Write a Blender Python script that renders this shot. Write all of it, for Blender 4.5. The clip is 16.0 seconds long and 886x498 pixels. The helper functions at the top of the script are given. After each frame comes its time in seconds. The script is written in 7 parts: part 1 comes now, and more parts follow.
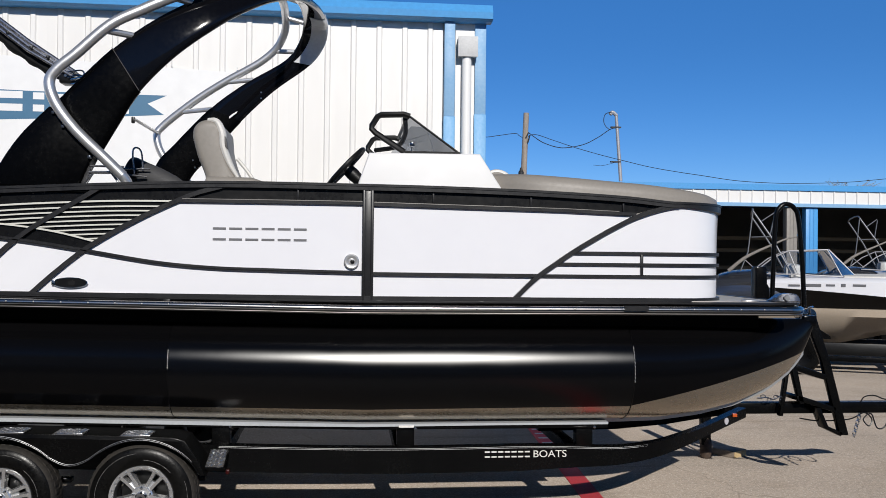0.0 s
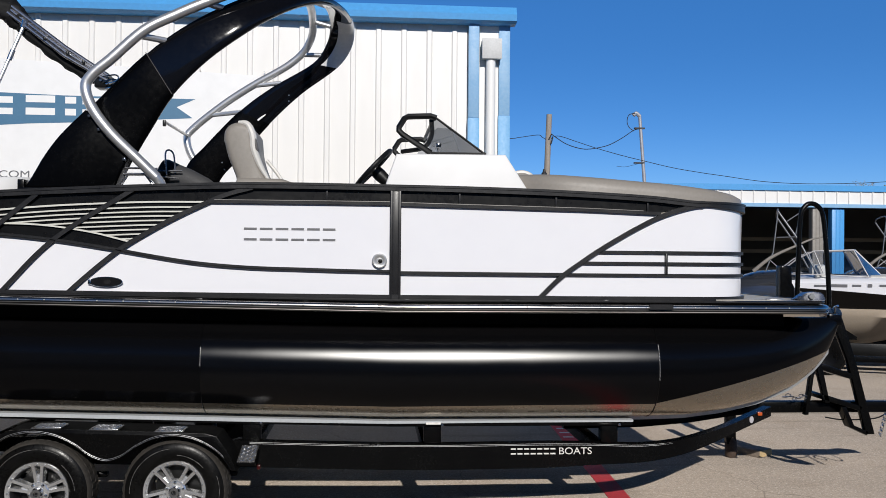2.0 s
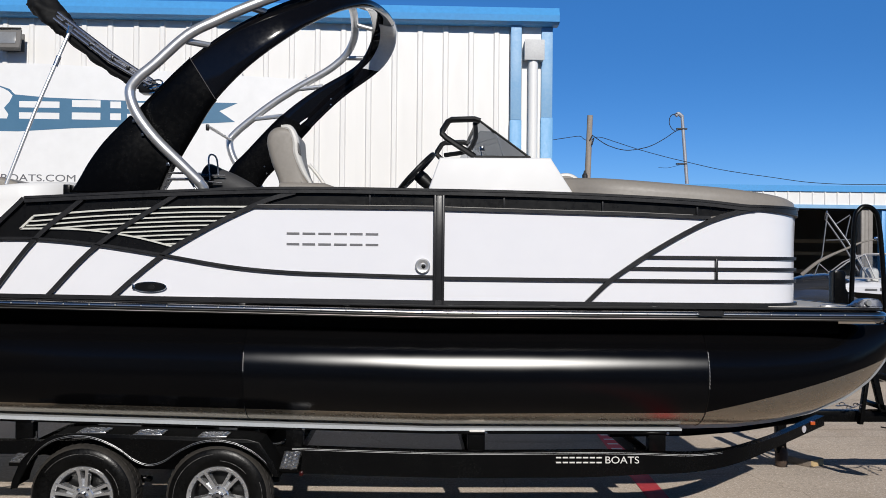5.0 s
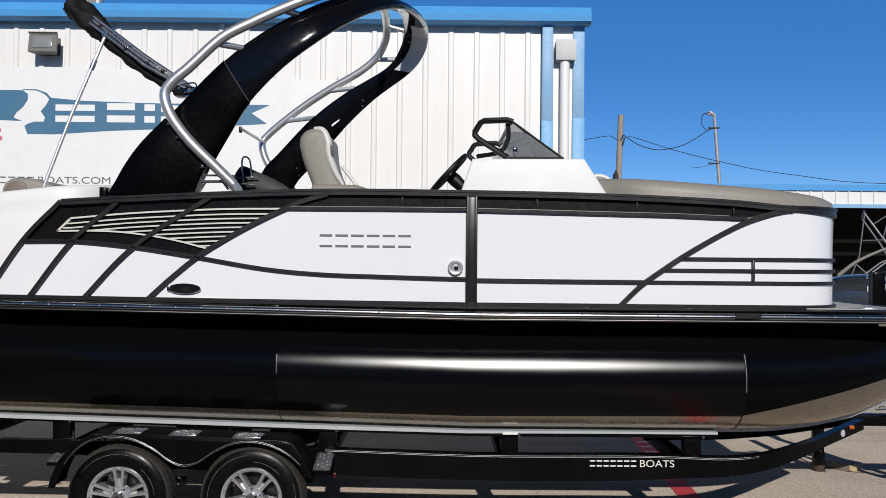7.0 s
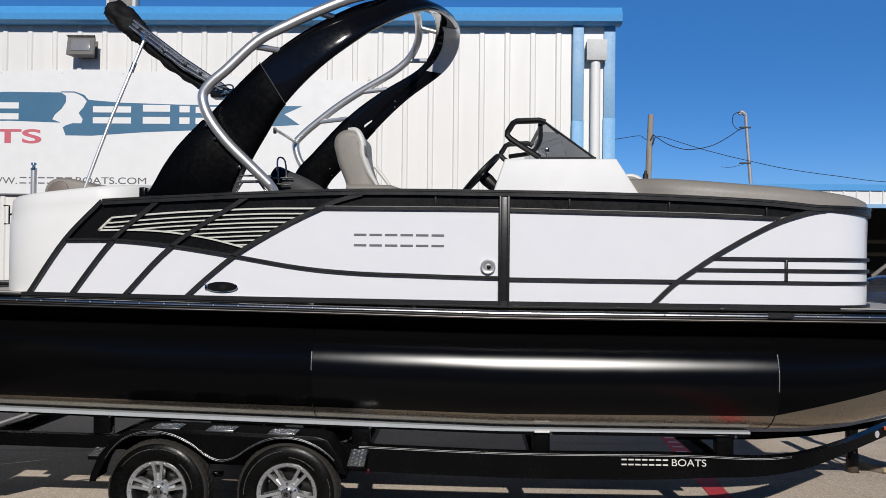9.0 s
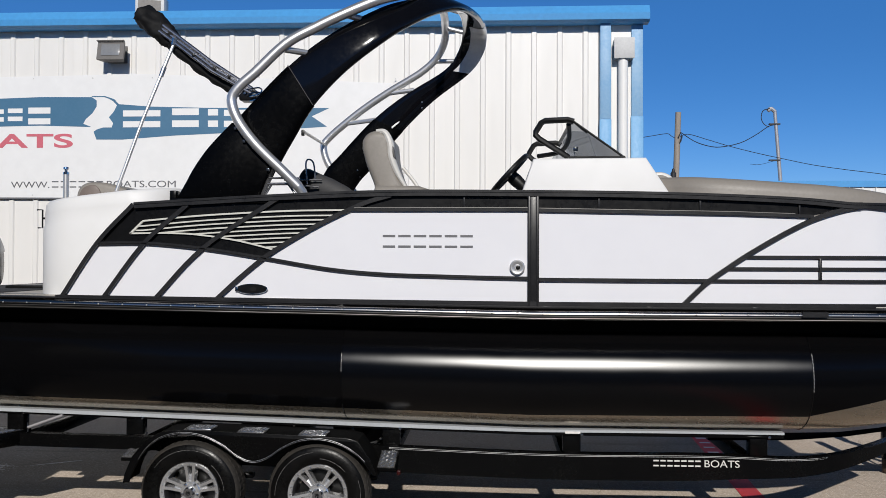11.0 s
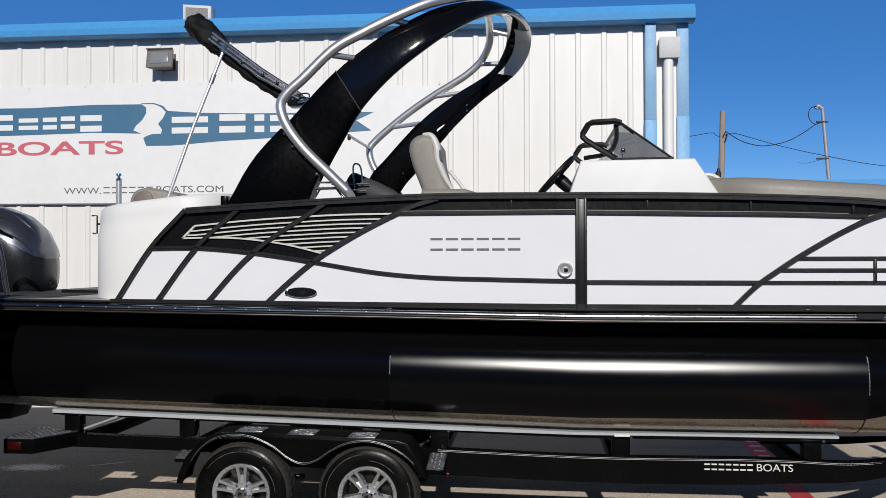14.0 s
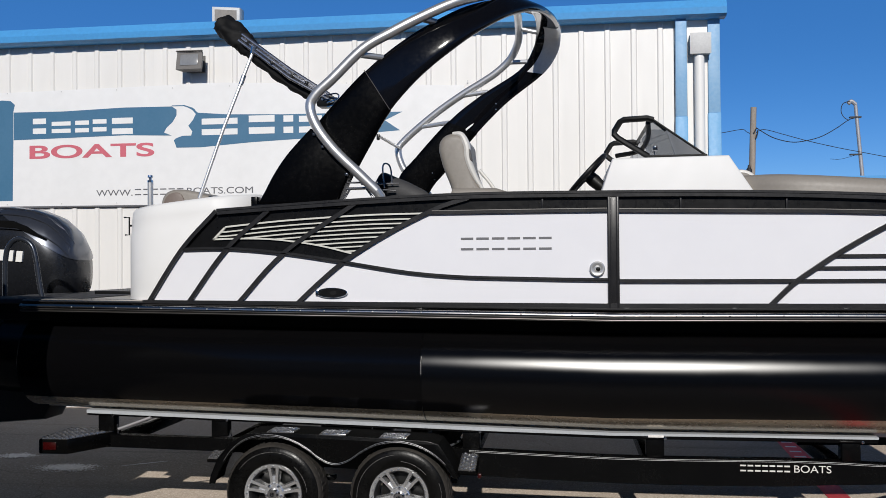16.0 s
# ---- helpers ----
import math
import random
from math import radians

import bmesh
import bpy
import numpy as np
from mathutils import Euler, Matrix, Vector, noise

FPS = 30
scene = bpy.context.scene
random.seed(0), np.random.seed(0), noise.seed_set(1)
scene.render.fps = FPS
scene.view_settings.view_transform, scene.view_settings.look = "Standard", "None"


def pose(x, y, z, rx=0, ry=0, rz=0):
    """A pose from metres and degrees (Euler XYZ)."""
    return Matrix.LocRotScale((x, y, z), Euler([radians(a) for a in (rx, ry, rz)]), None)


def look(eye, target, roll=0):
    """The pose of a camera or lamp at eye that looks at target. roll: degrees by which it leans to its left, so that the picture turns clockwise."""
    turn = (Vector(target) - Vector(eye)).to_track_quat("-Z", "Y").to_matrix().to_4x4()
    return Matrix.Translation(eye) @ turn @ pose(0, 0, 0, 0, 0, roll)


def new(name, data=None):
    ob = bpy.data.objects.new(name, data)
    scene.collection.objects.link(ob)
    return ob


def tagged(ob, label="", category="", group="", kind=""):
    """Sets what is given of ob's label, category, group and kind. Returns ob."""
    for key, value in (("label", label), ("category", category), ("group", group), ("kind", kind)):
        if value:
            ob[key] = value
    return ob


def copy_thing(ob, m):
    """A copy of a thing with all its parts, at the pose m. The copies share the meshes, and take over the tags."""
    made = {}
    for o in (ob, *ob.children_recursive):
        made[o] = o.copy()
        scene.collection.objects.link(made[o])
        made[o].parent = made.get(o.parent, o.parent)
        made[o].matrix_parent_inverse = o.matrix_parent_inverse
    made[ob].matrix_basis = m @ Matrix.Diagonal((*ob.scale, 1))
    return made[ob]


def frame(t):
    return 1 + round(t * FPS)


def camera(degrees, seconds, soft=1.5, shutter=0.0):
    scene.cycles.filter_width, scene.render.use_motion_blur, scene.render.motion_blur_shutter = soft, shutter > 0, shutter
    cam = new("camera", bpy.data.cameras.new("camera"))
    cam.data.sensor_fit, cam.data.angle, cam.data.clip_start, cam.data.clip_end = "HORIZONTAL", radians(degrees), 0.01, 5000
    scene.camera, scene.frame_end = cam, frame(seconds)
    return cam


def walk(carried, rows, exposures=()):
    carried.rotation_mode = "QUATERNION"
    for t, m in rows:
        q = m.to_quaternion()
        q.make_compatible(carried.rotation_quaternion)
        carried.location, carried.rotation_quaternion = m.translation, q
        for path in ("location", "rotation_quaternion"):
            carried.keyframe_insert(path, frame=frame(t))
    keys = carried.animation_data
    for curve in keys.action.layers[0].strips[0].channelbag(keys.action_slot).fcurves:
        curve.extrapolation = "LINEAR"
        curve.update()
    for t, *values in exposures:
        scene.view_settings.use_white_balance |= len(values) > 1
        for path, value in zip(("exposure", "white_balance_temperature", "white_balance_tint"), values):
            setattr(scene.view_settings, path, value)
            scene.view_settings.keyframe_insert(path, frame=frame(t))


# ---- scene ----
cam = camera(52.1, 16.0, soft=0.85)
PATH = [
    (0, (-0.109, -5.45, 1.737), (0.099, -3.461, 1.755), 0.6),
    (0.5, (-0.113, -5.441, 1.739), (0.075, -3.45, 1.758), 0.7),
    (1, (-0.14, -5.539, 1.724), (0.036, -3.547, 1.743), 0.6),
    (1.5, (-0.136, -5.534, 1.718), (0.027, -3.541, 1.74), 0.7),
    (2, (-0.139, -5.531, 1.72), (0.019, -3.537, 1.742), 0.5),
    (2.5, (-0.134, -5.481, 1.728), (0.013, -3.486, 1.749), 0.8),
    (3, (-0.13, -5.436, 1.739), (0.002, -3.44, 1.758), 0.6),
    (3.5, (-0.139, -5.444, 1.744), (-0.023, -3.448, 1.763), 0.6),
    (4, (-0.145, -5.441, 1.741), (-0.045, -3.444, 1.764), 0.6),
    (6.5, (-0.181, -5.471, 1.743), (-0.156, -3.472, 1.768), 0.5),
    (7, (-0.18, -5.432, 1.749), (-0.174, -3.432, 1.774), 0.5),
    (7.5, (-0.185, -5.429, 1.75), (-0.196, -3.429, 1.776), 0.5),
    (8, (-0.194, -5.476, 1.743), (-0.22, -3.476, 1.77), 0.7),
    (8.5, (-0.2, -5.464, 1.746), (-0.241, -3.464, 1.77), 0.7),
    (9, (-0.208, -5.489, 1.742), (-0.264, -3.49, 1.767), 0.6),
    (11.5, (-0.232, -5.479, 1.747), (-0.36, -3.484, 1.772), 0.2),
    (12, (-0.244, -5.5, 1.748), (-0.387, -3.505, 1.776), 0.2),
    (12.5, (-0.247, -5.492, 1.753), (-0.411, -3.498, 1.781), 0.1),
    (13, (-0.249, -5.503, 1.748), (-0.43, -3.511, 1.778), -0.0),
    (13.5, (-0.253, -5.494, 1.748), (-0.446, -3.504, 1.777), -0.1),
    (14, (-0.257, -5.497, 1.752), (-0.463, -3.508, 1.781), -0.1),
    (14.5, (-0.262, -5.481, 1.752), (-0.481, -3.493, 1.781), -0.4),
    (15, (-0.266, -5.473, 1.752), (-0.498, -3.487, 1.779), -0.1),
    (15.5, (-0.273, -5.454, 1.757), (-0.523, -3.469, 1.784), -0.2),
    (16, (-0.277, -5.469, 1.754), (-0.544, -3.487, 1.782), -0.4),
]
walk(cam, [(t, look(eye, target, roll)) for t, eye, target, roll in PATH], [(0.0, 0.09), (4.0, 0.07), (6.8, 0.04), (8.2, -0.05), (16.0, -0.045)])

# ---- light ----
SUN = Vector((0.088, -1.0, 0.52)).normalized()
sun = new("sun", bpy.data.lights.new("sun", "SUN"))
sun.data.energy, sun.data.angle, sun.data.color = 3.72, radians(0.55), (1.0, 0.962, 0.905)
sun.matrix_world = look(SUN * 60, (0, 0, 0))
world = bpy.data.worlds.new("world")
scene.world = world
world.use_nodes = True
sky = world.node_tree.nodes.new("ShaderNodeTexSky")
sky.sky_type, sky.sun_disc = "NISHITA", False
sky.sun_elevation = math.asin(SUN.z)
sky.sun_rotation = math.atan2(SUN.x, SUN.y)
sky.air_density, sky.dust_density, sky.ozone_density = 0.8, 0.0, 5.0
deep = world.node_tree.nodes.new("ShaderNodeHueSaturation")
deep.inputs["Hue"].default_value, deep.inputs["Saturation"].default_value = 0.514, 1.28
world.node_tree.links.new(sky.outputs[0], deep.inputs["Color"])
even = world.node_tree.nodes.new("ShaderNodeMix")
even.data_type = "RGBA"
even.inputs[0].default_value, even.inputs[7].default_value = 0.45, (0.82, 2.95, 7.1, 1)
world.node_tree.links.new(deep.outputs[0], even.inputs[6])
# the clear winter sky deepens towards the zenith
way = world.node_tree.nodes.new("ShaderNodeTexCoord")
axes = world.node_tree.nodes.new("ShaderNodeSeparateXYZ")
fall = world.node_tree.nodes.new("ShaderNodeMapRange")
fall.interpolation_type = "SMOOTHSTEP"
fall.inputs[1].default_value, fall.inputs[2].default_value, fall.inputs[3].default_value, fall.inputs[4].default_value = 0.25, 0.72, 1.0, 0.20
dim = world.node_tree.nodes.new("ShaderNodeVectorMath")
dim.operation = "SCALE"
world.node_tree.links.new(way.outputs["Generated"], axes.inputs[0])
world.node_tree.links.new(axes.outputs["Z"], fall.inputs[0])
world.node_tree.links.new(even.outputs[2], dim.inputs[0])
glow = world.node_tree.nodes.new("ShaderNodeMapRange")
glow.interpolation_type = "SMOOTHSTEP"
glow.inputs[1].default_value, glow.inputs[2].default_value, glow.inputs[3].default_value, glow.inputs[4].default_value = -0.02, 0.24, 1.30, 0.98
both = world.node_tree.nodes.new("ShaderNodeMath")
both.operation = "MULTIPLY"
world.node_tree.links.new(axes.outputs["Z"], glow.inputs[0])
world.node_tree.links.new(fall.outputs[0], both.inputs[0])
world.node_tree.links.new(glow.outputs[0], both.inputs[1])
world.node_tree.links.new(both.outputs[0], dim.inputs["Scale"])
world.node_tree.links.new(dim.outputs[0], world.node_tree.nodes["Background"].inputs[0])
world.node_tree.nodes["Background"].inputs[1].default_value = 0.086
scene.view_settings.exposure = 0.0


# ---- materials ----
def mat(name, col, rough=0.5, metal=0.0, col2=None, scale=3.0, fine=40.0, bump=0.0, bscale=120.0, coat=0.0, vary=0.08, ior=1.5, stretch=(1, 1, 1), per_object=0.0):
    m = bpy.data.materials.new(name)
    m.use_nodes = True
    n, l = m.node_tree.nodes, m.node_tree.links
    b = n["Principled BSDF"]
    tc = n.new("ShaderNodeTexCoord")
    mp = n.new("ShaderNodeMapping")
    mp.inputs["Scale"].default_value = stretch
    l.new(tc.outputs["Object"], mp.inputs[0])
    big, small = n.new("ShaderNodeTexNoise"), n.new("ShaderNodeTexNoise")
    for t, s in ((big, scale), (small, fine)):
        t.inputs["Scale"].default_value, t.inputs["Detail"].default_value = s, 5.0
        l.new(mp.outputs[0], t.inputs["Vector"])
    col2 = col2 or tuple(c * 0.86 for c in col)
    add = n.new("ShaderNodeMath")
    add.operation = "MULTIPLY_ADD"
    add.inputs[1].default_value, add.inputs[2].default_value = 0.5, 0.0
    l.new(small.outputs["Fac"], add.inputs[0])
    add2 = n.new("ShaderNodeMath")
    add2.operation = "MULTIPLY_ADD"
    add2.inputs[1].default_value = 0.5
    l.new(big.outputs["Fac"], add2.inputs[0])
    l.new(add.outputs[0], add2.inputs[2])
    rng = n.new("ShaderNodeMapRange")
    rng.inputs[1].default_value, rng.inputs[2].default_value = 0.36, 0.64
    l.new(add2.outputs[0], rng.inputs[0])
    mix = n.new("ShaderNodeMix")
    mix.data_type = "RGBA"
    mix.inputs[6].default_value, mix.inputs[7].default_value = (*col, 1), (*col2, 1)
    l.new(rng.outputs[0], mix.inputs[0])
    out = mix.outputs[2]
    if per_object:
        info = n.new("ShaderNodeObjectInfo")
        hsv = n.new("ShaderNodeHueSaturation")
        r2 = n.new("ShaderNodeMapRange")
        r2.inputs[3].default_value, r2.inputs[4].default_value = 1 - per_object, 1 + per_object
        l.new(info.outputs["Random"], r2.inputs[0])
        l.new(r2.outputs[0], hsv.inputs["Value"])
        l.new(out, hsv.inputs["Color"])
        out = hsv.outputs[0]
    l.new(out, b.inputs["Base Color"])
    rr = n.new("ShaderNodeMapRange")
    rr.inputs[1].default_value, rr.inputs[2].default_value = 0.3, 0.7
    rr.inputs[3].default_value, rr.inputs[4].default_value = max(0.0, rough - vary), min(1.0, rough + vary)
    l.new(add2.outputs[0], rr.inputs[0])
    l.new(rr.outputs[0], b.inputs["Roughness"])
    b.inputs["Metallic"].default_value, b.inputs["IOR"].default_value = metal, ior
    b.inputs["Coat Weight"].default_value, b.inputs["Coat Roughness"].default_value = coat, 0.04
    if bump:
        bt, bn = n.new("ShaderNodeTexNoise"), n.new("ShaderNodeBump")
        bt.inputs["Scale"].default_value, bt.inputs["Detail"].default_value = bscale, 3.0
        l.new(mp.outputs[0], bt.inputs["Vector"])
        bn.inputs["Strength"].default_value, bn.inputs["Distance"].default_value = bump, 0.004
        l.new(bt.outputs["Fac"], bn.inputs["Height"])
        l.new(bn.outputs[0], b.inputs["Normal"])
    return m


def glass(name, tint, rough=0.02):
    m = bpy.data.materials.new(name)
    m.use_nodes = True
    n, l = m.node_tree.nodes, m.node_tree.links
    n.remove(n["Principled BSDF"])
    tr, gl, mx, fr = n.new("ShaderNodeBsdfTransparent"), n.new("ShaderNodeBsdfGlossy"), n.new("ShaderNodeMixShader"), n.new("ShaderNodeFresnel")
    tr.inputs[0].default_value, gl.inputs["Roughness"].default_value = (*tint, 1), rough
    l.new(fr.outputs[0], mx.inputs[0])
    l.new(tr.outputs[0], mx.inputs[1])
    l.new(gl.outputs[0], mx.inputs[2])
    l.new(mx.outputs[0], n["Material Output"].inputs[0])
    return m


def satin(name, col, rough, ior):
    """Smooth satin paint: a dark base under a soft, tightly bounded gloss, a little uneven."""
    m = bpy.data.materials.new(name)
    m.use_nodes = True
    n, l = m.node_tree.nodes, m.node_tree.links
    n.remove(n["Principled BSDF"])
    df, gl, mx, fr = n.new("ShaderNodeBsdfDiffuse"), n.new("ShaderNodeBsdfGlossy"), n.new("ShaderNodeMixShader"), n.new("ShaderNodeFresnel")
    gl.distribution = "BECKMANN"
    tc, ns, rg = n.new("ShaderNodeTexCoord"), n.new("ShaderNodeTexNoise"), n.new("ShaderNodeMapRange")
    ns.inputs["Scale"].default_value, ns.inputs["Detail"].default_value = 2.5, 5.0
    rg.inputs[3].default_value, rg.inputs[4].default_value = rough - 0.03, rough + 0.03
    l.new(tc.outputs["Object"], ns.inputs["Vector"])
    l.new(ns.outputs["Fac"], rg.inputs[0])
    l.new(rg.outputs[0], gl.inputs["Roughness"])
    df.inputs[0].default_value, fr.inputs[0].default_value = (*col, 1), ior
    l.new(fr.outputs[0], mx.inputs[0])
    l.new(df.outputs[0], mx.inputs[1])
    l.new(gl.outputs[0], mx.inputs[2])
    l.new(mx.outputs[0], n["Material Output"].inputs[0])
    return m


M_GROUND = mat("aged_concrete", (0.385, 0.32, 0.262), 0.9, col2=(0.255, 0.216, 0.178), scale=0.7, fine=26, bump=0.9, bscale=45)
M_GROUND.node_tree.nodes["Principled BSDF"].inputs["Diffuse Roughness"].default_value = 1.0


def weather(m, speck, stain_col):
    """Aggregate speckle, drifting stains, rubber marks and hairline cracks over a ground material."""
    n, l = m.node_tree.nodes, m.node_tree.links
    b = n["Principled BSDF"]
    src = b.inputs["Base Color"].links[0].from_socket
    tc = n.new("ShaderNodeTexCoord")

    def layer(src, fac, colour, kind):
        mx = n.new("ShaderNodeMix")
        mx.data_type, mx.blend_type = "RGBA", kind
        mx.inputs[7].default_value = (*colour, 1)
        l.new(src, mx.inputs[6])
        l.new(fac, mx.inputs[0])
        return mx.outputs[2]

    def noise(scale, lo, hi, out, stretch=(1, 1, 1), turn=0.0):
        mp, t, r = n.new("ShaderNodeMapping"), n.new("ShaderNodeTexNoise"), n.new("ShaderNodeMapRange")
        mp.inputs["Scale"].default_value, mp.inputs["Rotation"].default_value = stretch, (0, 0, turn)
        t.inputs["Scale"].default_value, t.inputs["Detail"].default_value = scale, 6.0
        r.inputs[1].default_value, r.inputs[2].default_value, r.inputs[4].default_value = lo, hi, out
        l.new(tc.outputs["Object"], mp.inputs[0])
        l.new(mp.outputs[0], t.inputs["Vector"])
        l.new(t.outputs["Fac"], r.inputs[0])
        return t, r.outputs[0]
    src = layer(src, noise(95, 0.52, 0.68, speck)[1], (0.25, 0.22, 0.19), "MULTIPLY")
    src = layer(src, noise(60, 0.55, 0.72, speck)[1], (0.75, 0.70, 0.62), "MIX")
    src = layer(src, noise(1.3, 0.52, 0.72, 0.55)[1], stain_col, "MULTIPLY")
    src = layer(src, noise(2.2, 0.60, 0.70, 0.5, (0.12, 1.6, 1), 0.5)[1], (0.55, 0.53, 0.5), "MULTIPLY")
    src = layer(src, noise(3.0, 0.62, 0.70, 0.6, (0.08, 2.0, 1), -0.9)[1], (0.6, 0.58, 0.56), "MULTIPLY")
    wob, _ = noise(2.5, 0, 1, 1)
    add = n.new("ShaderNodeVectorMath")
    add.operation = "MULTIPLY_ADD"
    add.inputs[1].default_value = (0.35, 0.35, 0)
    l.new(wob.outputs["Color"], add.inputs[0])
    l.new(tc.outputs["Object"], add.inputs[2])
    vor, r = n.new("ShaderNodeTexVoronoi"), n.new("ShaderNodeMapRange")
    vor.feature = "DISTANCE_TO_EDGE"
    vor.inputs["Scale"].default_value = 0.30
    r.inputs[1].default_value, r.inputs[2].default_value, r.inputs[3].default_value, r.inputs[4].default_value = 0.0, 0.0022, 0.55, 0.0
    l.new(add.outputs[0], vor.inputs["Vector"])
    l.new(vor.outputs["Distance"], r.inputs[0])
    src = layer(src, r.outputs[0], (0.3, 0.27, 0.24), "MULTIPLY")
    l.new(src, b.inputs["Base Color"])


weather(M_GROUND, 0.55, (0.72, 0.68, 0.62))
M_RED = mat("red_road_paint", (0.66, 0.045, 0.055), 0.75, col2=(0.50, 0.05, 0.055), scale=4, fine=60, bump=0.3)
M_ROADWHITE = mat("white_road_paint", (0.7, 0.68, 0.64), 0.8, scale=6)
M_SHEET = mat("white_painted_steel", (0.785, 0.765, 0.73), 0.45, col2=(0.75, 0.73, 0.695), scale=0.6, fine=5, stretch=(1.5, 1.5, 0.35), per_object=0.015)
M_BLUE = mat("blue_painted_steel", (0.075, 0.33, 0.68), 0.42, col2=(0.062, 0.285, 0.60), scale=1.5, fine=20)
M_BLUEMID = mat("sun_faded_blue_steel", (0.17, 0.40, 0.66), 0.5, col2=(0.13, 0.36, 0.62), scale=2, fine=30)
M_BLUEPALE = mat("faded_blue_steel", (0.26, 0.44, 0.63), 0.5, col2=(0.19, 0.38, 0.60), scale=3, fine=30)
M_GREYBOX = mat("grey_galvanised", (0.62, 0.62, 0.61), 0.55, 0.0, scale=4)
M_PVC = mat("cream_pvc", (0.83, 0.82, 0.79), 0.4, col2=(0.80, 0.79, 0.76), scale=3)
M_BANNER = mat("white_banner_vinyl", (0.80, 0.795, 0.785), 0.5, col2=(0.75, 0.745, 0.735), scale=1.0, fine=8, bump=0.15, bscale=5)
M_TEAL = mat("teal_banner_print", (0.045, 0.145, 0.25), 0.5, col2=(0.055, 0.16, 0.27), scale=2)
M_BRED = mat("faded_red_print", (0.62, 0.14, 0.18), 0.5, scale=2)
M_INK = mat("grey_print", (0.13, 0.13, 0.14), 0.5, scale=3)
M_GEL = mat("white_gelcoat", (0.80, 0.80, 0.83), 0.22, col2=(0.77, 0.77, 0.805), scale=1.2, fine=6, coat=0.3, vary=0.04)
M_POD = mat("white_moulded_fibreglass", (0.76, 0.755, 0.75), 0.5, col2=(0.735, 0.73, 0.72), scale=1.2, fine=8, vary=0.05)
M_ANOD = mat("black_anodised_rail", (0.013, 0.013, 0.0145), 0.34, col2=(0.018, 0.018, 0.0195), scale=6, fine=80, ior=1.4)
M_DARKPANEL = mat("black_satin_panel", (0.004, 0.004, 0.0045), 0.30, scale=2, ior=1.33)
M_CHAMP = mat("champagne_stripe", (0.70, 0.69, 0.63), 0.35, 0.1, scale=10)
M_TUBEBLACK = satin("black_painted_aluminium", (0.0026, 0.0026, 0.003), 0.26, 1.5)
M_TUBEGLOSS = satin("glossier_black_paint", (0.0026, 0.0026, 0.003), 0.20, 1.32)
M_ALU = mat("bare_aluminium", (0.64, 0.56, 0.455), 0.27, 0.92, col2=(0.54, 0.47, 0.38), scale=2, fine=18, stretch=(0.5, 2, 2), vary=0.06)
M_WELD = mat("weld_bead", (0.62, 0.6, 0.57), 0.45, 0.8, scale=20, bump=0.6, bscale=300)
M_STEEL = mat("polished_stainless", (0.72, 0.72, 0.73), 0.12, 1.0, scale=4, vary=0.05)
M_RUBMID = mat("dull_stainless_channel", (0.22, 0.21, 0.20), 0.4, 1.0, scale=4, vary=0.03)
M_RUB = mat("stainless_rub_strip", (0.60, 0.565, 0.53), 0.17, 1.0, scale=4, vary=0.03)
M_BRUSHED = mat("brushed_aluminium_tube", (0.70, 0.70, 0.70), 0.38, 0.8, col2=(0.62, 0.62, 0.62), scale=6, fine=60)
M_POLISHED = mat("satin_aluminium", (0.60, 0.60, 0.60), 0.38, 0.6, scale=6)
M_SMEAR = mat("dried_pale_paint", (0.82, 0.80, 0.77), 0.85, col2=(0.62, 0.60, 0.57), scale=25)
M_DARKTUBE = mat("dark_anodised_tube", (0.07, 0.08, 0.10), 0.25, 0.7, scale=6)
M_BOW = mat("polished_dark_tube", (0.36, 0.36, 0.38), 0.25, 0.9, scale=6)
M_TOWERTUBE = mat("dulled_tower_tube", (0.16, 0.165, 0.18), 0.5, 0.3, scale=6)
M_PAD = mat("grey_deck_pad", (0.05, 0.05, 0.053), 0.7, scale=3, fine=60, bump=0.2)
# pale grey that stands for a reflection on the black arch
M_GREYREFL = mat("light_grey_reflection", (0.68, 0.68, 0.68), 0.2, 0.0, scale=3)
M_RUST = mat("rusty_steel", (0.10, 0.065, 0.045), 0.7, 0.2, col2=(0.05, 0.035, 0.028), scale=12, bump=0.4)
M_CHROME = mat("chrome", (0.75, 0.75, 0.76), 0.10, 1.0, scale=8, vary=0.04)
M_ARCH = mat("black_gloss_fibreglass", (0.003, 0.003, 0.004), 0.07, col2=(0.004, 0.004, 0.005), scale=3, vary=0.03, ior=1.36)
M_LEGBLACK = mat("black_satin_fibreglass", (0.0012, 0.0012, 0.0014), 0.25, scale=3, ior=1.18)
M_FRAME = mat("black_powder_coat", (0.0022, 0.0022, 0.0024), 0.24, col2=(0.0035, 0.0035, 0.0035), scale=4, fine=60, bump=0.06, bscale=180, ior=1.26)
M_RUBBER = mat("tyre_rubber", (0.0022, 0.0022, 0.0022), 0.30, col2=(0.005, 0.0048, 0.0046), scale=5, fine=50, bump=0.15, bscale=90, ior=1.27)
M_SCUFF = mat("pale_rubber_scuff", (0.16, 0.155, 0.15), 0.6, scale=40, col2=(0.02, 0.02, 0.02))
# darker copy of the rim alloy, with the recess shade in its colour
M_DARKRIM = mat("shadowed_cast_alloy", (0.05, 0.05, 0.052), 0.45, 0.6, scale=10)
M_TREAD = mat("dusty_tread_rubber", (0.035, 0.03, 0.025), 0.85, col2=(0.016, 0.014, 0.012), scale=6, fine=70, bump=0.4, bscale=120)
M_BLACKPL = mat("black_plastic", (0.006, 0.006, 0.006), 0.36, scale=5, bump=0.1, bscale=200, ior=1.42)
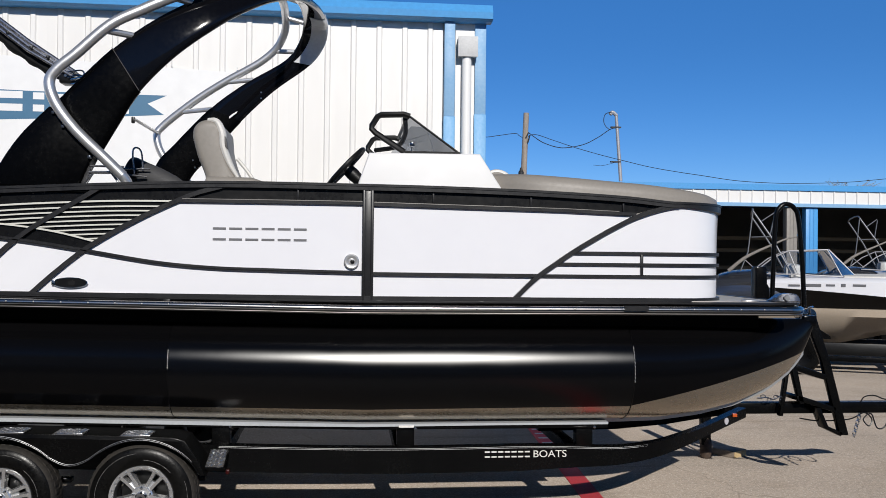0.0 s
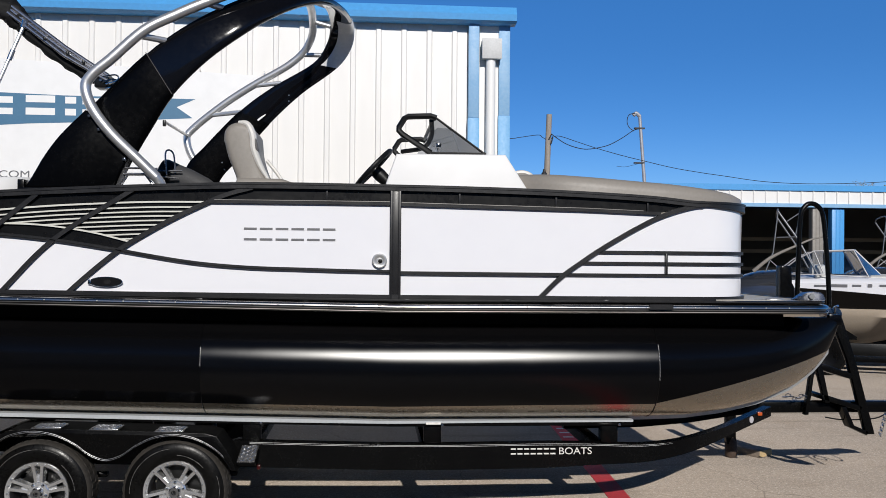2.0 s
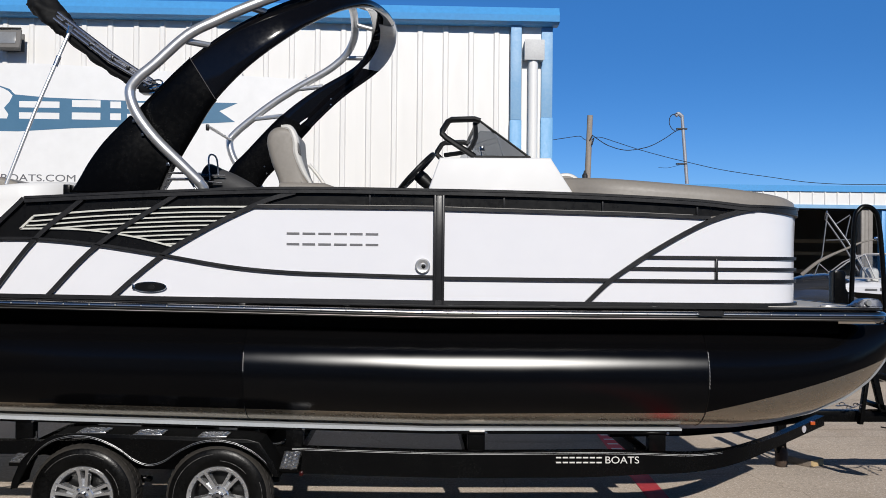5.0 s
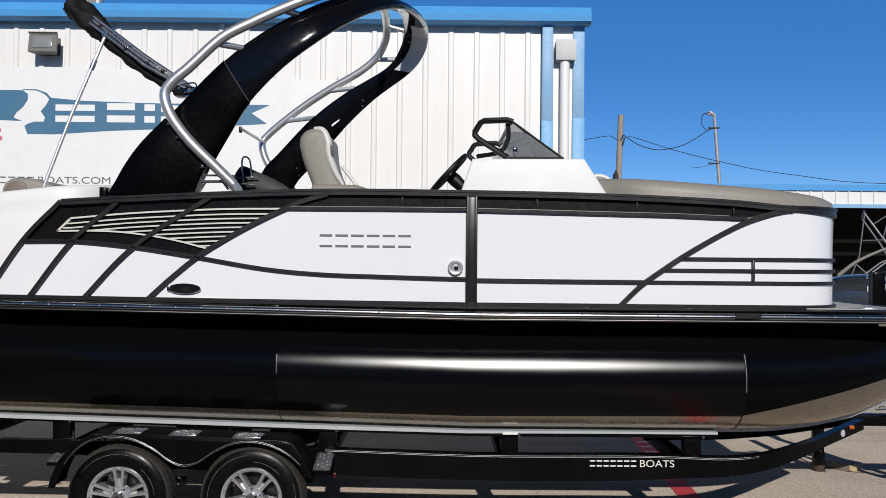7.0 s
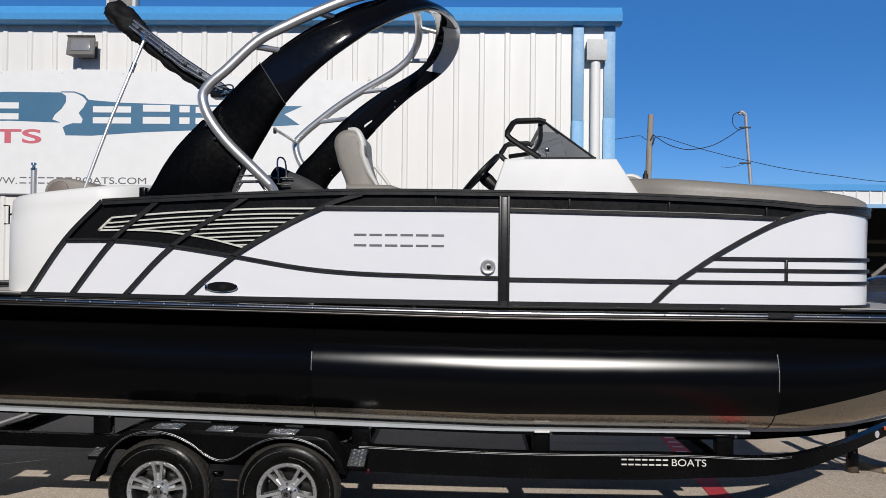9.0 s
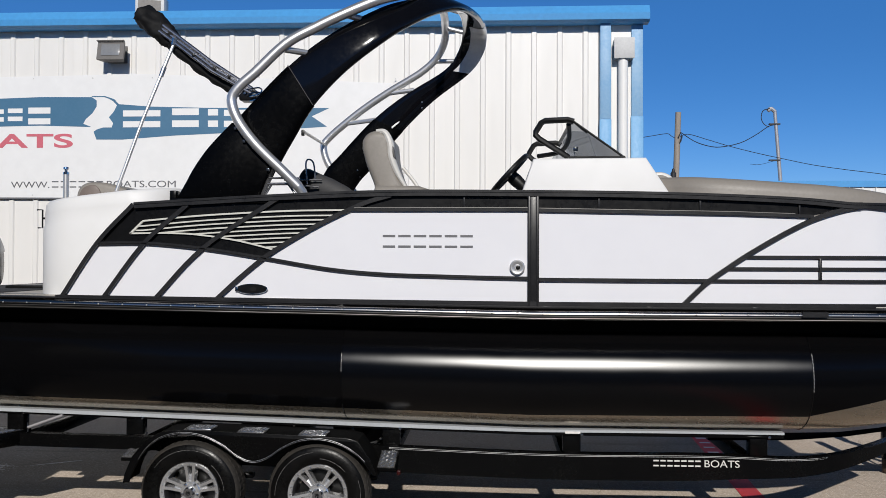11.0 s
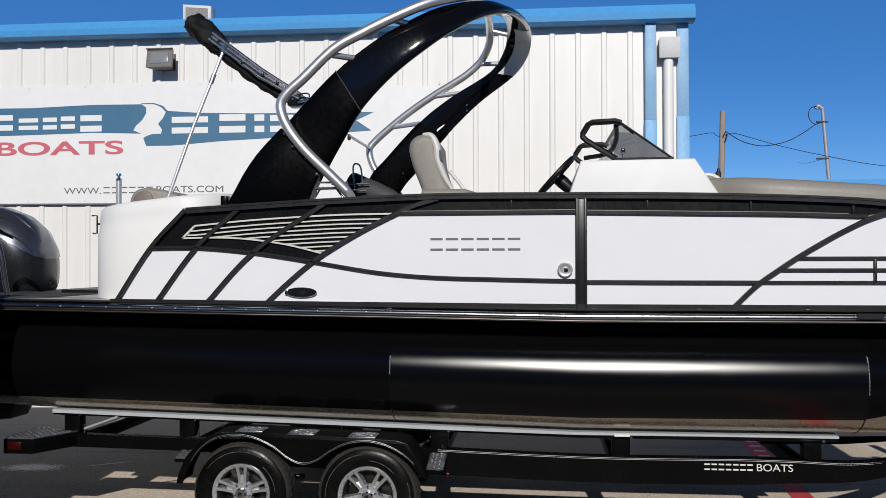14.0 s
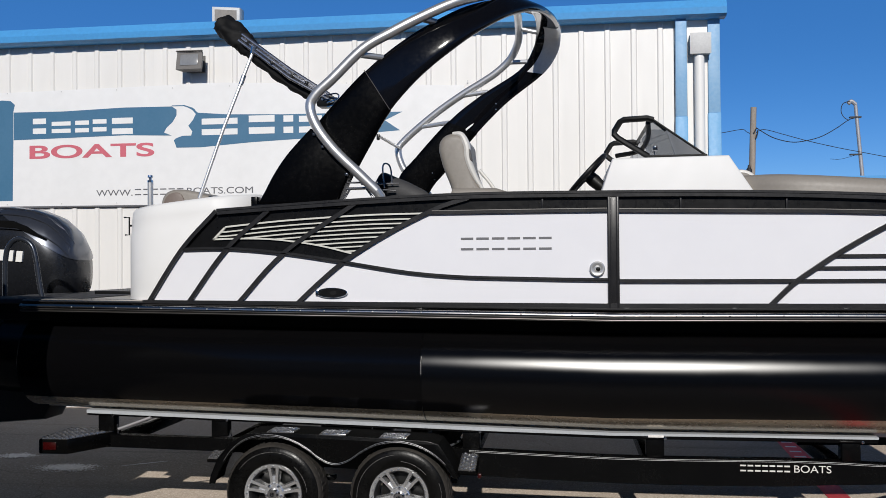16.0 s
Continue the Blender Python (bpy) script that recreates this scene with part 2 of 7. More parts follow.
M_VINYL = mat("taupe_vinyl", (0.255, 0.232, 0.205), 0.5, col2=(0.225, 0.205, 0.18), scale=3, fine=50, bump=0.12, bscale=260)
M_VINYLPALE = mat("ivory_vinyl", (0.68, 0.66, 0.62), 0.45, scale=3, bump=0.1, bscale=260)
M_VINYLBROWN = mat("brown_taupe_vinyl", (0.17, 0.135, 0.115), 0.5, col2=(0.14, 0.11, 0.095), scale=5, fine=60, bump=0.15, bscale=120)
M_VINYLDARK = mat("grey_vinyl_inset", (0.085, 0.08, 0.078), 0.5, scale=3, bump=0.15, bscale=260)
M_CANVAS = mat("black_canvas", (0.0045, 0.0045, 0.0047), 0.7, col2=(0.009, 0.009, 0.0095), scale=8, fine=60, bump=0.4, bscale=40, ior=1.3)
M_DECK = mat("pale_grey_deck_vinyl", (0.50, 0.47, 0.42), 0.6, scale=3, fine=60, bump=0.2)
M_UNDER = mat("dark_underdeck", (0.002, 0.002, 0.002), 0.8, ior=1.2)
M_CARPET = mat("grey_carpet_bunk", (0.42, 0.44, 0.46), 0.55, col2=(0.36, 0.38, 0.40), scale=5, fine=80, bump=0.3, bscale=250)
M_RIM = mat("machined_alloy", (0.80, 0.80, 0.805), 0.24, 0.8, scale=8, vary=0.06)
M_TRIM = mat("silver_pinstripe", (0.42, 0.42, 0.43), 0.28, 0.7, scale=8)
M_PLATE = mat("diamond_plate", (0.46, 0.46, 0.47), 0.26, 0.9, scale=6, fine=40)
M_COWL = mat("dark_blue_grey_cowl", (0.021, 0.023, 0.028), 0.28, 0.55, col2=(0.026, 0.028, 0.034), scale=3, coat=0.12, vary=0.04)
M_COWLD = mat("charcoal_cowl", (0.014, 0.015, 0.018), 0.3, scale=3)
M_CAP = mat("blue_grey_metallic_cap", (0.080, 0.087, 0.108), 0.30, 0.7, col2=(0.092, 0.10, 0.122), scale=3, coat=0.6, vary=0.04)
M_AMBER = mat("amber_lens", (0.55, 0.10, 0.02), 0.2, coat=0.5)
M_REDLENS = mat("red_lens", (0.035, 0.002, 0.002), 0.25)
M_LABEL = mat("pale_round_sticker", (0.55, 0.52, 0.55), 0.5)
M_WOOD = mat("weathered_timber", (0.30, 0.24, 0.19), 0.8, col2=(0.2, 0.16, 0.125), scale=3, fine=30, stretch=(1, 6, 6), bump=0.4)
M_WOODEND = mat("fresh_cut_timber", (0.56, 0.40, 0.20), 0.8, scale=20, bump=0.3)
M_POLE = mat("weathered_utility_pole", (0.37, 0.31, 0.255), 0.9, col2=(0.24, 0.20, 0.16), scale=2, fine=20, stretch=(4, 4, 0.5))
M_GALV = mat("galvanised_mast", (0.40, 0.39, 0.40), 0.5, 0.3, scale=3)
M_WIRE = mat("black_cable", (0.02, 0.02, 0.022), 0.6)
M_LAMPGLASS = mat("dusty_lamp_glass", (0.24, 0.245, 0.25), 0.2, coat=0.5)
M_TANBOX = mat("weathered_tan_housing", (0.27, 0.245, 0.215), 0.55, col2=(0.21, 0.19, 0.17), scale=6)
M_BRONZE = mat("bronze_lamp_housing", (0.15, 0.14, 0.13), 0.5, scale=6)
M_DARKINT = mat("dark_interior", (0.17, 0.135, 0.10), 0.9, col2=(0.09, 0.07, 0.05), scale=0.5)
M_TANWOOD = mat("dim_timber_beam", (0.26, 0.19, 0.12), 0.9)
M_TANHULL = mat("tan_gelcoat", (0.60, 0.50, 0.39), 0.4, col2=(0.53, 0.44, 0.34), scale=1.5, coat=0.1)
M_BLACKHULL = mat("black_brown_gelcoat", (0.006, 0.005, 0.0042), 0.2, ior=1.4)
M_SILVHULL = mat("silver_blue_gelcoat", (0.15, 0.155, 0.17), 0.16, 0.75, col2=(0.08, 0.083, 0.092), scale=2, fine=7, stretch=(0.4, 1, 4))
M_LEAF = mat("sparse_leaves", (0.10, 0.11, 0.05), 0.8, scale=20)
M_TINT = glass("smoked_acrylic", (0.50, 0.52, 0.55))
M_CLEAR = glass("clear_acrylic", (0.80, 0.82, 0.84))


# ---- building tools ----
def thing(name, label, category, loc=(0, 0, 0), group="", kind=""):
    ob = new(name)
    ob.empty_display_size = 0.1
    ob.location = loc
    return tagged(ob, label, category, group, kind)


def mesh_of(name, bm, material, angle=35):
    bmesh.ops.recalc_face_normals(bm, faces=bm.faces[:])
    me = bpy.data.meshes.new(name)
    bm.to_mesh(me)
    bm.free()
    for k in material if isinstance(material, (list, tuple)) else (material,):
        me.materials.append(k)
    me.shade_smooth()
    me.set_sharp_from_angle(angle=radians(angle))
    return me


def hang(ob, parent):
    ob.parent = parent
    ob.matrix_parent_inverse = Matrix.Identity(4) if parent.parent else Matrix.Translation(-parent.location)
    return ob


def part(name, bm, material, parent, label="", angle=35):
    ob = hang(new(name, mesh_of(name, bm, material, angle)), parent)
    return tagged(ob, label)


def solo(name, bm, material, label, category, kind="", group="", angle=35):
    return tagged(new(name, mesh_of(name, bm, material, angle)), label, category, group, kind)


def B():
    return bmesh.new()


def box(bm, x0, x1, y0, y1, z0, z1, bevel=0.0, seg=2):
    r = bmesh.ops.create_cube(bm, size=1.0)
    bmesh.ops.transform(bm, verts=r["verts"], matrix=Matrix.Translation(((x0 + x1) / 2, (y0 + y1) / 2, (z0 + z1) / 2)) @ Matrix.Diagonal((x1 - x0, y1 - y0, z1 - z0, 1)))
    if bevel:
        es = list({e for v in r["verts"] for e in v.link_edges})
        bmesh.ops.bevel(bm, geom=es, offset=bevel, segments=seg, affect="EDGES", profile=0.5)
    return bm


def prism(bm, pts, a, b, axis="y", bevel=0.0, seg=2):
    """A polygon extruded from a to b along an axis."""
    def at(p, d):
        return {"y": (p[0], d, p[1]), "x": (d, p[0], p[1]), "z": (p[0], p[1], d)}[axis]
    lo, hi = [bm.verts.new(at(p, a)) for p in pts], [bm.verts.new(at(p, b)) for p in pts]
    n = len(pts)
    fs = [bm.faces.new(lo), bm.faces.new(hi[::-1])] + [bm.faces.new((lo[i], lo[(i + 1) % n], hi[(i + 1) % n], hi[i])) for i in range(n)]
    bmesh.ops.recalc_face_normals(bm, faces=fs)
    if bevel:
        es = list(set(fs[0].edges) | set(fs[1].edges))
        bmesh.ops.bevel(bm, geom=es, offset=bevel, segments=seg, affect="EDGES", profile=0.5)
    return bm


def curve(pts, n=8):
    """A smooth line through the points."""
    p = [Vector(q) for q in pts]
    p = [2 * p[0] - p[1]] + p + [2 * p[-1] - p[-2]]
    out = []
    for i in range(1, len(p) - 2):
        a, b, c, d = p[i - 1:i + 3]
        for k in range(n):
            t = k / n
            out.append(0.5 * (2 * b + (c - a) * t + (2 * a - 5 * b + 4 * c - d) * t * t + (3 * b - a - 3 * c + d) * t ** 3))
    return out + [p[-2]]


def skin(bm, rings, cap=True, loop=False):
    vs = [[bm.verts.new(p) for p in r] for r in rings]
    n, m = len(vs[0]), len(vs)
    for i in range(m if loop else m - 1):
        for j in range(n):
            bm.faces.new((vs[i][j], vs[i][(j + 1) % n], vs[(i + 1) % m][(j + 1) % n], vs[(i + 1) % m][j]))
    if cap and not loop:
        bm.faces.new(vs[0][::-1])
        bm.faces.new(vs[-1])
    return bm


def tube(bm, pts, r, seg=12, loop=False):
    """A round bar along a line; r may be one radius or one for each point."""
    p = [Vector(q) for q in pts]
    n = len(p)
    rs = r if isinstance(r, (list, tuple)) else [r] * n
    up, rings = None, []
    for i in range(n):
        t = (p[(i + 1) % n] - p[i - 1]) if loop else (p[min(i + 1, n - 1)] - p[max(i - 1, 0)])
        t.normalize()
        if up is None:
            up = t.orthogonal().normalized()
        up = (up - t * up.dot(t)).normalized()
        s = t.cross(up)
        rings.append([p[i] + rs[i] * (math.cos(a) * up + math.sin(a) * s) for a in (2 * math.pi * k / seg for k in range(seg))])
    return skin(bm, rings, loop=loop)


def strip(bm, pts, w, y0, y1, bevel=0.003):
    """A flat bar in an upright plane that follows a line of (x, z), w wide, from y0 to y1."""
    p = [Vector((a, b)) for a, b in pts]
    left, right = [], []
    for i in range(len(p)):
        t = (p[min(i + 1, len(p) - 1)] - p[max(i - 1, 0)]).normalized()
        nrm = Vector((-t.y, t.x)) * w / 2
        left.append(p[i] + nrm)
        right.append(p[i] - nrm)
    rings = [[(l.x, y0, l.y), (l.x, y1, l.y), (r.x, y1, r.y), (r.x, y0, r.y)] for l, r in zip(left, right)]
    skin(bm, rings)
    return bm


def lathe(bm, prof, centre, axis="y", seg=40):
    """A profile of (radius, along) turned about an axis through the centre."""
    rings = []
    c = Vector(centre)
    for k in range(seg):
        a = 2 * math.pi * k / seg
        ca, sa = math.cos(a), math.sin(a)
        ring = []
        for r, h in prof:
            v = {"y": (r * ca, h, r * sa), "x": (h, r * ca, r * sa), "z": (r * ca, r * sa, h)}[axis]
            ring.append(c + Vector(v))
        rings.append(ring)
    vs = [[bm.verts.new(q) for q in r] for r in rings]
    for i in range(seg):
        for j in range(len(prof) - 1):
            bm.faces.new((vs[i][j], vs[i][j + 1], vs[(i + 1) % seg][j + 1], vs[(i + 1) % seg][j]))
    bmesh.ops.remove_doubles(bm, verts=bm.verts[:], dist=1e-5)
    return bm


def disc(bm, centre, r, y0, y1, seg=24, rx=None):
    prism(bm, [(centre[0] + (rx or r) * math.cos(2 * math.pi * k / seg), centre[1] + r * math.sin(2 * math.pi * k / seg)) for k in range(seg)], y0, y1)
    return bm


def letters(name, text, size, place, material, parent, depth=0.001, width=None, turn=(90, 0, 0), label="", bold=0.0):
    """Raised lettering; width: the whole length that it is fitted to."""
    cu = bpy.data.curves.new(name, "FONT")
    cu.body, cu.size, cu.extrude, cu.offset = text, size, depth, bold * size
    ob = bpy.data.objects.new(name, cu)
    scene.collection.objects.link(ob)
    me = bpy.data.meshes.new_from_object(ob.evaluated_get(bpy.context.evaluated_depsgraph_get()))
    bpy.data.objects.remove(ob)
    co = np.array([v.co[:] for v in me.vertices])
    lo, hi = co.min(0), co.max(0)
    sx = (width / (hi[0] - lo[0])) if width else 1.0
    sy = size / (hi[1] - lo[1])
    me.transform(pose(*place, *turn) @ Matrix.Diagonal((sx, sy, 1, 1)) @ Matrix.Translation((-lo[0], -lo[1], 0)))
    me.materials.clear()
    me.materials.append(material)
    ob = hang(new(name, me), parent) if parent else new(name, me)
    return tagged(ob, label)


def lift(x, z):
    """The hull and trailer rise a little towards the stern."""
    u = max(0.0, -x) / 3.4
    return z + u * (0.052 + (1.42 - z) * 0.052)

# ---- ground and paint ----
bm = B()
box(bm, -700, 700, -400, 900, -0.4, 0.0)
solo("ground", bm, M_GROUND, "sunlit tan concrete yard with fine aggregate", "ground", "structure")
stripe = thing("fire_lane_stripe", "worn red painted line across the concrete yard", "road marking", (1.6, 1.0, 0.004), kind="structure")
bm = B()
prism(bm, [(1.36, -3.5), (1.52, -3.5), (1.93, 4.4), (1.77, 4.4)], 0.0, 0.004, "z")
part("paint", bm, M_RED, stripe)
for k in range(6):
    y = 2.91 + 0.22 * k
    x = 1.36 + (y + 3.5) * 0.0519
    bm = B()
    prism(bm, [(x + 0.03, y), (x + 0.13, y), (x + 0.13, y + 0.05), (x + 0.03, y + 0.05)], 0.0042, 0.0052, "z")
    part("letter_bar", bm, M_ROADWHITE, stripe)



def spill(name, label, cx, cy, rx, ry, n, seed, streak=0.0):
    """Irregular pale smears: many small torn flakes on the concrete."""
    random.seed(seed)
    t = thing(name, label, "stain", (cx, cy, 0), kind="structure")
    bm = B()
    for k in range(n):
        a, q = random.uniform(0, 6.283), random.random() ** 0.8
        q = min(1.4, abs(random.gauss(0, 0.45))) if not streak else q
        px, py = cx + rx * q * math.cos(a), cy + ry * q * math.sin(a) + streak * math.cos(a) * q
        w = random.uniform(0.002, 0.011) * (1.5 - q)
        ring = []
        for j in range(9):
            b = 2 * math.pi * j / 9
            g = w * random.uniform(0.4, 1.2)
            ring.append(bm.verts.new((px + 1.8 * g * math.cos(b), py + g * math.sin(b), 0.0035 + 0.000002 * k)))
        bm.faces.new(ring)
    part("smear", bm, M_SMEAR, t)


spill("paint_spill", "splashed pale paint smear on the shaded concrete", -4.55, 1.86, 0.36, 0.19, 2200, 4)
spill("paint_spill", "small pale paint smear on the shaded concrete", -5.27, 2.27, 0.24, 0.14, 1100, 6)
spill("chalk_line", "thin broken chalk line on the concrete", -3.95, 2.08, 0.19, 0.004, 260, 9, 0.13)

# ---- steel building behind ----
WALL = 5.0
bm = B()
box(bm, -18, 1.44, WALL + 0.035, WALL + 0.16, 0, 4.55)
wall = solo("wall_front", bm, M_SHEET, "white ribbed steel wall of a workshop", "wall", "structure")
PITCH = 0.295


def sheet_mesh(length):
    prof, x = [], 0.0
    for k in range(3):
        c = PITCH * (k + 0.5)
        for dx, dy in ((-0.1475, 0), (-0.036, 0), (-0.022, -0.018), (0.022, -0.018), (0.036, 0)):
            prof.append((c + dx, dy))
    prof.append((3 * PITCH, 0))
    bm = B()
    lo, hi = [bm.verts.new((x, y, 0)) for x, y in prof], [bm.verts.new((x, y, length)) for x, y in prof]
    for i in range(len(prof) - 1):
        bm.faces.new((lo[i], lo[i + 1], hi[i + 1], hi[i]))
    back = [bm.verts.new((x, 0.012, z)) for x, z in ((0, 0), (3 * PITCH, 0), (3 * PITCH, length), (0, length))]
    bm.faces.new(back)
    return mesh_of("metal_sheet", bm, M_SHEET, 20)


sheet = sheet_mesh(4.5)
x = 0.9585 - 3 * PITCH
while x > -17:
    ob = hang(new("metal_sheet", sheet), wall)
    ob.location = (x, WALL + (0.0015 if round(x * 100) % 2 else 0), 0)
    x -= 3 * PITCH - 0.0005
bm = B()
box(bm, 1.105, 1.35, WALL - 0.004, WALL + 0.03, 0, 4.52)
part("filler_panel", bm, M_SHEET, wall)
bm = B()
for a in (0.6, 1.35, 2.3, 3.3, 4.2):
    for k in range(-46, 4):
        if -16 < 0.161 + PITCH * k < 0.9:
            disc(bm, (0.161 + PITCH * k + 0.055, a), 0.006, WALL - 0.005, WALL, 6)
ob = part("screw_heads", bm, M_PVC, wall)
ob["kind"] = "stuff"
bm = B()
box(bm, 1.445, 1.46, WALL + 0.02, WALL + 26, 0, 4.5)
solo("wall_side", bm, M_SHEET, "white steel gable wall of the workshop", "wall", "structure")
bm = B()
prism(bm, [(4.86, 4.62), (18, 5.72), (31, 4.62), (31, 4.5), (18, 5.6), (4.98, 4.5)], -18.2, 1.5, "x")
solo("roof", bm, M_BLUEPALE, "low blue steel roof of the workshop", "roof", "structure")
gut = thing("eave_gutter", "blue steel box gutter under the eave", "gutter", (0, 4.85, 4.45), kind="structure")
bm = B()
prism(bm, [(4.855, 4.452), (4.805, 4.475), (4.795, 4.545), (4.845, 4.640), (4.99, 4.660), (4.99, 4.452)], -18.2, 1.515, "x", bevel=0.004)
part("gutter", bm, M_BLUE, gut, angle=15)
for gx in (-10.6, -7.4, -4.2, -1.0):
    bm = B()
    prism(bm, [(4.852, 4.449), (4.802, 4.473), (4.792, 4.546), (4.843, 4.643), (4.90, 4.652), (4.90, 4.449)], gx, gx + 0.03, "x")
    part("joint_strip", bm, M_BLUE, gut)
trim = thing("corner_trim", "blue steel corner flashing with a downspout beside it", "trim", (1.2, 4.9, 0), kind="structure")
bm = B()
box(bm, 1.325, 1.465, WALL - 0.045, WALL + 0.1, 0, 3.40, 0.004)
part("lower_corner", bm, M_BLUEMID, trim)
bm = B()
box(bm, 1.33, 1.46, WALL - 0.04, WALL + 0.1, 3.40, 4.45, 0.004)
part("upper_corner", bm, M_BLUEPALE, trim)
spout = thing("downspout", "pale blue steel downspout, bluer below the joint", "downspout", (1.04, 4.9, 0), kind="structure")
bm = B()
box(bm, 0.968, 1.092, WALL - 0.10, WALL - 0.005, 3.36, 4.46, 0.008)
part("upper_pipe", bm, M_BLUEPALE, spout)
bm = B()
box(bm, 0.964, 1.096, WALL - 0.105, WALL - 0.004, 0.0, 3.36, 0.008)
part("lower_pipe", bm, M_BLUEMID, spout)
jb = thing("junction_box", "grey steel junction box on the wall", "electric box", (1.23, 4.9, 4.04))
bm = B()
box(bm, 1.125, 1.345, WALL - 0.14, WALL - 0.004, 4.05, 4.275, 0.006)
part("body", bm, M_GREYBOX, jb)
bm = B()
box(bm, 1.120, 1.350, WALL - 0.147, WALL - 0.140, 4.045, 4.28, 0.003)
part("cover", bm, M_GREYBOX, jb)
cd = thing("conduit", "cream plastic conduit running up to the box", "pipe", (1.23, 4.9, 0))
bm = B()
tube(bm, [(1.229, WALL - 0.068, 0), (1.229, WALL - 0.068, 2), (1.229, WALL - 0.068, 4.05)], 0.056, 20)
part("pipe", bm, M_PVC, cd)
for z in (1.6,):
    bm = B()
    box(bm, 1.165, 1.293, WALL - 0.13, WALL - 0.004, z, z + 0.03, 0.004)
    part("clamp", bm, M_GREYBOX, cd)


def flood(x, y, z, s, label):
    f = thing("flood_light", label, "lamp", (x, y, z))
    bm = B()
    prism(bm, [(-0.115, -0.10), (0.115, -0.10), (0.115, 0.10), (-0.115, 0.10)], 0, 0.02)
    bm.transform(Matrix.Translation((x, y + 0.18, z)))
    part("wall_plate", bm, M_BRONZE, f)
    bm = B()
    rings = []
    for d, w, h in ((0.16, 0.09, 0.07), (0.13, 0.115, 0.09), (0.0, 0.165, 0.112), (-0.02, 0.165, 0.112)):
        rings.append([(w, d, -h), (w, d, h), (-w, d, h), (-w, d, -h)])
    skin(bm, rings)
    bm.transform(pose(x, y, z, -12, 0, 0) @ Matrix.Scale(s, 4))
    body = part("housing", bm, M_BRONZE, f)
    bm = B()
    box(bm, -0.115, 0.115, -0.026, -0.0205, -0.065, 0.08, 0.004)
    bm.transform(pose(x, y, z, -12, 0, 0) @ Matrix.Scale(s, 4))
    part("lens", bm, M_LAMPGLASS, body)
    bm = B()
    box(bm, -0.17, 0.17, -0.055, -0.02, 0.112, 0.122, 0.002)
    bm.transform(pose(x, y, z, -12, 0, 0) @ Matrix.Scale(s, 4))
    part("visor", bm, M_BRONZE, body)
    return f


flood(-4.69, WALL - 0.2, 4.165, 0.96, "bronze wall flood light with a dusty lens")
rb = thing("roof_flood_light", "tan flood light standing on the roof edge", "lamp", (-4.47, 5.5, 4.7))
bm = B()
prism(bm, [(-4.655, 4.76), (-4.29, 4.735), (-4.29, 4.955), (-4.655, 4.985)], 5.40, 5.56, bevel=0.012)
part("housing", bm, M_GREYBOX, rb)
bm = B()
prism(bm, [(-4.615, 4.80), (-4.33, 4.78), (-4.33, 4.92), (-4.615, 4.945)], 5.394, 5.401)
part("lens", bm, M_TANBOX, rb, "dusty tan lens")
bm = B()
tube(bm, [(-4.47, 5.48, 4.64), (-4.47, 5.48, 4.8)], 0.02)
part("bracket", bm, M_GREYBOX, rb)

# banner
BY = WALL - 0.036
ban = thing("banner", "white vinyl dealer banner with a teal flag print", "banner", (-5, BY, 2.47))
bm = B()
prism(bm, [(-9.6, 2.485), (-5.3, 2.468), (-1.42, 2.47), (-1.42, 3.80), (-4.35, 3.93), (-9.6, 3.86)], BY, BY + 0.003)
part("sheet", bm, M_BANNER, ban)
# dark strip drawn for the shadow along the banner's lower edge
bm = B()
prism(bm, [(-9.6, 2.466), (-5.3, 2.452), (-1.42, 2.454), (-1.42, 2.472), (-5.3, 2.470), (-9.6, 2.486)], BY - 0.006, BY + 0.02)
part("edge_shadow_strip", bm, M_INK, ban)
G0, G1 = BY - 0.0015, BY - 0.0004
bm = B()
prism(bm, [(-7.30, 2.545), (-7.07, 2.545), (-7.06, 3.31), (-7.06, 3.66), (-7.04, 3.74), (-7.10, 3.79), (-7.22, 3.80), (-7.32, 3.78), (-7.30, 3.70)], G0, G1)
part("printed_pole", bm, M_TEAL, ban)
bm = B()
prism(bm, [(-7.055, 3.645), (-6.4, 3.64), (-5.6, 3.665), (-4.99, 3.66), (-4.93, 3.62), (-4.93, 3.55), (-4.98, 3.47), (-5.06, 3.40), (-5.09, 3.345), (-4.99, 3.306), (-5.6, 3.325), (-6.4, 3.31), (-7.055, 3.30)], G0, G1)
part("printed_flag", bm, M_TEAL, ban)
bm = B()
prism(bm, [(-4.83, 3.665), (-4.72, 3.63), (-4.66, 3.575), (-4.3, 3.545), (-3.6, 3.525), (-2.15, 3.515), (-2.36, 3.419), (-2.18, 3.297), (-3.2, 3.235), (-4.0, 3.20), (-4.62, 3.155), (-4.93, 3.157), (-4.965, 3.25), (-4.93, 3.275), (-4.85, 3.30), (-4.745, 3.30), (-4.73, 3.35), (-4.78, 3.42), (-4.72, 3.49), (-4.685, 3.56), (-4.73, 3.61)], G0, G1)
part("printed_flag", bm, M_TEAL, ban)
bm = B()
prism(bm, [(-4.99, 3.672), (-4.83, 3.672), (-4.72, 3.635), (-4.69, 3.61), (-4.74, 3.625), (-4.84, 3.660), (-4.99, 3.661)], G0 - 0.001, G0 - 0.0002)
part("printed_outline", bm, M_TEAL, ban)


def ink(x0, x1, z0, z1, material, y=G0 - 0.0012, slant=0.0):
    b = B()
    prism(b, [(x0, z0), (x1, z0), (x1 + slant, z1), (x0 + slant, z1)], y, y + 0.0008)
    part("print_bar", b, material, ban)


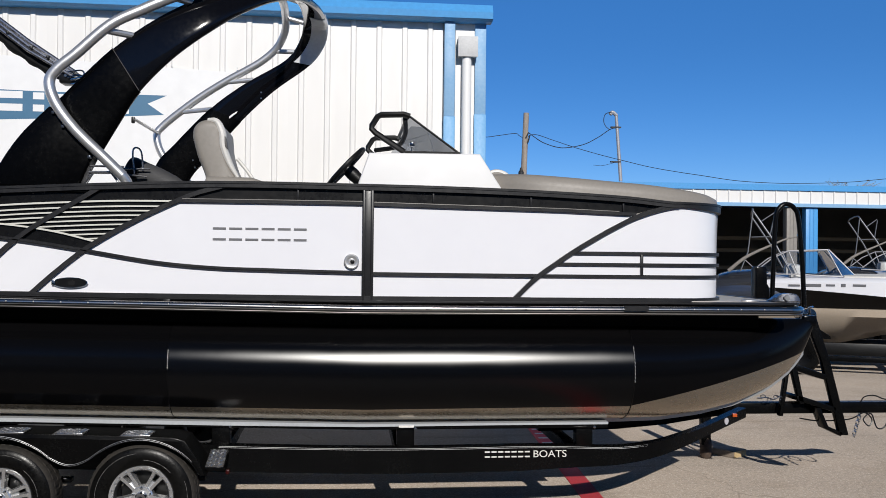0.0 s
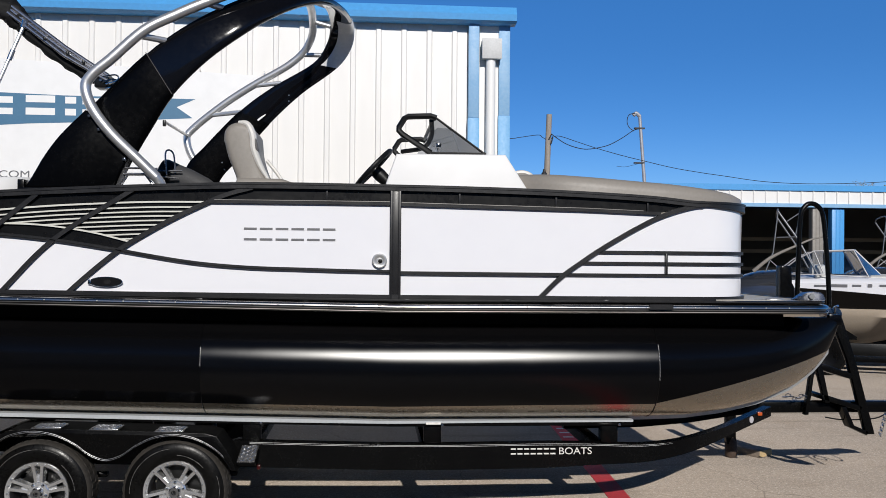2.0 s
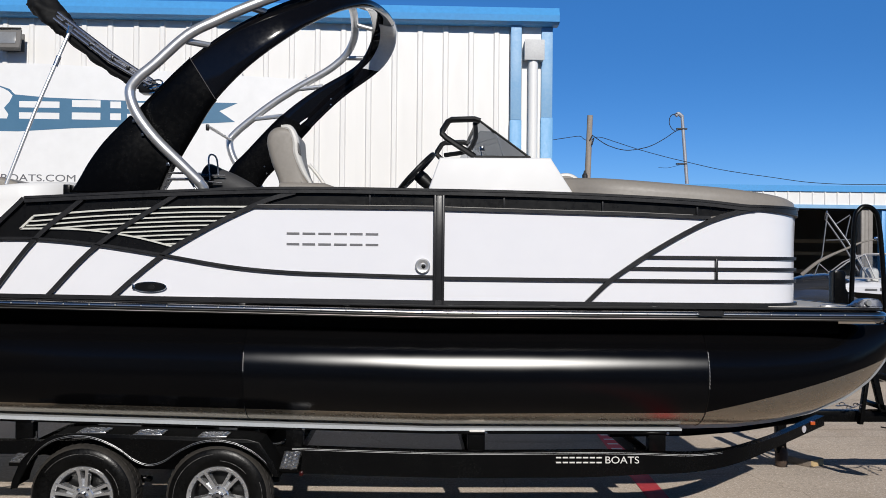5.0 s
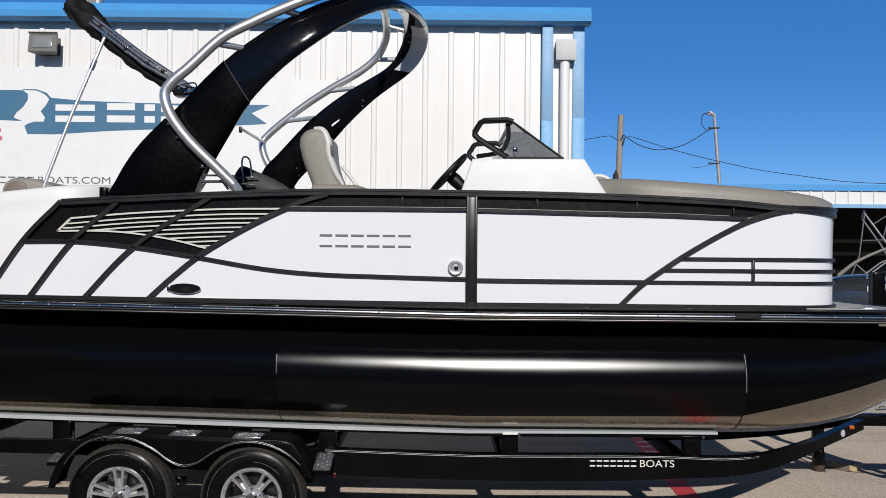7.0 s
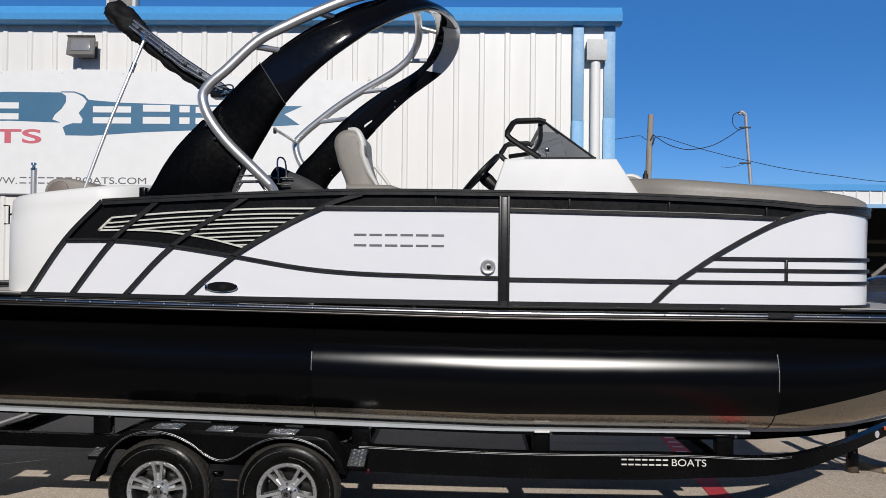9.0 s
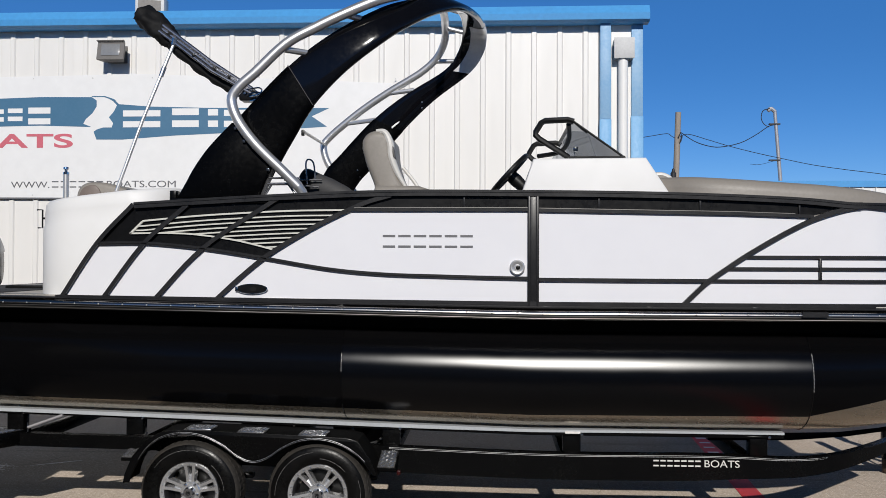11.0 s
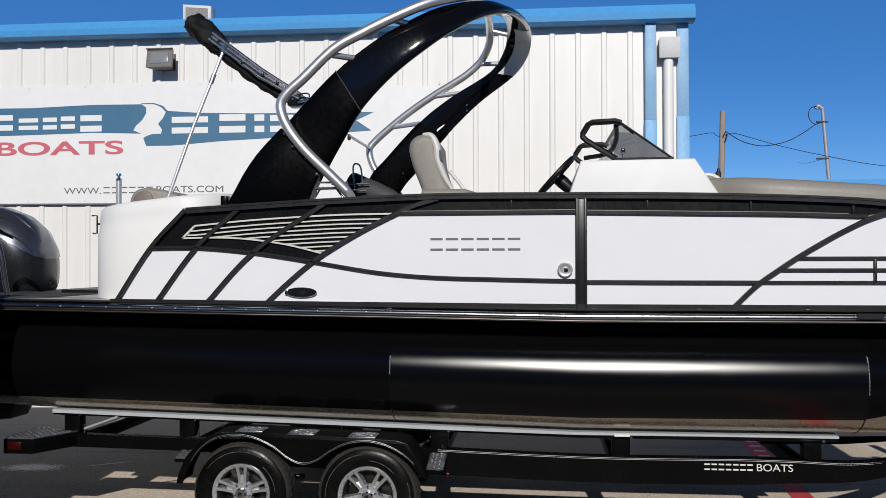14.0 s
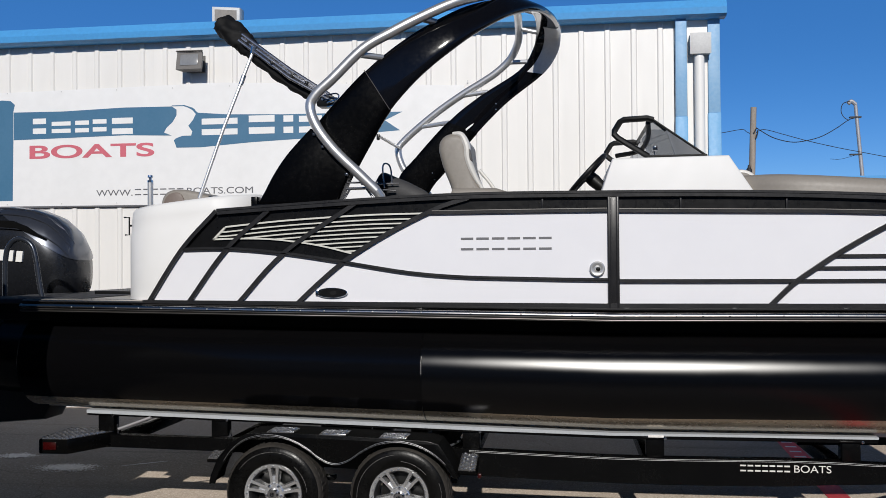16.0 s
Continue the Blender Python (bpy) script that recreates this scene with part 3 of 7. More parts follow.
# the names are plain bars, a pair for each letter
for x0, x1, z0, z1 in ((-6.80, -6.625, 3.37, 3.56), (-6.55, -6.30, 3.375, 3.515), (-6.24, -6.06, 3.375, 3.52), (-6.01, -5.83, 3.38, 3.53), (-5.76, -5.49, 3.34, 3.54), (-4.61, -4.16, 3.30, 3.50), (-4.02, -3.70, 3.30, 3.52), (-3.59, -3.47, 3.30, 3.51), (-3.40, -3.12, 3.30, 3.50), (-3.04, -2.76, 3.30, 3.49), (-2.66, -2.56, 3.30, 3.49)):
    h = (z1 - z0) * 0.36
    ink(x0, x1, z0, z0 + h, M_BANNER)
    ink(x0, x1, z1 - h, z1, M_BANNER)
letters("lettering", "BOATS", 0.168, (-6.845, G0, 3.06), M_BRED, ban, width=1.63, label="faded red lettering BOATS", bold=0.022)
letters("lettering", "WWW.", 0.075, (-5.965, G0, 2.585), M_INK, ban, width=0.47)
for k in range(6):
    for z0 in (2.590, 2.653):
        ink(-5.465 + k * 0.108, -5.385 + k * 0.108, z0, z0 + 0.013, M_INK)
letters("lettering", "BOATS.COM", 0.078, (-4.80, G0, 2.592), M_INK, ban, width=0.83, label="grey lettering BOATS.COM")
for k in range(12):
    for z in (3.885 - 0.012 * (k > 8) * (k - 8), 2.50):
        part("grommet", disc(B(), (-9.3 + 0.72 * k, z), 0.008, BY - 0.004, BY, 8), M_GREYBOX, ban)

# plain unseen block added behind the walk, on the sun's side, to cut sky light and shade the foreground
bm = B()
box(bm, -45, 40, -30, -18.5, 0, 8.0)
solo("wall_light_block", bm, M_GREYBOX, "plain unseen block added to hold back sky light from the south", "wall", "structure")

# ---- far yard ----
p1 = thing("utility_pole", "weathered wooden utility pole above the roofs", "pole", (8.8, 40, 0))
bm = B()
tube(bm, [(8.6, 40, 0), (8.70, 40, 5), (8.84, 40, 9.13)], [0.17, 0.155, 0.14], 12)
part("shaft", bm, M_POLE, p1)
bm = B()
tube(bm, [(8.8, 39.8, 7.85), (8.92, 39.8, 8.1), (8.98, 39.8, 7.9), (8.9, 39.8, 7.6)], 0.035, 8)
part("insulator", bm, M_WIRE, p1)
bm = B()
lathe(bm, [(0.0, 0.0), (0.14, 0.0), (0.14, 0.42), (0.08, 0.50), (0.06, 0.62), (0.0, 0.66)], (8.57, 39.85, 5.68), "z", 14)
part("transformer_can", bm, M_WIRE, p1)
p2 = thing("service_mast", "leaning galvanised service mast with a looped cable", "pole", (14.3, 42, 0))
bm = B()
tube(bm, [(14.75, 42, 0), (14.42, 42, 6), (14.14, 42, 9.5)], [0.10, 0.095, 0.085], 12)
part("shaft", bm, M_GALV, p2)
bm = B()
tube(bm, curve([(14.16, 42, 9.45), (13.95, 42, 9.62), (13.8, 42, 9.5)], 4), 0.10, 8)
part("weatherhead", bm, M_GALV, p2)
for z in (8.78, 6.92):
    bm = B()
    box(bm, 13.85, 14.4, 41.9, 42.1, z, z + 0.07)
    part("clamp", bm, M_WIRE, p2)
bm = B()
tube(bm, curve([(13.87, 41.9, 9.62), (13.52, 41.9, 9.49), (13.43, 41.9, 9.12), (13.56, 41.9, 8.82), (13.80, 41.9, 8.65)], 8), 0.022, 6)
part("cable_loop", bm, M_WIRE, p2)
for pts, r in (([(8.72, 40.0, 8.31), (9.22, 40.0, 7.95), (9.73, 40.0, 7.64), (10.41, 40.0, 7.43), (11.0, 40.0, 7.41), (11.89, 40.0, 7.61), (12.63, 40.0, 8.0), (13.22, 40.0, 8.4), (13.7, 40.4, 8.56)], 0.021),
               ([(8.79, 40.0, 7.8), (9.28, 40.0, 8.04), (10.26, 40.0, 7.77), (11.3, 40.0, 7.45), (12.64, 40.0, 7.1), (13.84, 40.0, 6.83), (15.34, 40.0, 6.51), (16.86, 40.0, 6.28), (18.07, 40.0, 6.13), (19.92, 40.0, 5.90), (21.77, 40.0, 5.81), (23.64, 40.0, 5.82), (26.16, 40.0, 5.93), (28.31, 40.0, 6.15), (36, 40, 7.0)], 0.016),
               ([(8.73, 40.0, 7.82), (8.49, 40.0, 7.96), (8.26, 40.0, 8.07), (7.32, 40.0, 7.93), (6.45, 40.0, 7.83), (2.0, 40, 7.6)], 0.016),
               ([(14.1, 42, 6.92), (13.4, 42, 6.74), (12.9, 42, 6.76)], 0.010)):
    bm = B()
    tube(bm, curve(pts, 8), r, 6)
    solo("overhead_cable", bm, M_WIRE, "black overhead cable sagging between poles", "cable", group="overhead cables")

shed = thing("storage_shed", "open boat storage shed with white fascia and blue trim", "building", (16, 20, 0), kind="structure")
SX0, SX1, SY = 7.0, 34.0, 20.0
bm = B()
prism(bm, [(SY - 0.02, 3.82), (SY - 0.02, 3.96), (34, 4.25), (34, 4.1)], SX0, SX1, "x")
part("roof", bm, M_BLUE, shed)
bm = B()
prof = []
x = SX0
while x < SX1:
    prof += [(x, 0), (x + 0.30, 0), (x + 0.315, -0.03), (x + 0.345, -0.03)]
    x += 0.36
lo, hi = [bm.verts.new((a, SY + b, 3.42)) for a, b in prof], [bm.verts.new((a, SY + b, 3.83)) for a, b in prof]
for i in range(len(prof) - 1):
    bm.faces.new((lo[i], lo[i + 1], hi[i + 1], hi[i]))
part("fascia", bm, M_SHEET, shed, angle=20)
bm = B()
box(bm, SX0, SX1, SY - 0.06, SY + 0.12, 3.32, 3.425)
part("lower_trim", bm, M_BLUEPALE, shed)
bm = B()
box(bm, SX0, SX1, SY - 0.06, SY + 0.02, 3.80, 3.97)
part("upper_trim", bm, M_BLUE, shed)
for a, b, m, w in ((13.33, 13.70, M_BLUE, 0.3), (12.72, 13.05, M_TANBOX, 0.27), (19.4, 19.8, M_BLUE, 0.3), (25.5, 25.9, M_BLUE, 0.3)):
    bm = B()
    box(bm, a, b, SY + w - 0.25, SY + w, 0, 3.3, 0.01)
    for k in range(1, 3):
        box(bm, a + (b - a) * k / 3 - 0.015, a + (b - a) * k / 3 + 0.015, SY + w - 0.26, SY + w - 0.2, 0, 3.3)
    part("post", bm, m, shed)
bm = B()
box(bm, SX0, SX1, 33.6, 33.8, 0, 4.12)
box(bm, SX0 - 0.15, SX0, SY, 33.8, 0, 3.9)
box(bm, SX1, SX1 + 0.15, SY, 33.8, 0, 3.9)
part("back_wall", bm, M_DARKINT, shed)
for z in (2.5, 2.05, 1.4):
    bm = B()
    box(bm, SX0 + 0.2, SX1, 27.0, 27.2, z, z + 0.13)
    part("rack_beam", bm, M_TANWOOD, shed)
random.seed(5)
tree = thing("bare_tree", "thin bare treetop far behind the shed", "tree", (29.2, 46, 0))
bm = B()
tube(bm, [(29.2, 46, 0), (29.1, 46, 3), (29.2, 46, 5.4)], [0.2, 0.16, 0.08], 8)
part("trunk", bm, M_POLE, tree)
bm = B()
lv = B()
for k in range(46):
    root = Vector((29.2 + random.uniform(-0.5, 0.5), 46 + random.uniform(-0.4, 0.4), 5.2))
    tip = Vector((29.2 + random.choice((-1.0, 0.0, 0.0, 1.6, 2.2)) + random.uniform(-0.45, 0.45), 46 + random.uniform(-0.8, 0.8), 6.15 + 0.55 * random.random() ** 1.6))
    mid = root.lerp(tip, 0.6) + Vector((random.uniform(-0.2, 0.2), 0, 0.05))
    tube(bm, [root, mid, tip], [0.028, 0.018, 0.008], 5)
    for j in range(4):
        q = mid.lerp(tip, random.uniform(0.3, 1.05)) + Vector((random.uniform(-0.12, 0.12), random.uniform(-0.1, 0.1), random.uniform(-0.06, 0.06)))
        lv.faces.new([lv.verts.new(q + Vector((random.uniform(-0.07, 0.07), random.uniform(-0.05, 0.05), random.uniform(-0.06, 0.06)))) for _ in range(3)])
part("crown", bm, M_POLE, tree)
part("leaves", lv, M_LEAF, tree)


# ---- neighbouring runabouts ----
def runabout():
    r = thing("runabout_boat", "black and tan runabout with a white deck and tower", "boat", (0, 0, 0), "parked runabouts")
    L = 4.9

    def section(u):
        w = 1.10 * (1 - max(0, (u - 0.40) / 0.60) ** 2.6) + 0.02
        sheer = 1.34 + 0.06 * math.sin(u * 3.0) - 0.10 * max(0, 0.12 - u) / 0.12
        keel = 0.22 + 0.82 * max(0, (u - 0.30) / 0.70) ** 1.1
        chine = min(max(0.83, keel + 0.12), 1.08)
        return w, sheer, keel, chine, 0.12 + 0.15 * min(1.0, max(0.0, (u - 0.22) / 0.35))
    us = [k / 30 for k in range(31)]
    for nm, m, rows in (("hull_bottom", M_TANHULL, lambda w, s, k, c, g: [(0.0, k), (0.45 * w, k + 0.40 * (c - k)), (0.88 * w, c), (0.93 * w, min(c + 0.12, s - g - 0.02))]),
                        ("topside", M_BLACKHULL, lambda w, s, k, c, g: [(0.93 * w, min(c + 0.12, s - g - 0.02)), (0.97 * w, min((c + s) / 2, s - g - 0.01)), (1.0 * w, s - g)]),
                        ("gunwale", M_GEL, lambda w, s, k, c, g: [(1.0 * w, s - g), (1.01 * w, s - 0.05), (0.96 * w, s), (0.55 * w, s + 0.06)])):
        bm = B()
        for side in (-1, 1):
            grid = [[bm.verts.new((u * L, side * a, b)) for a, b in rows(*section(u))] for u in us]
            for i in range(len(us) - 1):
                for j in range(len(grid[0]) - 1):
                    f = bm.faces.new((grid[i][j], grid[i + 1][j], grid[i + 1][j + 1], grid[i][j + 1]))
                    f.material_index = int(nm == "gunwale" and us[i] < 0.15)
        bmesh.ops.remove_doubles(bm, verts=bm.verts[:], dist=1e-4)
        part(nm, bm, [m, M_SILVHULL], r)
    bm = B()
    prism(bm, [(-1.05, 0.7), (1.05, 0.7), (1.08, 1.1), (-1.08, 1.1)], 0.0, 0.05, "x")
    part("transom", bm, M_BLACKHULL, r)
    # rolled silver hatch and stern quarters
    bm = B()
    skin(bm, [[(x, q * w, 0.98 + (h - 0.98) * f) for q, f in ((-1, 0.0), (-1.0, 0.55), (-0.95, 0.86), (-0.8, 1.0), (0.0, 1.05), (0.8, 1.0), (0.95, 0.86), (1.0, 0.55), (1, 0.0))] for x, w, h in ((0.0, 1.00, 1.10), (0.05, 1.10, 1.22), (0.14, 1.13, 1.34), (0.28, 1.14, 1.43), (0.48, 1.14, 1.48), (0.75, 1.13, 1.50), (1.0, 1.12, 1.47), (1.2, 1.10, 1.36))])
    part("engine_hatch", bm, M_SILVHULL, r, "rolled silver-blue stern", angle=60)
    bm = B()
    box(bm, 1.2, 4.6, -0.75, 0.75, 0.85, 0.9)
    part("cockpit_floor", bm, M_DECK, r)
    for q in (-0.72, 0.72):
        part("bow_cushion", box(B(), 2.05, 3.3, q - 0.2, q + 0.2, 1.0, 1.46, 0.07), M_VINYLPALE, r)
        part("seat_back", box(B(), 1.32, 1.50, q - 0.25, q + 0.25, 0.9, 1.62, 0.07), M_VINYLPALE, r)
    # windshield
    ws = [(0.82, -1.03, 1.50), (1.06, -1.02, 1.70), (1.30, -1.0, 1.82), (1.86, -0.92, 1.84), (1.92, -0.45, 1.85), (1.92, 0.45, 1.85), (1.86, 0.92, 1.84), (1.30, 1.0, 1.82), (1.06, 1.02, 1.70), (0.82, 1.03, 1.50)]
    base = [(0.80, -1.03, 1.47), (1.10, -1.04, 1.46), (1.44, -1.04, 1.46), (2.07, -0.96, 1.43), (2.32, -0.45, 1.43), (2.32, 0.45, 1.43), (2.07, 0.96, 1.43), (1.44, 1.04, 1.46), (1.10, 1.04, 1.46), (0.80, 1.03, 1.47)]
    bm = B()
    a, b = [bm.verts.new(p) for p in ws], [bm.verts.new(p) for p in base]
    for i in range(len(ws) - 1):
        bm.faces.new((a[i], a[i + 1], b[i + 1], b[i]))
    glass_ob = part("windshield", bm, M_CLEAR, r)
    bm = B()
    tube(bm, ws, 0.011, 8)
    tube(bm, base, 0.010, 8)
    for i in (2, 3, 4, 5, 6, 7):
        tube(bm, [ws[i], base[i]], 0.010, 8)
    part("windshield_frame", bm, M_GALV, glass_ob)
    # swept side arches that carry the mirror
    for q in (-1,):
        bm = B()
        pts = curve([(0.42, q * 1.06, 1.50), (0.64, q * 1.05, 1.69), (0.83, q * 1.04, 1.80), (1.02, q * 1.03, 1.89), (1.26, q * 1.02, 2.0), (1.44, q * 1.02, 2.04)], 5)
        tube(bm, pts, [0.030 - 0.020 * k / (len(pts) - 1) for k in range(len(pts))], 8)
        part("side_arch", bm, M_TANBOX, r)
    part("mirror", box(B(), 1.42, 1.47, -1.04, -0.98, 2.02, 2.08, 0.01), M_STEEL, r)
    # tower of thin tubes
    bm = B()
    for q in (-1, 1):
        tube(bm, [(1.24, q * 1.02, 1.48), (0.97, q * 0.99, 2.0), (0.68, q * 0.92, 2.44)], 0.015, 8)
        if q < 0:
            tube(bm, [(0.50, q * 1.04, 1.50), (0.61, q * 1.0, 1.80), (0.68, q * 0.92, 2.44)], 0.010, 8)
            tube(bm, [(0.66, q * 0.96, 2.03), (1.00, q * 0.99, 2.04)], 0.009, 8)
            tube(bm, [(0.78, q * 0.93, 2.26), (1.00, q * 0.75, 2.42)], 0.009, 8)
            tube(bm, [(1.01, q * 0.75, 2.40), (0.93, q * 0.98, 2.05)], 0.009, 8)
            tube(bm, [(0.56, q * 1.02, 1.68), (0.75, q * 1.03, 1.50)], 0.008, 8)
    tube(bm, curve([(0.68, -0.92, 2.44), (0.68, -0.6, 2.49), (0.68, 0.6, 2.49), (0.68, 0.92, 2.44)], 5), 0.013, 8)
    for v in bm.verts:
        v.co.x += 0.10
    part("wake_tower", bm, M_TOWERTUBE, r)
    for u, w, h in ((1.30, 0.16, 0.028), (1.50, 0.26, 0.04), (1.83, 0.12, 0.028), (2.04, 0.06, 0.045), (2.20, 0.18, 0.032)):
        wd, s = section((u + w / 2) / L)[:2]
        part("print_bar", box(B(), u, u + w, -wd * 1.012 - 0.004, -wd * 1.0 + 0.02, s - 0.09 - h / 2, s - 0.09 + h / 2), M_INK, r)
    return r


boat_a = runabout()
boat_a.matrix_world = pose(5.853, 9.32, 0.07, 0, 0, -24)
copy_thing(boat_a, pose(9.2, 11.99, 0.12, 0, 0, -24))


def small_trailer(x, y):
    t = thing("runabout_trailer", "black steel trailer under a parked runabout", "trailer", (x, y, 0), "runabout trailers")
    for s in (-0.75, 0.75):
        bm = B()
        box(bm, x - 0.2, x + 4.6, y + s - 0.04, y + s + 0.04, 0.20, 0.27, 0.008)
        part("frame_rail", bm, M_FRAME, t)
        bm = B()
        box(bm, x + 0.2, x + 3.6, y + s * 0.6 - 0.05, y + s * 0.6 + 0.05, 0.27, 0.46, 0.01)
        part("bunk", bm, M_BLACKPL, t)
        for wx in (0.7, 1.45):
            bm = B()
            lathe(bm, [(0.0, -0.09), (0.18, -0.10), (0.2, -0.11), (0.30, -0.10), (0.33, -0.06), (0.33, 0.06), (0.30, 0.10), (0.2, 0.11), (0.0, 0.09)], (x + wx, y + s * 1.3, 0.33), "y", 28)
            part("wheel", bm, M_RUBBER, t)
        bm = B()
        prism(bm, [(x + 0.25, 0.60), (x + 0.4, 0.70), (x + 1.75, 0.70), (x + 1.9, 0.60), (x + 1.9, 0.56), (x + 0.25, 0.56)], y + s * 1.3 - 0.12, y + s * 1.3 + 0.12)
        part("fender", bm, M_FRAME, t)
    for a in (0.2, 1.6, 3.0, 4.2):
        part("crossmember", box(B(), x + a, x + a + 0.08, y - 0.8, y + 0.8, 0.205, 0.265), M_FRAME, t)
    bm = B()
    tube(bm, [(x + 4.4, y - 0.7, 0.24), (x + 6.0, y, 0.46), (x + 7.0, y, 0.46)], 0.05, 8)
    tube(bm, [(x + 4.4, y + 0.7, 0.24), (x + 6.0, y, 0.46)], 0.05, 8)
    tube(bm, [(x + 6.0, y, 0.46), (x + 5.9, y, 1.15)], 0.04, 8)
    tube(bm, [(x + 6.7, y, 0.46), (x + 6.7, y, 0.0)], 0.035, 8)
    part("tongue", bm, M_FRAME, t)
    return t


st0 = small_trailer(0.0, 0.0)
st0.matrix_world = pose(5.853, 9.32, 0.0, 0, 0, -24)
copy_thing(st0, pose(9.2, 11.99, 0.0, 0, 0, -24))
# an unseen covered boat on a trailer copy is added beside the walk to shade the stern's ground
copy_thing(st0, pose(-3.75, -2.0, 0.0, 0, 0, 180))
cov = thing("covered_boat", "unseen covered boat shape added to shade the stern's ground", "boat", (-6.8, -2.0, 0.5))
bm = B()
random.seed(11)
rings = []
for k in range(25):
    u = k / 24
    x, w = -3.56 - 6.6 * u, 1.14 * (1 - max(0, (u - 0.5) / 0.5) ** 2.5) + 0.03
    # roof line shaped so that its cast shade covers the ground further back
    top = float(np.interp(x, [-8.5, -7.0, -6.2, -5.2, -4.6, -3.9, -3.5], [2.0, 2.6, 3.15, 3.15, 2.7, 2.32, 2.28])) + 0.03 * math.sin(9 * u)
    prof = [(-0.3, 0.50), (-0.85, 0.62), (-1.0, 0.95), (-1.0, 1.35), (-0.97, 1.8), (-0.9, top - 0.1), (-0.6, top), (0.0, top + 0.05), (0.6, top), (0.9, top - 0.1), (0.97, 1.8), (1.0, 1.35), (1.0, 0.95), (0.85, 0.62), (0.3, 0.50)]
    rings.append([(x, -2.0 + a * w + random.uniform(-0.01, 0.01), b + random.uniform(-0.01, 0.01)) for a, b in prof])
skin(bm, rings)
part("cover", bm, M_CANVAS, cov, angle=60)

# ---- pontoon boat ----
BEAM = 2.5
boat = thing("pontoon_boat", "black and white pontoon boat standing on a trailer", "boat", (0, BEAM / 2, 0.7))
TR, TY, TZ = 0.33, 0.37, 1.025


def log_ring(x, y, rad, zc, seg=48, stretch=1.0):
    return [Vector((x, y + rad * math.cos(a), zc + rad * stretch * math.sin(a))) for a in (2 * math.pi * k / seg for k in range(seg))]


def keel_rise(u):
    return float(np.interp(u, [0, 0.2, 0.4, 0.584, 0.75, 0.85, 0.915, 0.96, 1.0], [0, 0.008, 0.042, 0.10, 0.195, 0.29, 0.385, 0.475, 0.63]))


def pontoon(y):
    """A welded aluminium float: three drums and an upswept nose, painted black but for the keel side."""
    secs = []
    xs = sorted([-3.86, -3.85, -1.163, 1.672] + [-3.6 + 0.1 * k for k in range(53)])
    for x in xs:
        r = TR * (1 - 0.055 * max(0, -x) / 3.4)
        zc = lift(x, TZ)
        secs.append((x, r if x > -3.855 else r * 0.96, zc, 1.0))
    n = 28
    for k in range(1, n + 1):
        u = (k / n) ** 0.8
        x = 1.66 + 1.36 * u
        bottom = (TZ - TR) + keel_rise(u)
        top = TZ + TR - 0.005 * u
        h = max(0.016, (top - bottom) / 2)
        secs.append((x, max(0.012, TR * (1 - u ** 2.6)), (top + bottom) / 2, h / max(0.012, TR * (1 - u ** 2.6))))
    bm = B()
    rings = [log_ring(x, y, r, z, 48, s) for x, r, z, s in secs]
    skin(bm, rings)
    return bm


def split_at_edge(bm):
    """Cut the drum along the painted edge so that the line is sharp."""
    for x0, x1, z0, z1 in ((-4.0, 0.0, lift(-4.0, 0.786), 0.796), (0.0, 1.66, 0.796, 0.809), (1.66, 2.43, 0.809, 1.004), (2.43, 3.1, 1.004, 1.175)):
        d = Vector((x1 - x0, 0, z1 - z0)).normalized()
        fs = [f for f in bm.faces if x0 - 0.02 < f.calc_center_median().x < x1 + 0.02 and f.calc_center_median().z < 1.3]
        geom = fs + list({e for f in fs for e in f.edges}) + list({v for f in fs for v in f.verts})
        bmesh.ops.bisect_plane(bm, geom=geom, plane_co=Vector((x0, 0, z0)), plane_no=Vector((-d.z, 0, d.x)))
    for f in bm.faces:
        c = f.calc_center_median()
        z = np.interp(c.x, [-4.0, 0.0, 1.66, 2.43, 3.1], [lift(-4.0, 0.786), 0.796, 0.809, 1.004, 1.175])
        f.material_index = 1 if c.z < z else (0 if -1.163 < c.x < 1.672 else 2)
    return bm


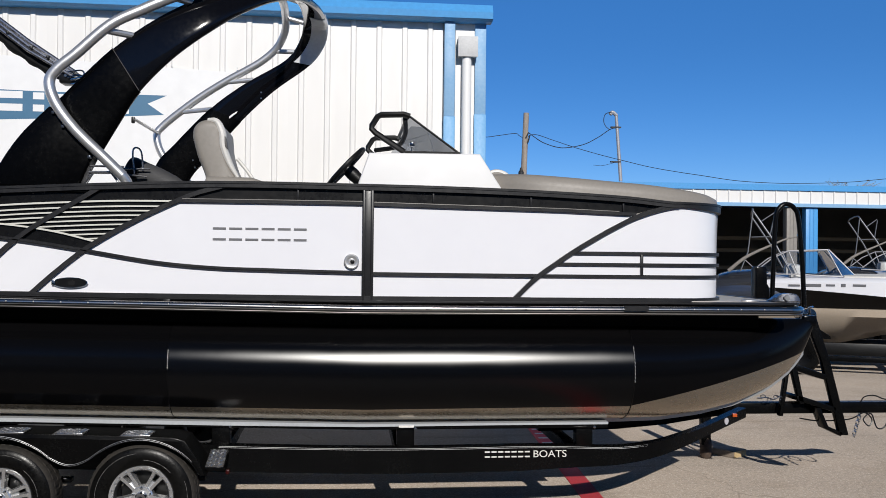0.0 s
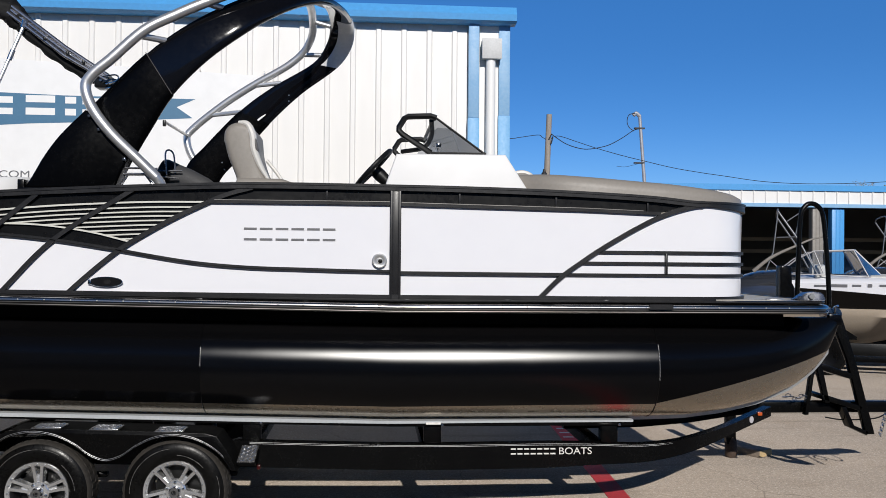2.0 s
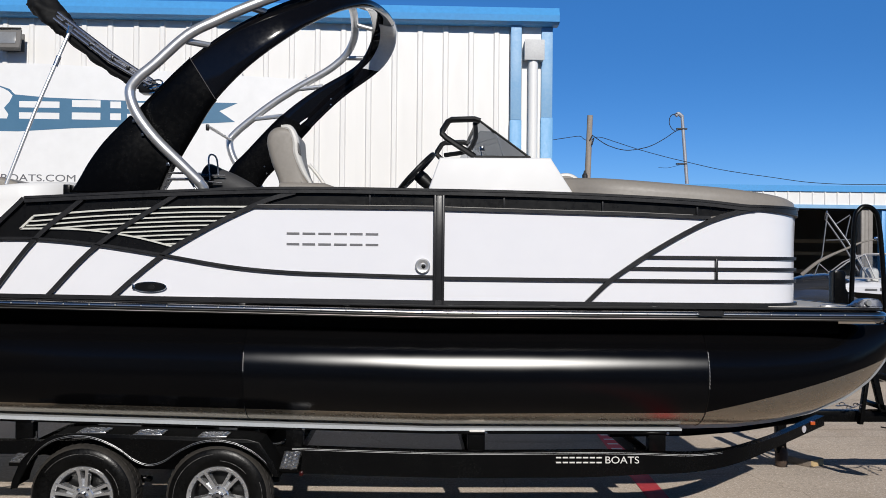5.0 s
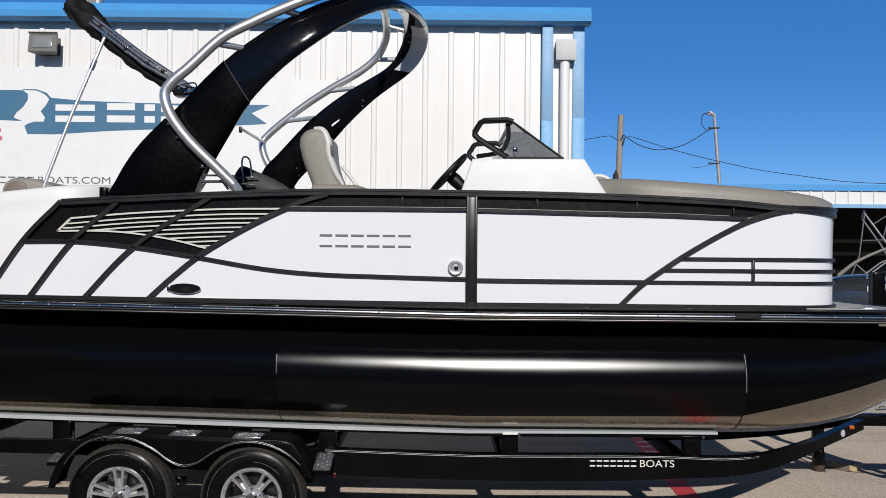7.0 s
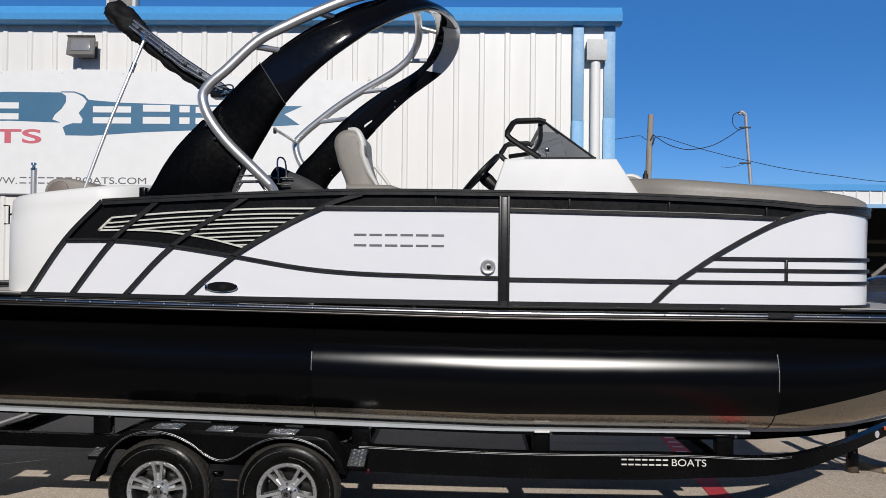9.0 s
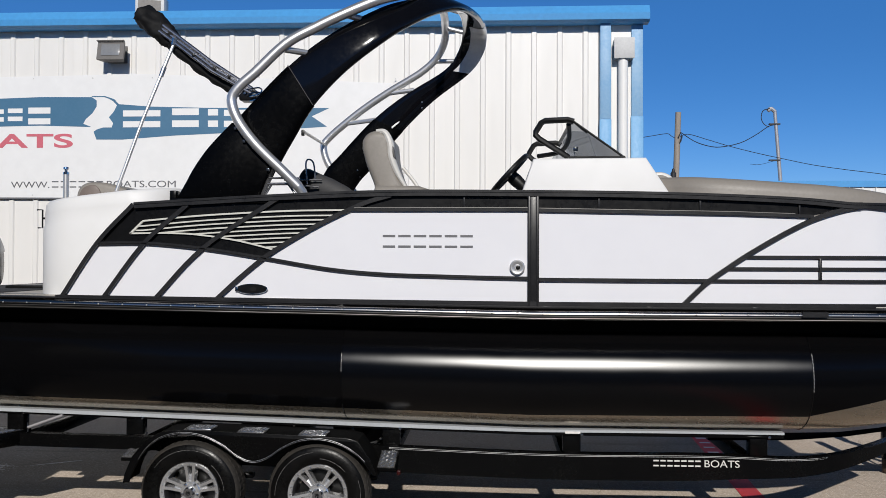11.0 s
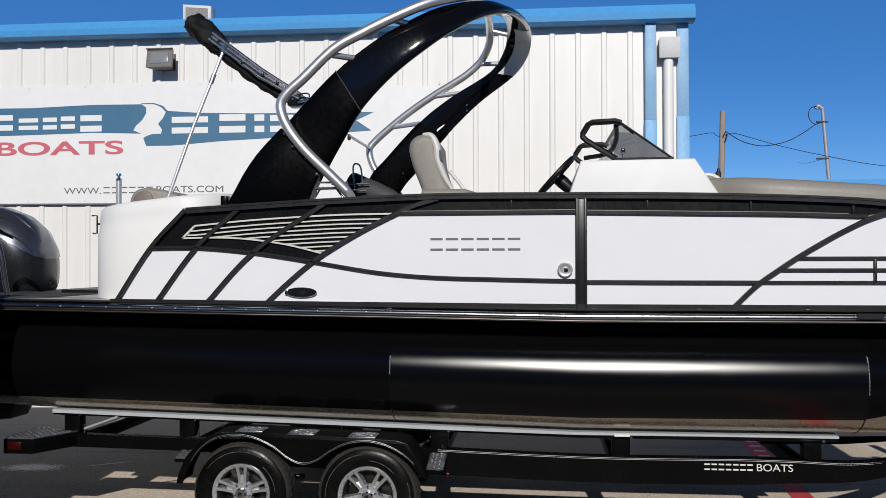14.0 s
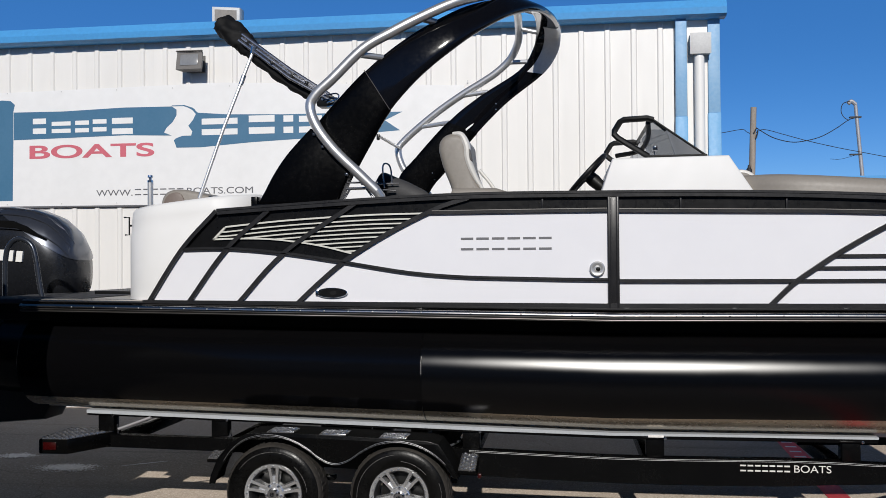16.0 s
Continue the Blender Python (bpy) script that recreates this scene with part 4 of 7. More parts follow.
for y in (TY, BEAM - TY):
    tub = part("pontoon_tube", split_at_edge(pontoon(y)), [M_TUBEBLACK, M_ALU, M_TUBEGLOSS], boat, "black painted pontoon tube with bare aluminium belly")
    for xs, rr in ((-1.163, TR), (1.675, TR)):
        bm = B()
        zc, rr = lift(xs, TZ), TR * (1 - 0.055 * max(0, -xs) / 3.4)
        arc = [Vector((xs, y + (rr + 0.0005) * math.cos(a), zc + (rr + 0.0005) * math.sin(a))) for a in (2 * math.pi * k / 60 for k in range(60))]
        tube(bm, arc, 0.0035, 6, loop=True)
        part("weld_seam", bm, M_TUBEBLACK if xs < 0 else M_TUBEBLACK, tub)
    for xs, (b0, b1) in ((-1.163, (178, 158)), (1.675, (190, 150))):
        rr = TR * (1 - 0.055 * max(0, -xs) / 3.4) + 0.0045
        pts = [Vector((xs + 0.0015 * math.sin(k * 2.1), TY + rr * math.cos(radians(b0 + (b1 - b0) * k / 30)), lift(xs, TZ) + rr * math.sin(radians(b0 + (b1 - b0) * k / 30)))) for k in range(31)]
        if y < 1:
            part("scuffed_weld", tube(B(), pts, [0.0010 + 0.0022 * ((k * 5) % 3) / 2 for k in range(len(pts))], 5), M_WELD, tub)
    # keel strake that curves up the nose
    bm = B()
    pts = []
    for k in range(33):
        u = k / 32
        pts.append((1.2 + 1.74 * u, y, (TZ - TR) - 0.004 + keel_rise(max(0.0, (1.2 + 1.74 * u - 1.66) / 1.36))))
    pts = [(-3.8, y, lift(-3.8, TZ - TR) + 0.012)] + [(0, y, TZ - TR - 0.004)] + pts
    rings = [[(p[0], p[1] - 0.010, p[2] - 0.022), (p[0], p[1] + 0.010, p[2] - 0.022), (p[0], p[1] + 0.012, p[2] + 0.01), (p[0], p[1] - 0.012, p[2] + 0.01)] for p in pts]
    skin(bm, rings)
    part("keel_strake", bm, M_BRUSHED, tub, "pale worn keel strip")
    bm = B()
    box(bm, 2.94, 3.03, y - 0.02, y + 0.02, 1.30, 1.37, 0.006)
    part("nose_eye", bm, M_TUBEBLACK, tub)

# deck structure
bm = B()
prism(bm, [(-3.74, 0.0), (2.60, 0.0), (2.68, 0.02), (2.72, 0.08), (2.72, BEAM - 0.08), (2.68, BEAM - 0.02), (2.60, BEAM), (-3.74, BEAM)], 1.455, 1.475, "z")
for v in bm.verts:
    v.co.z = lift(v.co.x, v.co.z)
part("deck", bm, M_DECK, boat, "pale vinyl covered deck")
bm = B()
rings = [[(x, y, lift(x, z)) for y, z in ((0.2, 1.455), (0.2, 1.30), (BEAM - 0.2, 1.30), (BEAM - 0.2, 1.455))] for x in (-3.7, -2.5, -1.2, 0, 1.3, 2.55)]
skin(bm, rings)
part("underdeck", bm, M_UNDER, boat)


def edge_path(d, r=0.10, x0=-3.76, x1=2.735):
    """The deck's edge: along the near side, round the bow corner and across."""
    pts = [(x, -d, 0) for x in (x0, -3.0, -2.2, -1.4, -0.7, 0.0, 0.7, 1.4, 2.1)]
    cx, cy = x1 - r, r
    pts += [(cx + (r + d) * math.sin(radians(a)), cy - (r + d) * math.cos(radians(a)), 0) for a in range(0, 91, 10)]
    pts += [(x1 + d, BEAM / 2, 0)]
    pts += [(cx + (r + d) * math.cos(radians(a)), BEAM - cy + (r + d) * math.sin(radians(a)), 0) for a in range(0, 91, 10)]
    return pts + [(0.0, BEAM + d, 0), (x0, BEAM + d, 0)]


def band(bm, path, d0, d1, z0, z1, bev=0.0):
    """A moulding along the deck's edge between two offsets and heights."""
    inner, outer = path(d0), path(d1)
    rings = [[(a[0], a[1], lift(a[0], z0)), (b[0], b[1], lift(b[0], z0 + bev)), (b[0], b[1], lift(b[0], z1 - bev)), (a[0], a[1], lift(a[0], z1))] for a, b in zip(inner, outer)]
    return skin(bm, rings)


def round_band(bm, path, d0, d1, z0, z1, n=7):
    """A half-round moulding along the deck's edge."""
    grid = []
    for k in range(n + 1):
        a = math.pi * k / n
        grid.append([(p[0], p[1], lift(p[0], (z0 + z1) / 2 - (z1 - z0) / 2 * math.cos(a))) for p in path(d0 + (d1 - d0) * math.sin(a) ** 0.8)])
    return skin(bm, [[row[i] for row in grid] for i in range(len(grid[0]))])


rub = part("rub_rail", round_band(B(), edge_path, 0.0, 0.045, 1.390, 1.411), M_RUBMID, boat, "bright stainless rub rail along the deck edge", angle=60)
part("rub_insert", band(B(), edge_path, 0.0, 0.036, 1.410, 1.427, 0.003), M_RUBMID, rub)


def quarter_band(bm, path, d0, d1, z0, z1, n=8):
    """A moulding whose face rolls from level at the top to upright at its foot."""
    grid = [[(p[0], p[1], lift(p[0], z1)) for p in path(0.0)]]
    for k in range(n + 1):
        a = math.pi / 2 * k / n
        grid.append([(p[0], p[1], lift(p[0], z0 + (z1 - z0) * math.cos(a))) for p in path(d0 + (d1 - d0) * math.sin(a))])
    grid.append([(p[0], p[1], lift(p[0], z0)) for p in path(0.0)])
    return skin(bm, [[row[i] for row in grid] for i in range(len(grid[0]))])


part("rub_face", quarter_band(B(), edge_path, 0.022, 0.054, 1.4265, 1.450), M_RUB, rub, angle=60)
part("rub_cap", round_band(B(), edge_path, -0.07, 0.030, 1.4505, 1.4785), M_ANOD, rub, angle=60)
for sx in np.arange(-3.40, 2.62, 0.1505):
    bm = B()
    lathe(bm, [(0.0, -0.0570), (0.0035, -0.0565), (0.005, -0.0545), (0.005, -0.045), (0.0, -0.045)], (sx, 0, lift(sx, 1.4305)), "y", 10)
    part("screw", bm, M_POLISHED, rub)
bm = B()
band(bm, lambda d: [(x, -d, 0) for x in (1.578, 1.65, 1.726)], 0.03, 0.0575, 1.416, 1.452, 0.004)
part("joint_cover", bm, M_ANOD, rub, "black joint cover")

# side fence
L_AFT = [(-2.672, 1.843), (-2.37, 1.844), (-2.022, 1.813), (-1.66, 1.759), (-1.237, 1.690), (-0.894, 1.660), (-0.551, 1.650), (-0.264, 1.643), (-0.015, 1.639)]
BARS = [[(-2.458, 2.084), (-2.686, 1.843), (-2.92, 1.490)], [(-2.116, 2.083), (-2.388, 1.844), (-2.655, 1.490)],
        [(-1.560, 2.118), (-2.012, 1.820), (-2.328, 1.490)], [(-0.858, 2.140), (-1.002, 2.099), (-1.120, 2.050), (-1.290, 1.967), (-1.470, 1.866), (-1.640, 1.756), (-1.800, 1.624), (-1.945, 1.490)]]
DIAG = [(1.965, 2.078), (1.83, 2.052), (1.665, 1.998), (1.519, 1.927), (1.382, 1.849), (1.269, 1.780), (1.160, 1.706), (1.032, 1.613), (0.905, 1.490)]
TOP = [(-2.446, 2.078), (-1.95, 2.107), (-1.471, 2.132), (-0.827, 2.154), (-0.05, 2.152), (0.45, 2.147), (0.9, 2.137), (1.3, 2.122), (1.62, 2.104), (1.86, 2.080), (1.94, 2.0775)]


def zat(line, x):
    return float(np.interp(x, [p[0] for p in line], [p[1] for p in line]))


def xat(line, z):
    q = sorted(line, key=lambda p: p[1])
    return float(np.interp(z, [p[1] for p in q], [p[0] for p in q]))


C = [[tuple(p) for p in curve(b, 6)] for b in BARS]
LA = [tuple(p) for p in curve(L_AFT, 6)]
DG = [tuple(p) for p in curve(DIAG, 6)]
TP = [tuple(p) for p in curve(TOP, 6)]
FACE = 0.012


def panel(name, outline, material, y0=FACE, y1=FACE + 0.02, label=""):
    bm = B()
    prism(bm, outline, y0, y1)
    return part(name, bm, material, fence, label)


fence = part("side_fence", box(B(), -2.88, 1.9, 0.036, 0.05, 1.475, 2.06), M_DARKPANEL, boat, "white side fence with dark slanted trim bars")
# lower white panels between the slanted bars
for k in range(3):
    a, b = C[k], C[k + 1]
    za = zat(LA, xat(a, 1.83))
    pts = [(xat(a, z), z) for z in np.linspace(1.49, za, 7)]
    xa, xb = pts[-1][0], None
    for x in np.linspace(xa, 0, 400):
        if xat(b, zat(LA, x)) <= x:
            xb = x
            break
    pts += [(x, zat(LA, x)) for x in np.linspace(xa, xb, 6)[1:]]
    pts += [(xat(b, z), z) for z in np.linspace(zat(LA, xb), 1.49, 7)[1:]]
    panel("white_panel", pts, M_GEL)
# panel below the long line, and the large one above it
x4 = xat(C[3], 1.775)
pts = [(xat(C[3], z), z) for z in np.linspace(1.49, zat(LA, x4), 7)] + [(x, zat(LA, x)) for x in np.linspace(x4, -0.018, 14)[1:]] + [(-0.018, 1.49)]
panel("white_panel", pts, M_GEL)
pts = [(x, zat(LA, x)) for x in np.linspace(x4, -0.018, 14)] + [(-0.018, 2.058), (-1.09, 2.060)] + [(xat(C[3], z), z) for z in np.linspace(2.05, zat(LA, x4), 8)]
panel("white_panel", pts, M_GEL, label="large white panel with the maker's mark")
# dark aft panel
pts = [(xat(C[0], z), z) for z in np.linspace(1.841, 2.075, 6)] + [(x, zat(TP, x)) for x in np.linspace(-2.44, -0.95, 12)] + [(xat(C[3], z), z) for z in np.linspace(2.12, zat(LA, x4), 9)] + [(x, zat(LA, x)) for x in np.linspace(x4, -2.672, 12)[1:]]
panel("dark_panel", pts, M_DARKPANEL, FACE + 0.004, FACE + 0.024)
# dark strip under the top rail
panel("dark_strip", [(-1.09, 2.060), (-0.018, 2.060), (-0.018, 2.15), (-0.85, 2.150), (-0.985, 2.108)], M_DARKPANEL, FACE + 0.002, FACE + 0.024)
panel("dark_strip", [(0.03, 2.05), (0.8, 2.037), (1.62, 2.015), (1.75, 2.04), (1.92, 2.08), (1.62, 2.10), (0.9, 2.13), (0.03, 2.15)], M_DARKPANEL, FACE + 0.002, FACE + 0.024)


def bow_path(r=0.38, x1=2.318, x0=1.0):
    """Plan line of the fence from the side round the bow corner."""
    pts = [(x0 + (x1 - r - x0) * k / 24, 0.0) for k in range(24)]
    return pts + [(x1 - r + r * math.sin(radians(a)), r - r * math.cos(radians(a))) for a in range(0, 91, 6)] + [(x1, 0.9), (x1, BEAM - r)]


def bow_skin(bm, zlo, zhi, off, thick, x0):
    pts = bow_path(x0=x0)
    rings = []
    for i, (x, y) in enumerate(pts):
        a, b = pts[max(i - 1, 0)], pts[min(i + 1, len(pts) - 1)]
        t = Vector((b[0] - a[0], b[1] - a[1])).normalized()
        nx, ny = t.y, -t.x
        p, q = (x + nx * off, y + ny * off), (x + nx * (off - thick), y + ny * (off - thick))
        rings.append([(p[0], p[1], zlo(x)), (p[0], p[1], zhi(x)), (q[0], q[1], zhi(x)), (q[0], q[1], zlo(x))])
    return skin(bm, rings)


# forward white panels: a large one, a low one, and the bow corner
pts = [(0.02, 1.49), (0.02, 1.633), (1.03, 1.63)] + [(xat(DG, z), z) for z in np.linspace(1.625, 1.49, 5)]
panel("white_panel", pts, M_GEL)
pts = [(0.02, 1.633), (0.02, 2.052), (0.8, 2.038), (1.62, 2.016), (1.70, 2.014)] + [(xat(DG, z), z) for z in np.linspace(2.005, 1.63, 10)]
panel("white_panel", pts, M_GEL)
bow_top = lambda x: min(zat(sorted(DG), x), 2.080) if x < 1.95 else 2.080 - 0.07 * max(0, x - 1.95)
part("bow_panel", bow_skin(B(), lambda x: 1.49, bow_top, -FACE, 0.02, 0.905), M_GEL, fence, "white curved bow corner panel")
# trim bars
for b in C:
    part("slanted_bar", strip(B(), [(x + 0.004, z) for x, z in b], 0.0255, -0.012, 0.016), M_ANOD, fence)
part("curved_bar", strip(B(), LA, 0.021, -0.008, 0.016), M_ANOD, fence)
part("curved_bar", strip(B(), [(x, z + 0.0) for x, z in LA], 0.006, -0.012, -0.0075), M_ANOD, fence)
part("slanted_bar", strip(B(), DG, 0.027, -0.012, 0.016), M_ANOD, fence)
part("thin_bar", strip(B(), [(-1.10, 2.053), (-0.5, 2.054), (-0.015, 2.054)], 0.018, -0.010, 0.016), M_ANOD, fence)
# paler strips stand in for the highlight along the thin bars' upper edges
part("bar_highlight", strip(B(), [(-1.08, 2.0645), (-0.5, 2.0655), (-0.027, 2.0655)], 0.004, -0.013, 0.016), M_RUBMID, fence)
part("bar_highlight", strip(B(), [(0.043, 2.062), (0.8, 2.049), (1.2, 2.042), (1.55, 2.030)], 0.004, -0.013, 0.016), M_RUBMID, fence)
part("thin_bar", strip(B(), [(0.03, 2.050), (0.8, 2.037), (1.2, 2.030), (1.66, 2.014)], 0.019, -0.010, 0.016), M_ANOD, fence)
part("lower_bar", strip(B(), [(0.03, 1.633), (0.5, 1.631), (1.06, 1.63)], 0.021, -0.010, 0.016), M_ANOD, fence)
for zc, x0 in ((1.629, 1.03), (1.702, 1.15), (1.771, 1.245)):
    part("bow_bar", bow_skin(B(), lambda x: zc - 0.010, lambda x: zc + 0.010, 0.003, 0.025, x0), M_ANOD, fence)
part("upright", box(B(), 1.692, 1.706, -0.009, 0.02, 1.635, 1.765, 0.002), M_ANOD, fence)
post = part("post", box(B(), -0.022, 0.038, -0.0105, 0.03, 1.47, 2.165, 0.004), M_ANOD, fence)
for a, b in ((-0.026, -0.009), (0.024, 0.042)):
    part("post_flange", box(B(), a, b, -0.0165, 0.0, 1.47, 2.155, 0.004), M_ANOD, post)
for dx in (-0.41, 0.40, 1.0, 1.58):
    part("strip_divider", box(B(), dx - 0.006, dx + 0.006, 0.0, 0.016, zat([(-1, 2.055), (0, 2.055), (0.05, 2.05), (1.7, 2.015)], dx), zat(TP, dx), 0.002), M_ANOD, fence)
# top rail, aft side, then round the bow
part("top_rail", strip(B(), [(x, z) for x, z in TP], 0.038, -0.018, 0.045), M_ANOD, fence)
part("top_rail_lip", strip(B(), [(x, z + 0.010) for x, z in TP], 0.012, -0.023, -0.017), M_ANOD, fence)
ztop = lambda x: 2.0965 - 0.012 * max(0, x - 1.86)
part("bow_rail", bow_skin(B(), lambda x: 2.062 - 0.085 * max(0, x - 1.97), ztop, 0.0120, 0.06, 1.915), M_ANOD, fence)
part("bow_rail_lip", bow_skin(B(), lambda x: ztop(x) - 0.014, lambda x: ztop(x) - 0.002, 0.0170, 0.01, 1.90), M_ANOD, fence)
part("bottom_rail", strip(B(), [(-2.94, 1.506), (-1.5, 1.492), (0, 1.481), (1.0, 1.480)], 0.036, -0.016, 0.05), M_ANOD, fence)
part("bow_bottom_rail", bow_skin(B(), lambda x: 1.464, lambda x: 1.497, 0.009, 0.07, 1.0), M_ANOD, fence)
for bx in np.arange(-2.4, 1.9, 0.62):
    part("rail_bracket", box(B(), bx - 0.02, bx + 0.02, -0.024, 0.0, 1.463, 1.474, 0.002), M_ANOD, fence)

# champagne louvres on the dark panel
up = [(-2.398, 1.982), (-2.05, 2.014), (-1.74, 2.033), (-1.45, 2.046), (-1.14, 2.050)]
low = [(-2.475, 1.905), (-2.25, 1.908), (-2.05, 1.898), (-1.80, 1.862), (-1.56, 1.803)]
U, LO = [tuple(p) for p in curve(up, 5)], [tuple(p) for p in curve(low, 5)]
part("louvre", strip(B(), U, 0.010, -0.001, FACE + 0.006), M_CHAMP, fence)
part("louvre", strip(B(), LO, 0.010, -0.001, FACE + 0.006), M_CHAMP, fence)
part("louvre", strip(B(), [(-2.475, 1.903), (-2.40, 1.977)], 0.012, -0.001, FACE + 0.006), M_CHAMP, fence)
for k in range(1, 9):
    drop = 0.005 + 0.0265 * k
    pts = []
    for x in np.linspace(-2.44, -1.12, 90):
        zz = zat(U, x) - drop
        if zz > zat(LO, x) - 0.001 and x < xat(C[3], zz) - 0.015 and zz < (x + 2.475) + 1.903 and x > -2.475:
            pts.append((x, zz))
    end = xat(C[3], pts[-1][1]) - 0.01 if pts else 0
    if len(pts) > 1:
        pts.append((end, pts[-1][1] + 0.02 * (end - pts[-1][0])))
        part("louvre", strip(B(), pts, 0.0085, -0.0005, FACE + 0.006), M_CHAMP, fence)

# maker's mark: plain bars, one pair for each letter
for k in range(6):
    x0 = -0.905 + k * 0.0945
    for z0, w in ((1.887, 0.076), (1.823, 0.076)):
        part("mark_bar", box(B(), x0, x0 + w, FACE - 0.004, FACE + 0.002, z0, z0 + 0.0125), M_INK, fence)
# round speaker
bm = B()
lathe(bm, [(0.0, -0.006), (0.012, -0.008), (0.020, -0.004), (0.028, -0.010), (0.038, -0.012), (0.045, -0.008), (0.046, FACE)], (-0.088, 0, 1.705), "y", 32)
spk = part("speaker", bm, M_POLISHED, fence, "small round chrome speaker")
bm = B()
lathe(bm, [(0.0, -0.014), (0.011, -0.012), (0.014, -0.006)], (-0.084, 0, 1.703), "y", 20)
part("speaker_cone", bm, M_DARKPANEL, spk)
# oval badge lamp
bm = B()
disc(bm, (-1.708, 1.566), 0.026, -0.008, FACE, 32, rx=0.092)
bdg = part("oval_badge", bm, M_DARKPANEL, fence, "black oval light badge")
bm = B()
pts = [Vector((-1.708 + 0.094 * math.cos(2 * math.pi * k / 40), -0.006, 1.566 + 0.0275 * math.sin(2 * math.pi * k / 40))) for k in range(40)]
tube(bm, pts, 0.004, 6, loop=True)
part("badge_rim", bm, M_CHROME, bdg)
part("badge_mark", disc(B(), (-1.70, 1.566), 0.013, -0.011, -0.007, 20, rx=0.020), M_BLACKPL, bdg)
part("badge_clip", box(B(), -1.812, -1.792, -0.010, FACE, 1.552, 1.580, 0.003), M_CHROME, bdg)

# far fence, plain, seen only over the rails
bm = B()
box(bm, -2.9, 1.95, BEAM - 0.05, BEAM, 1.475, 2.12, 0.01)
part("far_fence", bm, M_GEL, boat)

# stern moulding
bm = B()
outline = []
for k, (cx, cy, a0) in enumerate(((-2.855, 0.325, 180), (-2.52, 0.325, 270), (-2.52, BEAM - 0.325, 0), (-2.855, BEAM - 0.325, 90))):
    for a in range(0, 91, 9):
        outline.append((cx + 0.30 * math.cos(radians(a0 + a)), cy + 0.30 * math.sin(radians(a0 + a))))
rings = []
for z, g in ((1.49, 0.0), (1.60, 0.0), (1.95, 0.0), (1.965, -0.006), (2.04, -0.008), (2.10, -0.012), (2.118, -0.024), (2.124, -0.06)):
    ring = []
    for x, y in outline:
        cx, cy = -2.515, BEAM / 2
        xx, yy = x - g * (1 if x < cx else -1) * -1, y
        xx = x + (-g if x < cx else g)
        yy = y + (-g if y < cy else g)
        zz = z + max(0.0, (z - 1.7)) / 0.4 * 0.085 * (xx + 3.02) / 0.8
        ring.append((xx, yy, zz))
    rings.append(ring)
skin(bm, rings)
pod = part("stern_moulding", bm, M_POD, boat, "rounded white fibreglass stern moulding", angle=50)
bm = B()
tube(bm, [(-3.325, 0.5, 2.078), (-3.287, 0.5, 2.078), (-3.287, 0.5, 1.956), (-3.318, 0.5, 1.956)], 0.0055, 8)
tube(bm, [(-3.287, 0.5, 2.02), (-3.14, 0.5, 2.02)], 0.007, 8)
part("latch", bm, M_BLACKPL, pod)
mat_b = thing("deck_mat", "folded black rubber mat on the stern deck", "mat", (-3.6, 0.95, 1.5))
part("mat", box(B(), -3.74, -3.36, 0.85, 1.15, 1.5335, 1.556, 0.006), M_BLACKPL, mat_b)

# console
con = part("helm_console", prism(B(), [(-0.075, 1.60), (-0.075, 2.12), (0.012, 2.372), (0.697, 2.378), (0.865, 2.12), (0.865, 1.60)], 0.10, 1.36, bevel=0.012, seg=3), M_POD, boat, "white fibreglass helm console")
bm = B()
NW, FW = 0.15, 1.26
for y in (NW, FW):
    bm = B()
    tube(bm, [(0.262, y, 2.606), (0.225, y, 2.618), (0.085, y, 2.612), (0.062, y, 2.60), (0.028, y, 2.545), (0.026, y, 2.525), (0.05, y, 2.50), (0.23, y, 2.385)], 0.019, 8)
    part("windshield_frame", bm, M_BLACKPL, con)
    bm = B()
    vs = [bm.verts.new((a, y, b)) for a, b in ((0.56, 2.383), (0.255, 2.61), (0.19, 2.49), (0.06, 2.495), (0.23, 2.385))]
    bm.faces.new((vs[0], vs[1], vs[2], vs[4]))
    p = part("side_pane", bm, M_TINT, con, "smoked acrylic side pane")
    p.visible_shadow = False
bm = B()
vs = [bm.verts.new(q) for q in ((0.565, NW, 2.383), (0.565, FW, 2.383), (0.25, FW, 2.612), (0.25, NW, 2.612))]
bm.faces.new(vs)
p = part("front_pane", bm, M_TINT, con, "smoked acrylic windscreen")
p.visible_shadow = False
bm = B()
tube(bm, [(0.25, NW, 2.614), (0.25, FW, 2.614)], 0.012, 8)
tube(bm, [(0.570, NW, 2.385), (0.245, NW, 2.618)], 0.007, 8)
tube(bm, [(0.570, NW, 2.383), (0.23, NW, 2.383)], 0.010, 8)
tube(bm, [(0.570, NW, 2.385), (0.570, FW, 2.385)], 0.010, 8)
part("pane_edge", bm, M_BLACKPL, con)
bm = B()
tube(bm, curve([(0.235, NW + 0.06, 2.60), (0.245, NW + 0.2, 2.52), (0.20, NW + 0.34, 2.46), (0.06, NW + 0.42, 2.44)], 6), 0.016, 8)
part("inner_brace", bm, M_BLACKPL, con)
bm = B()
box(bm, 0.28, 0.315, 0.42, 0.47, 2.45, 2.485, 0.006)
tube(bm, [(0.30, 0.44, 2.375), (0.295, 0.44, 2.45)], 0.008, 8)
part("gauge_pod", bm, M_CHROME, con)
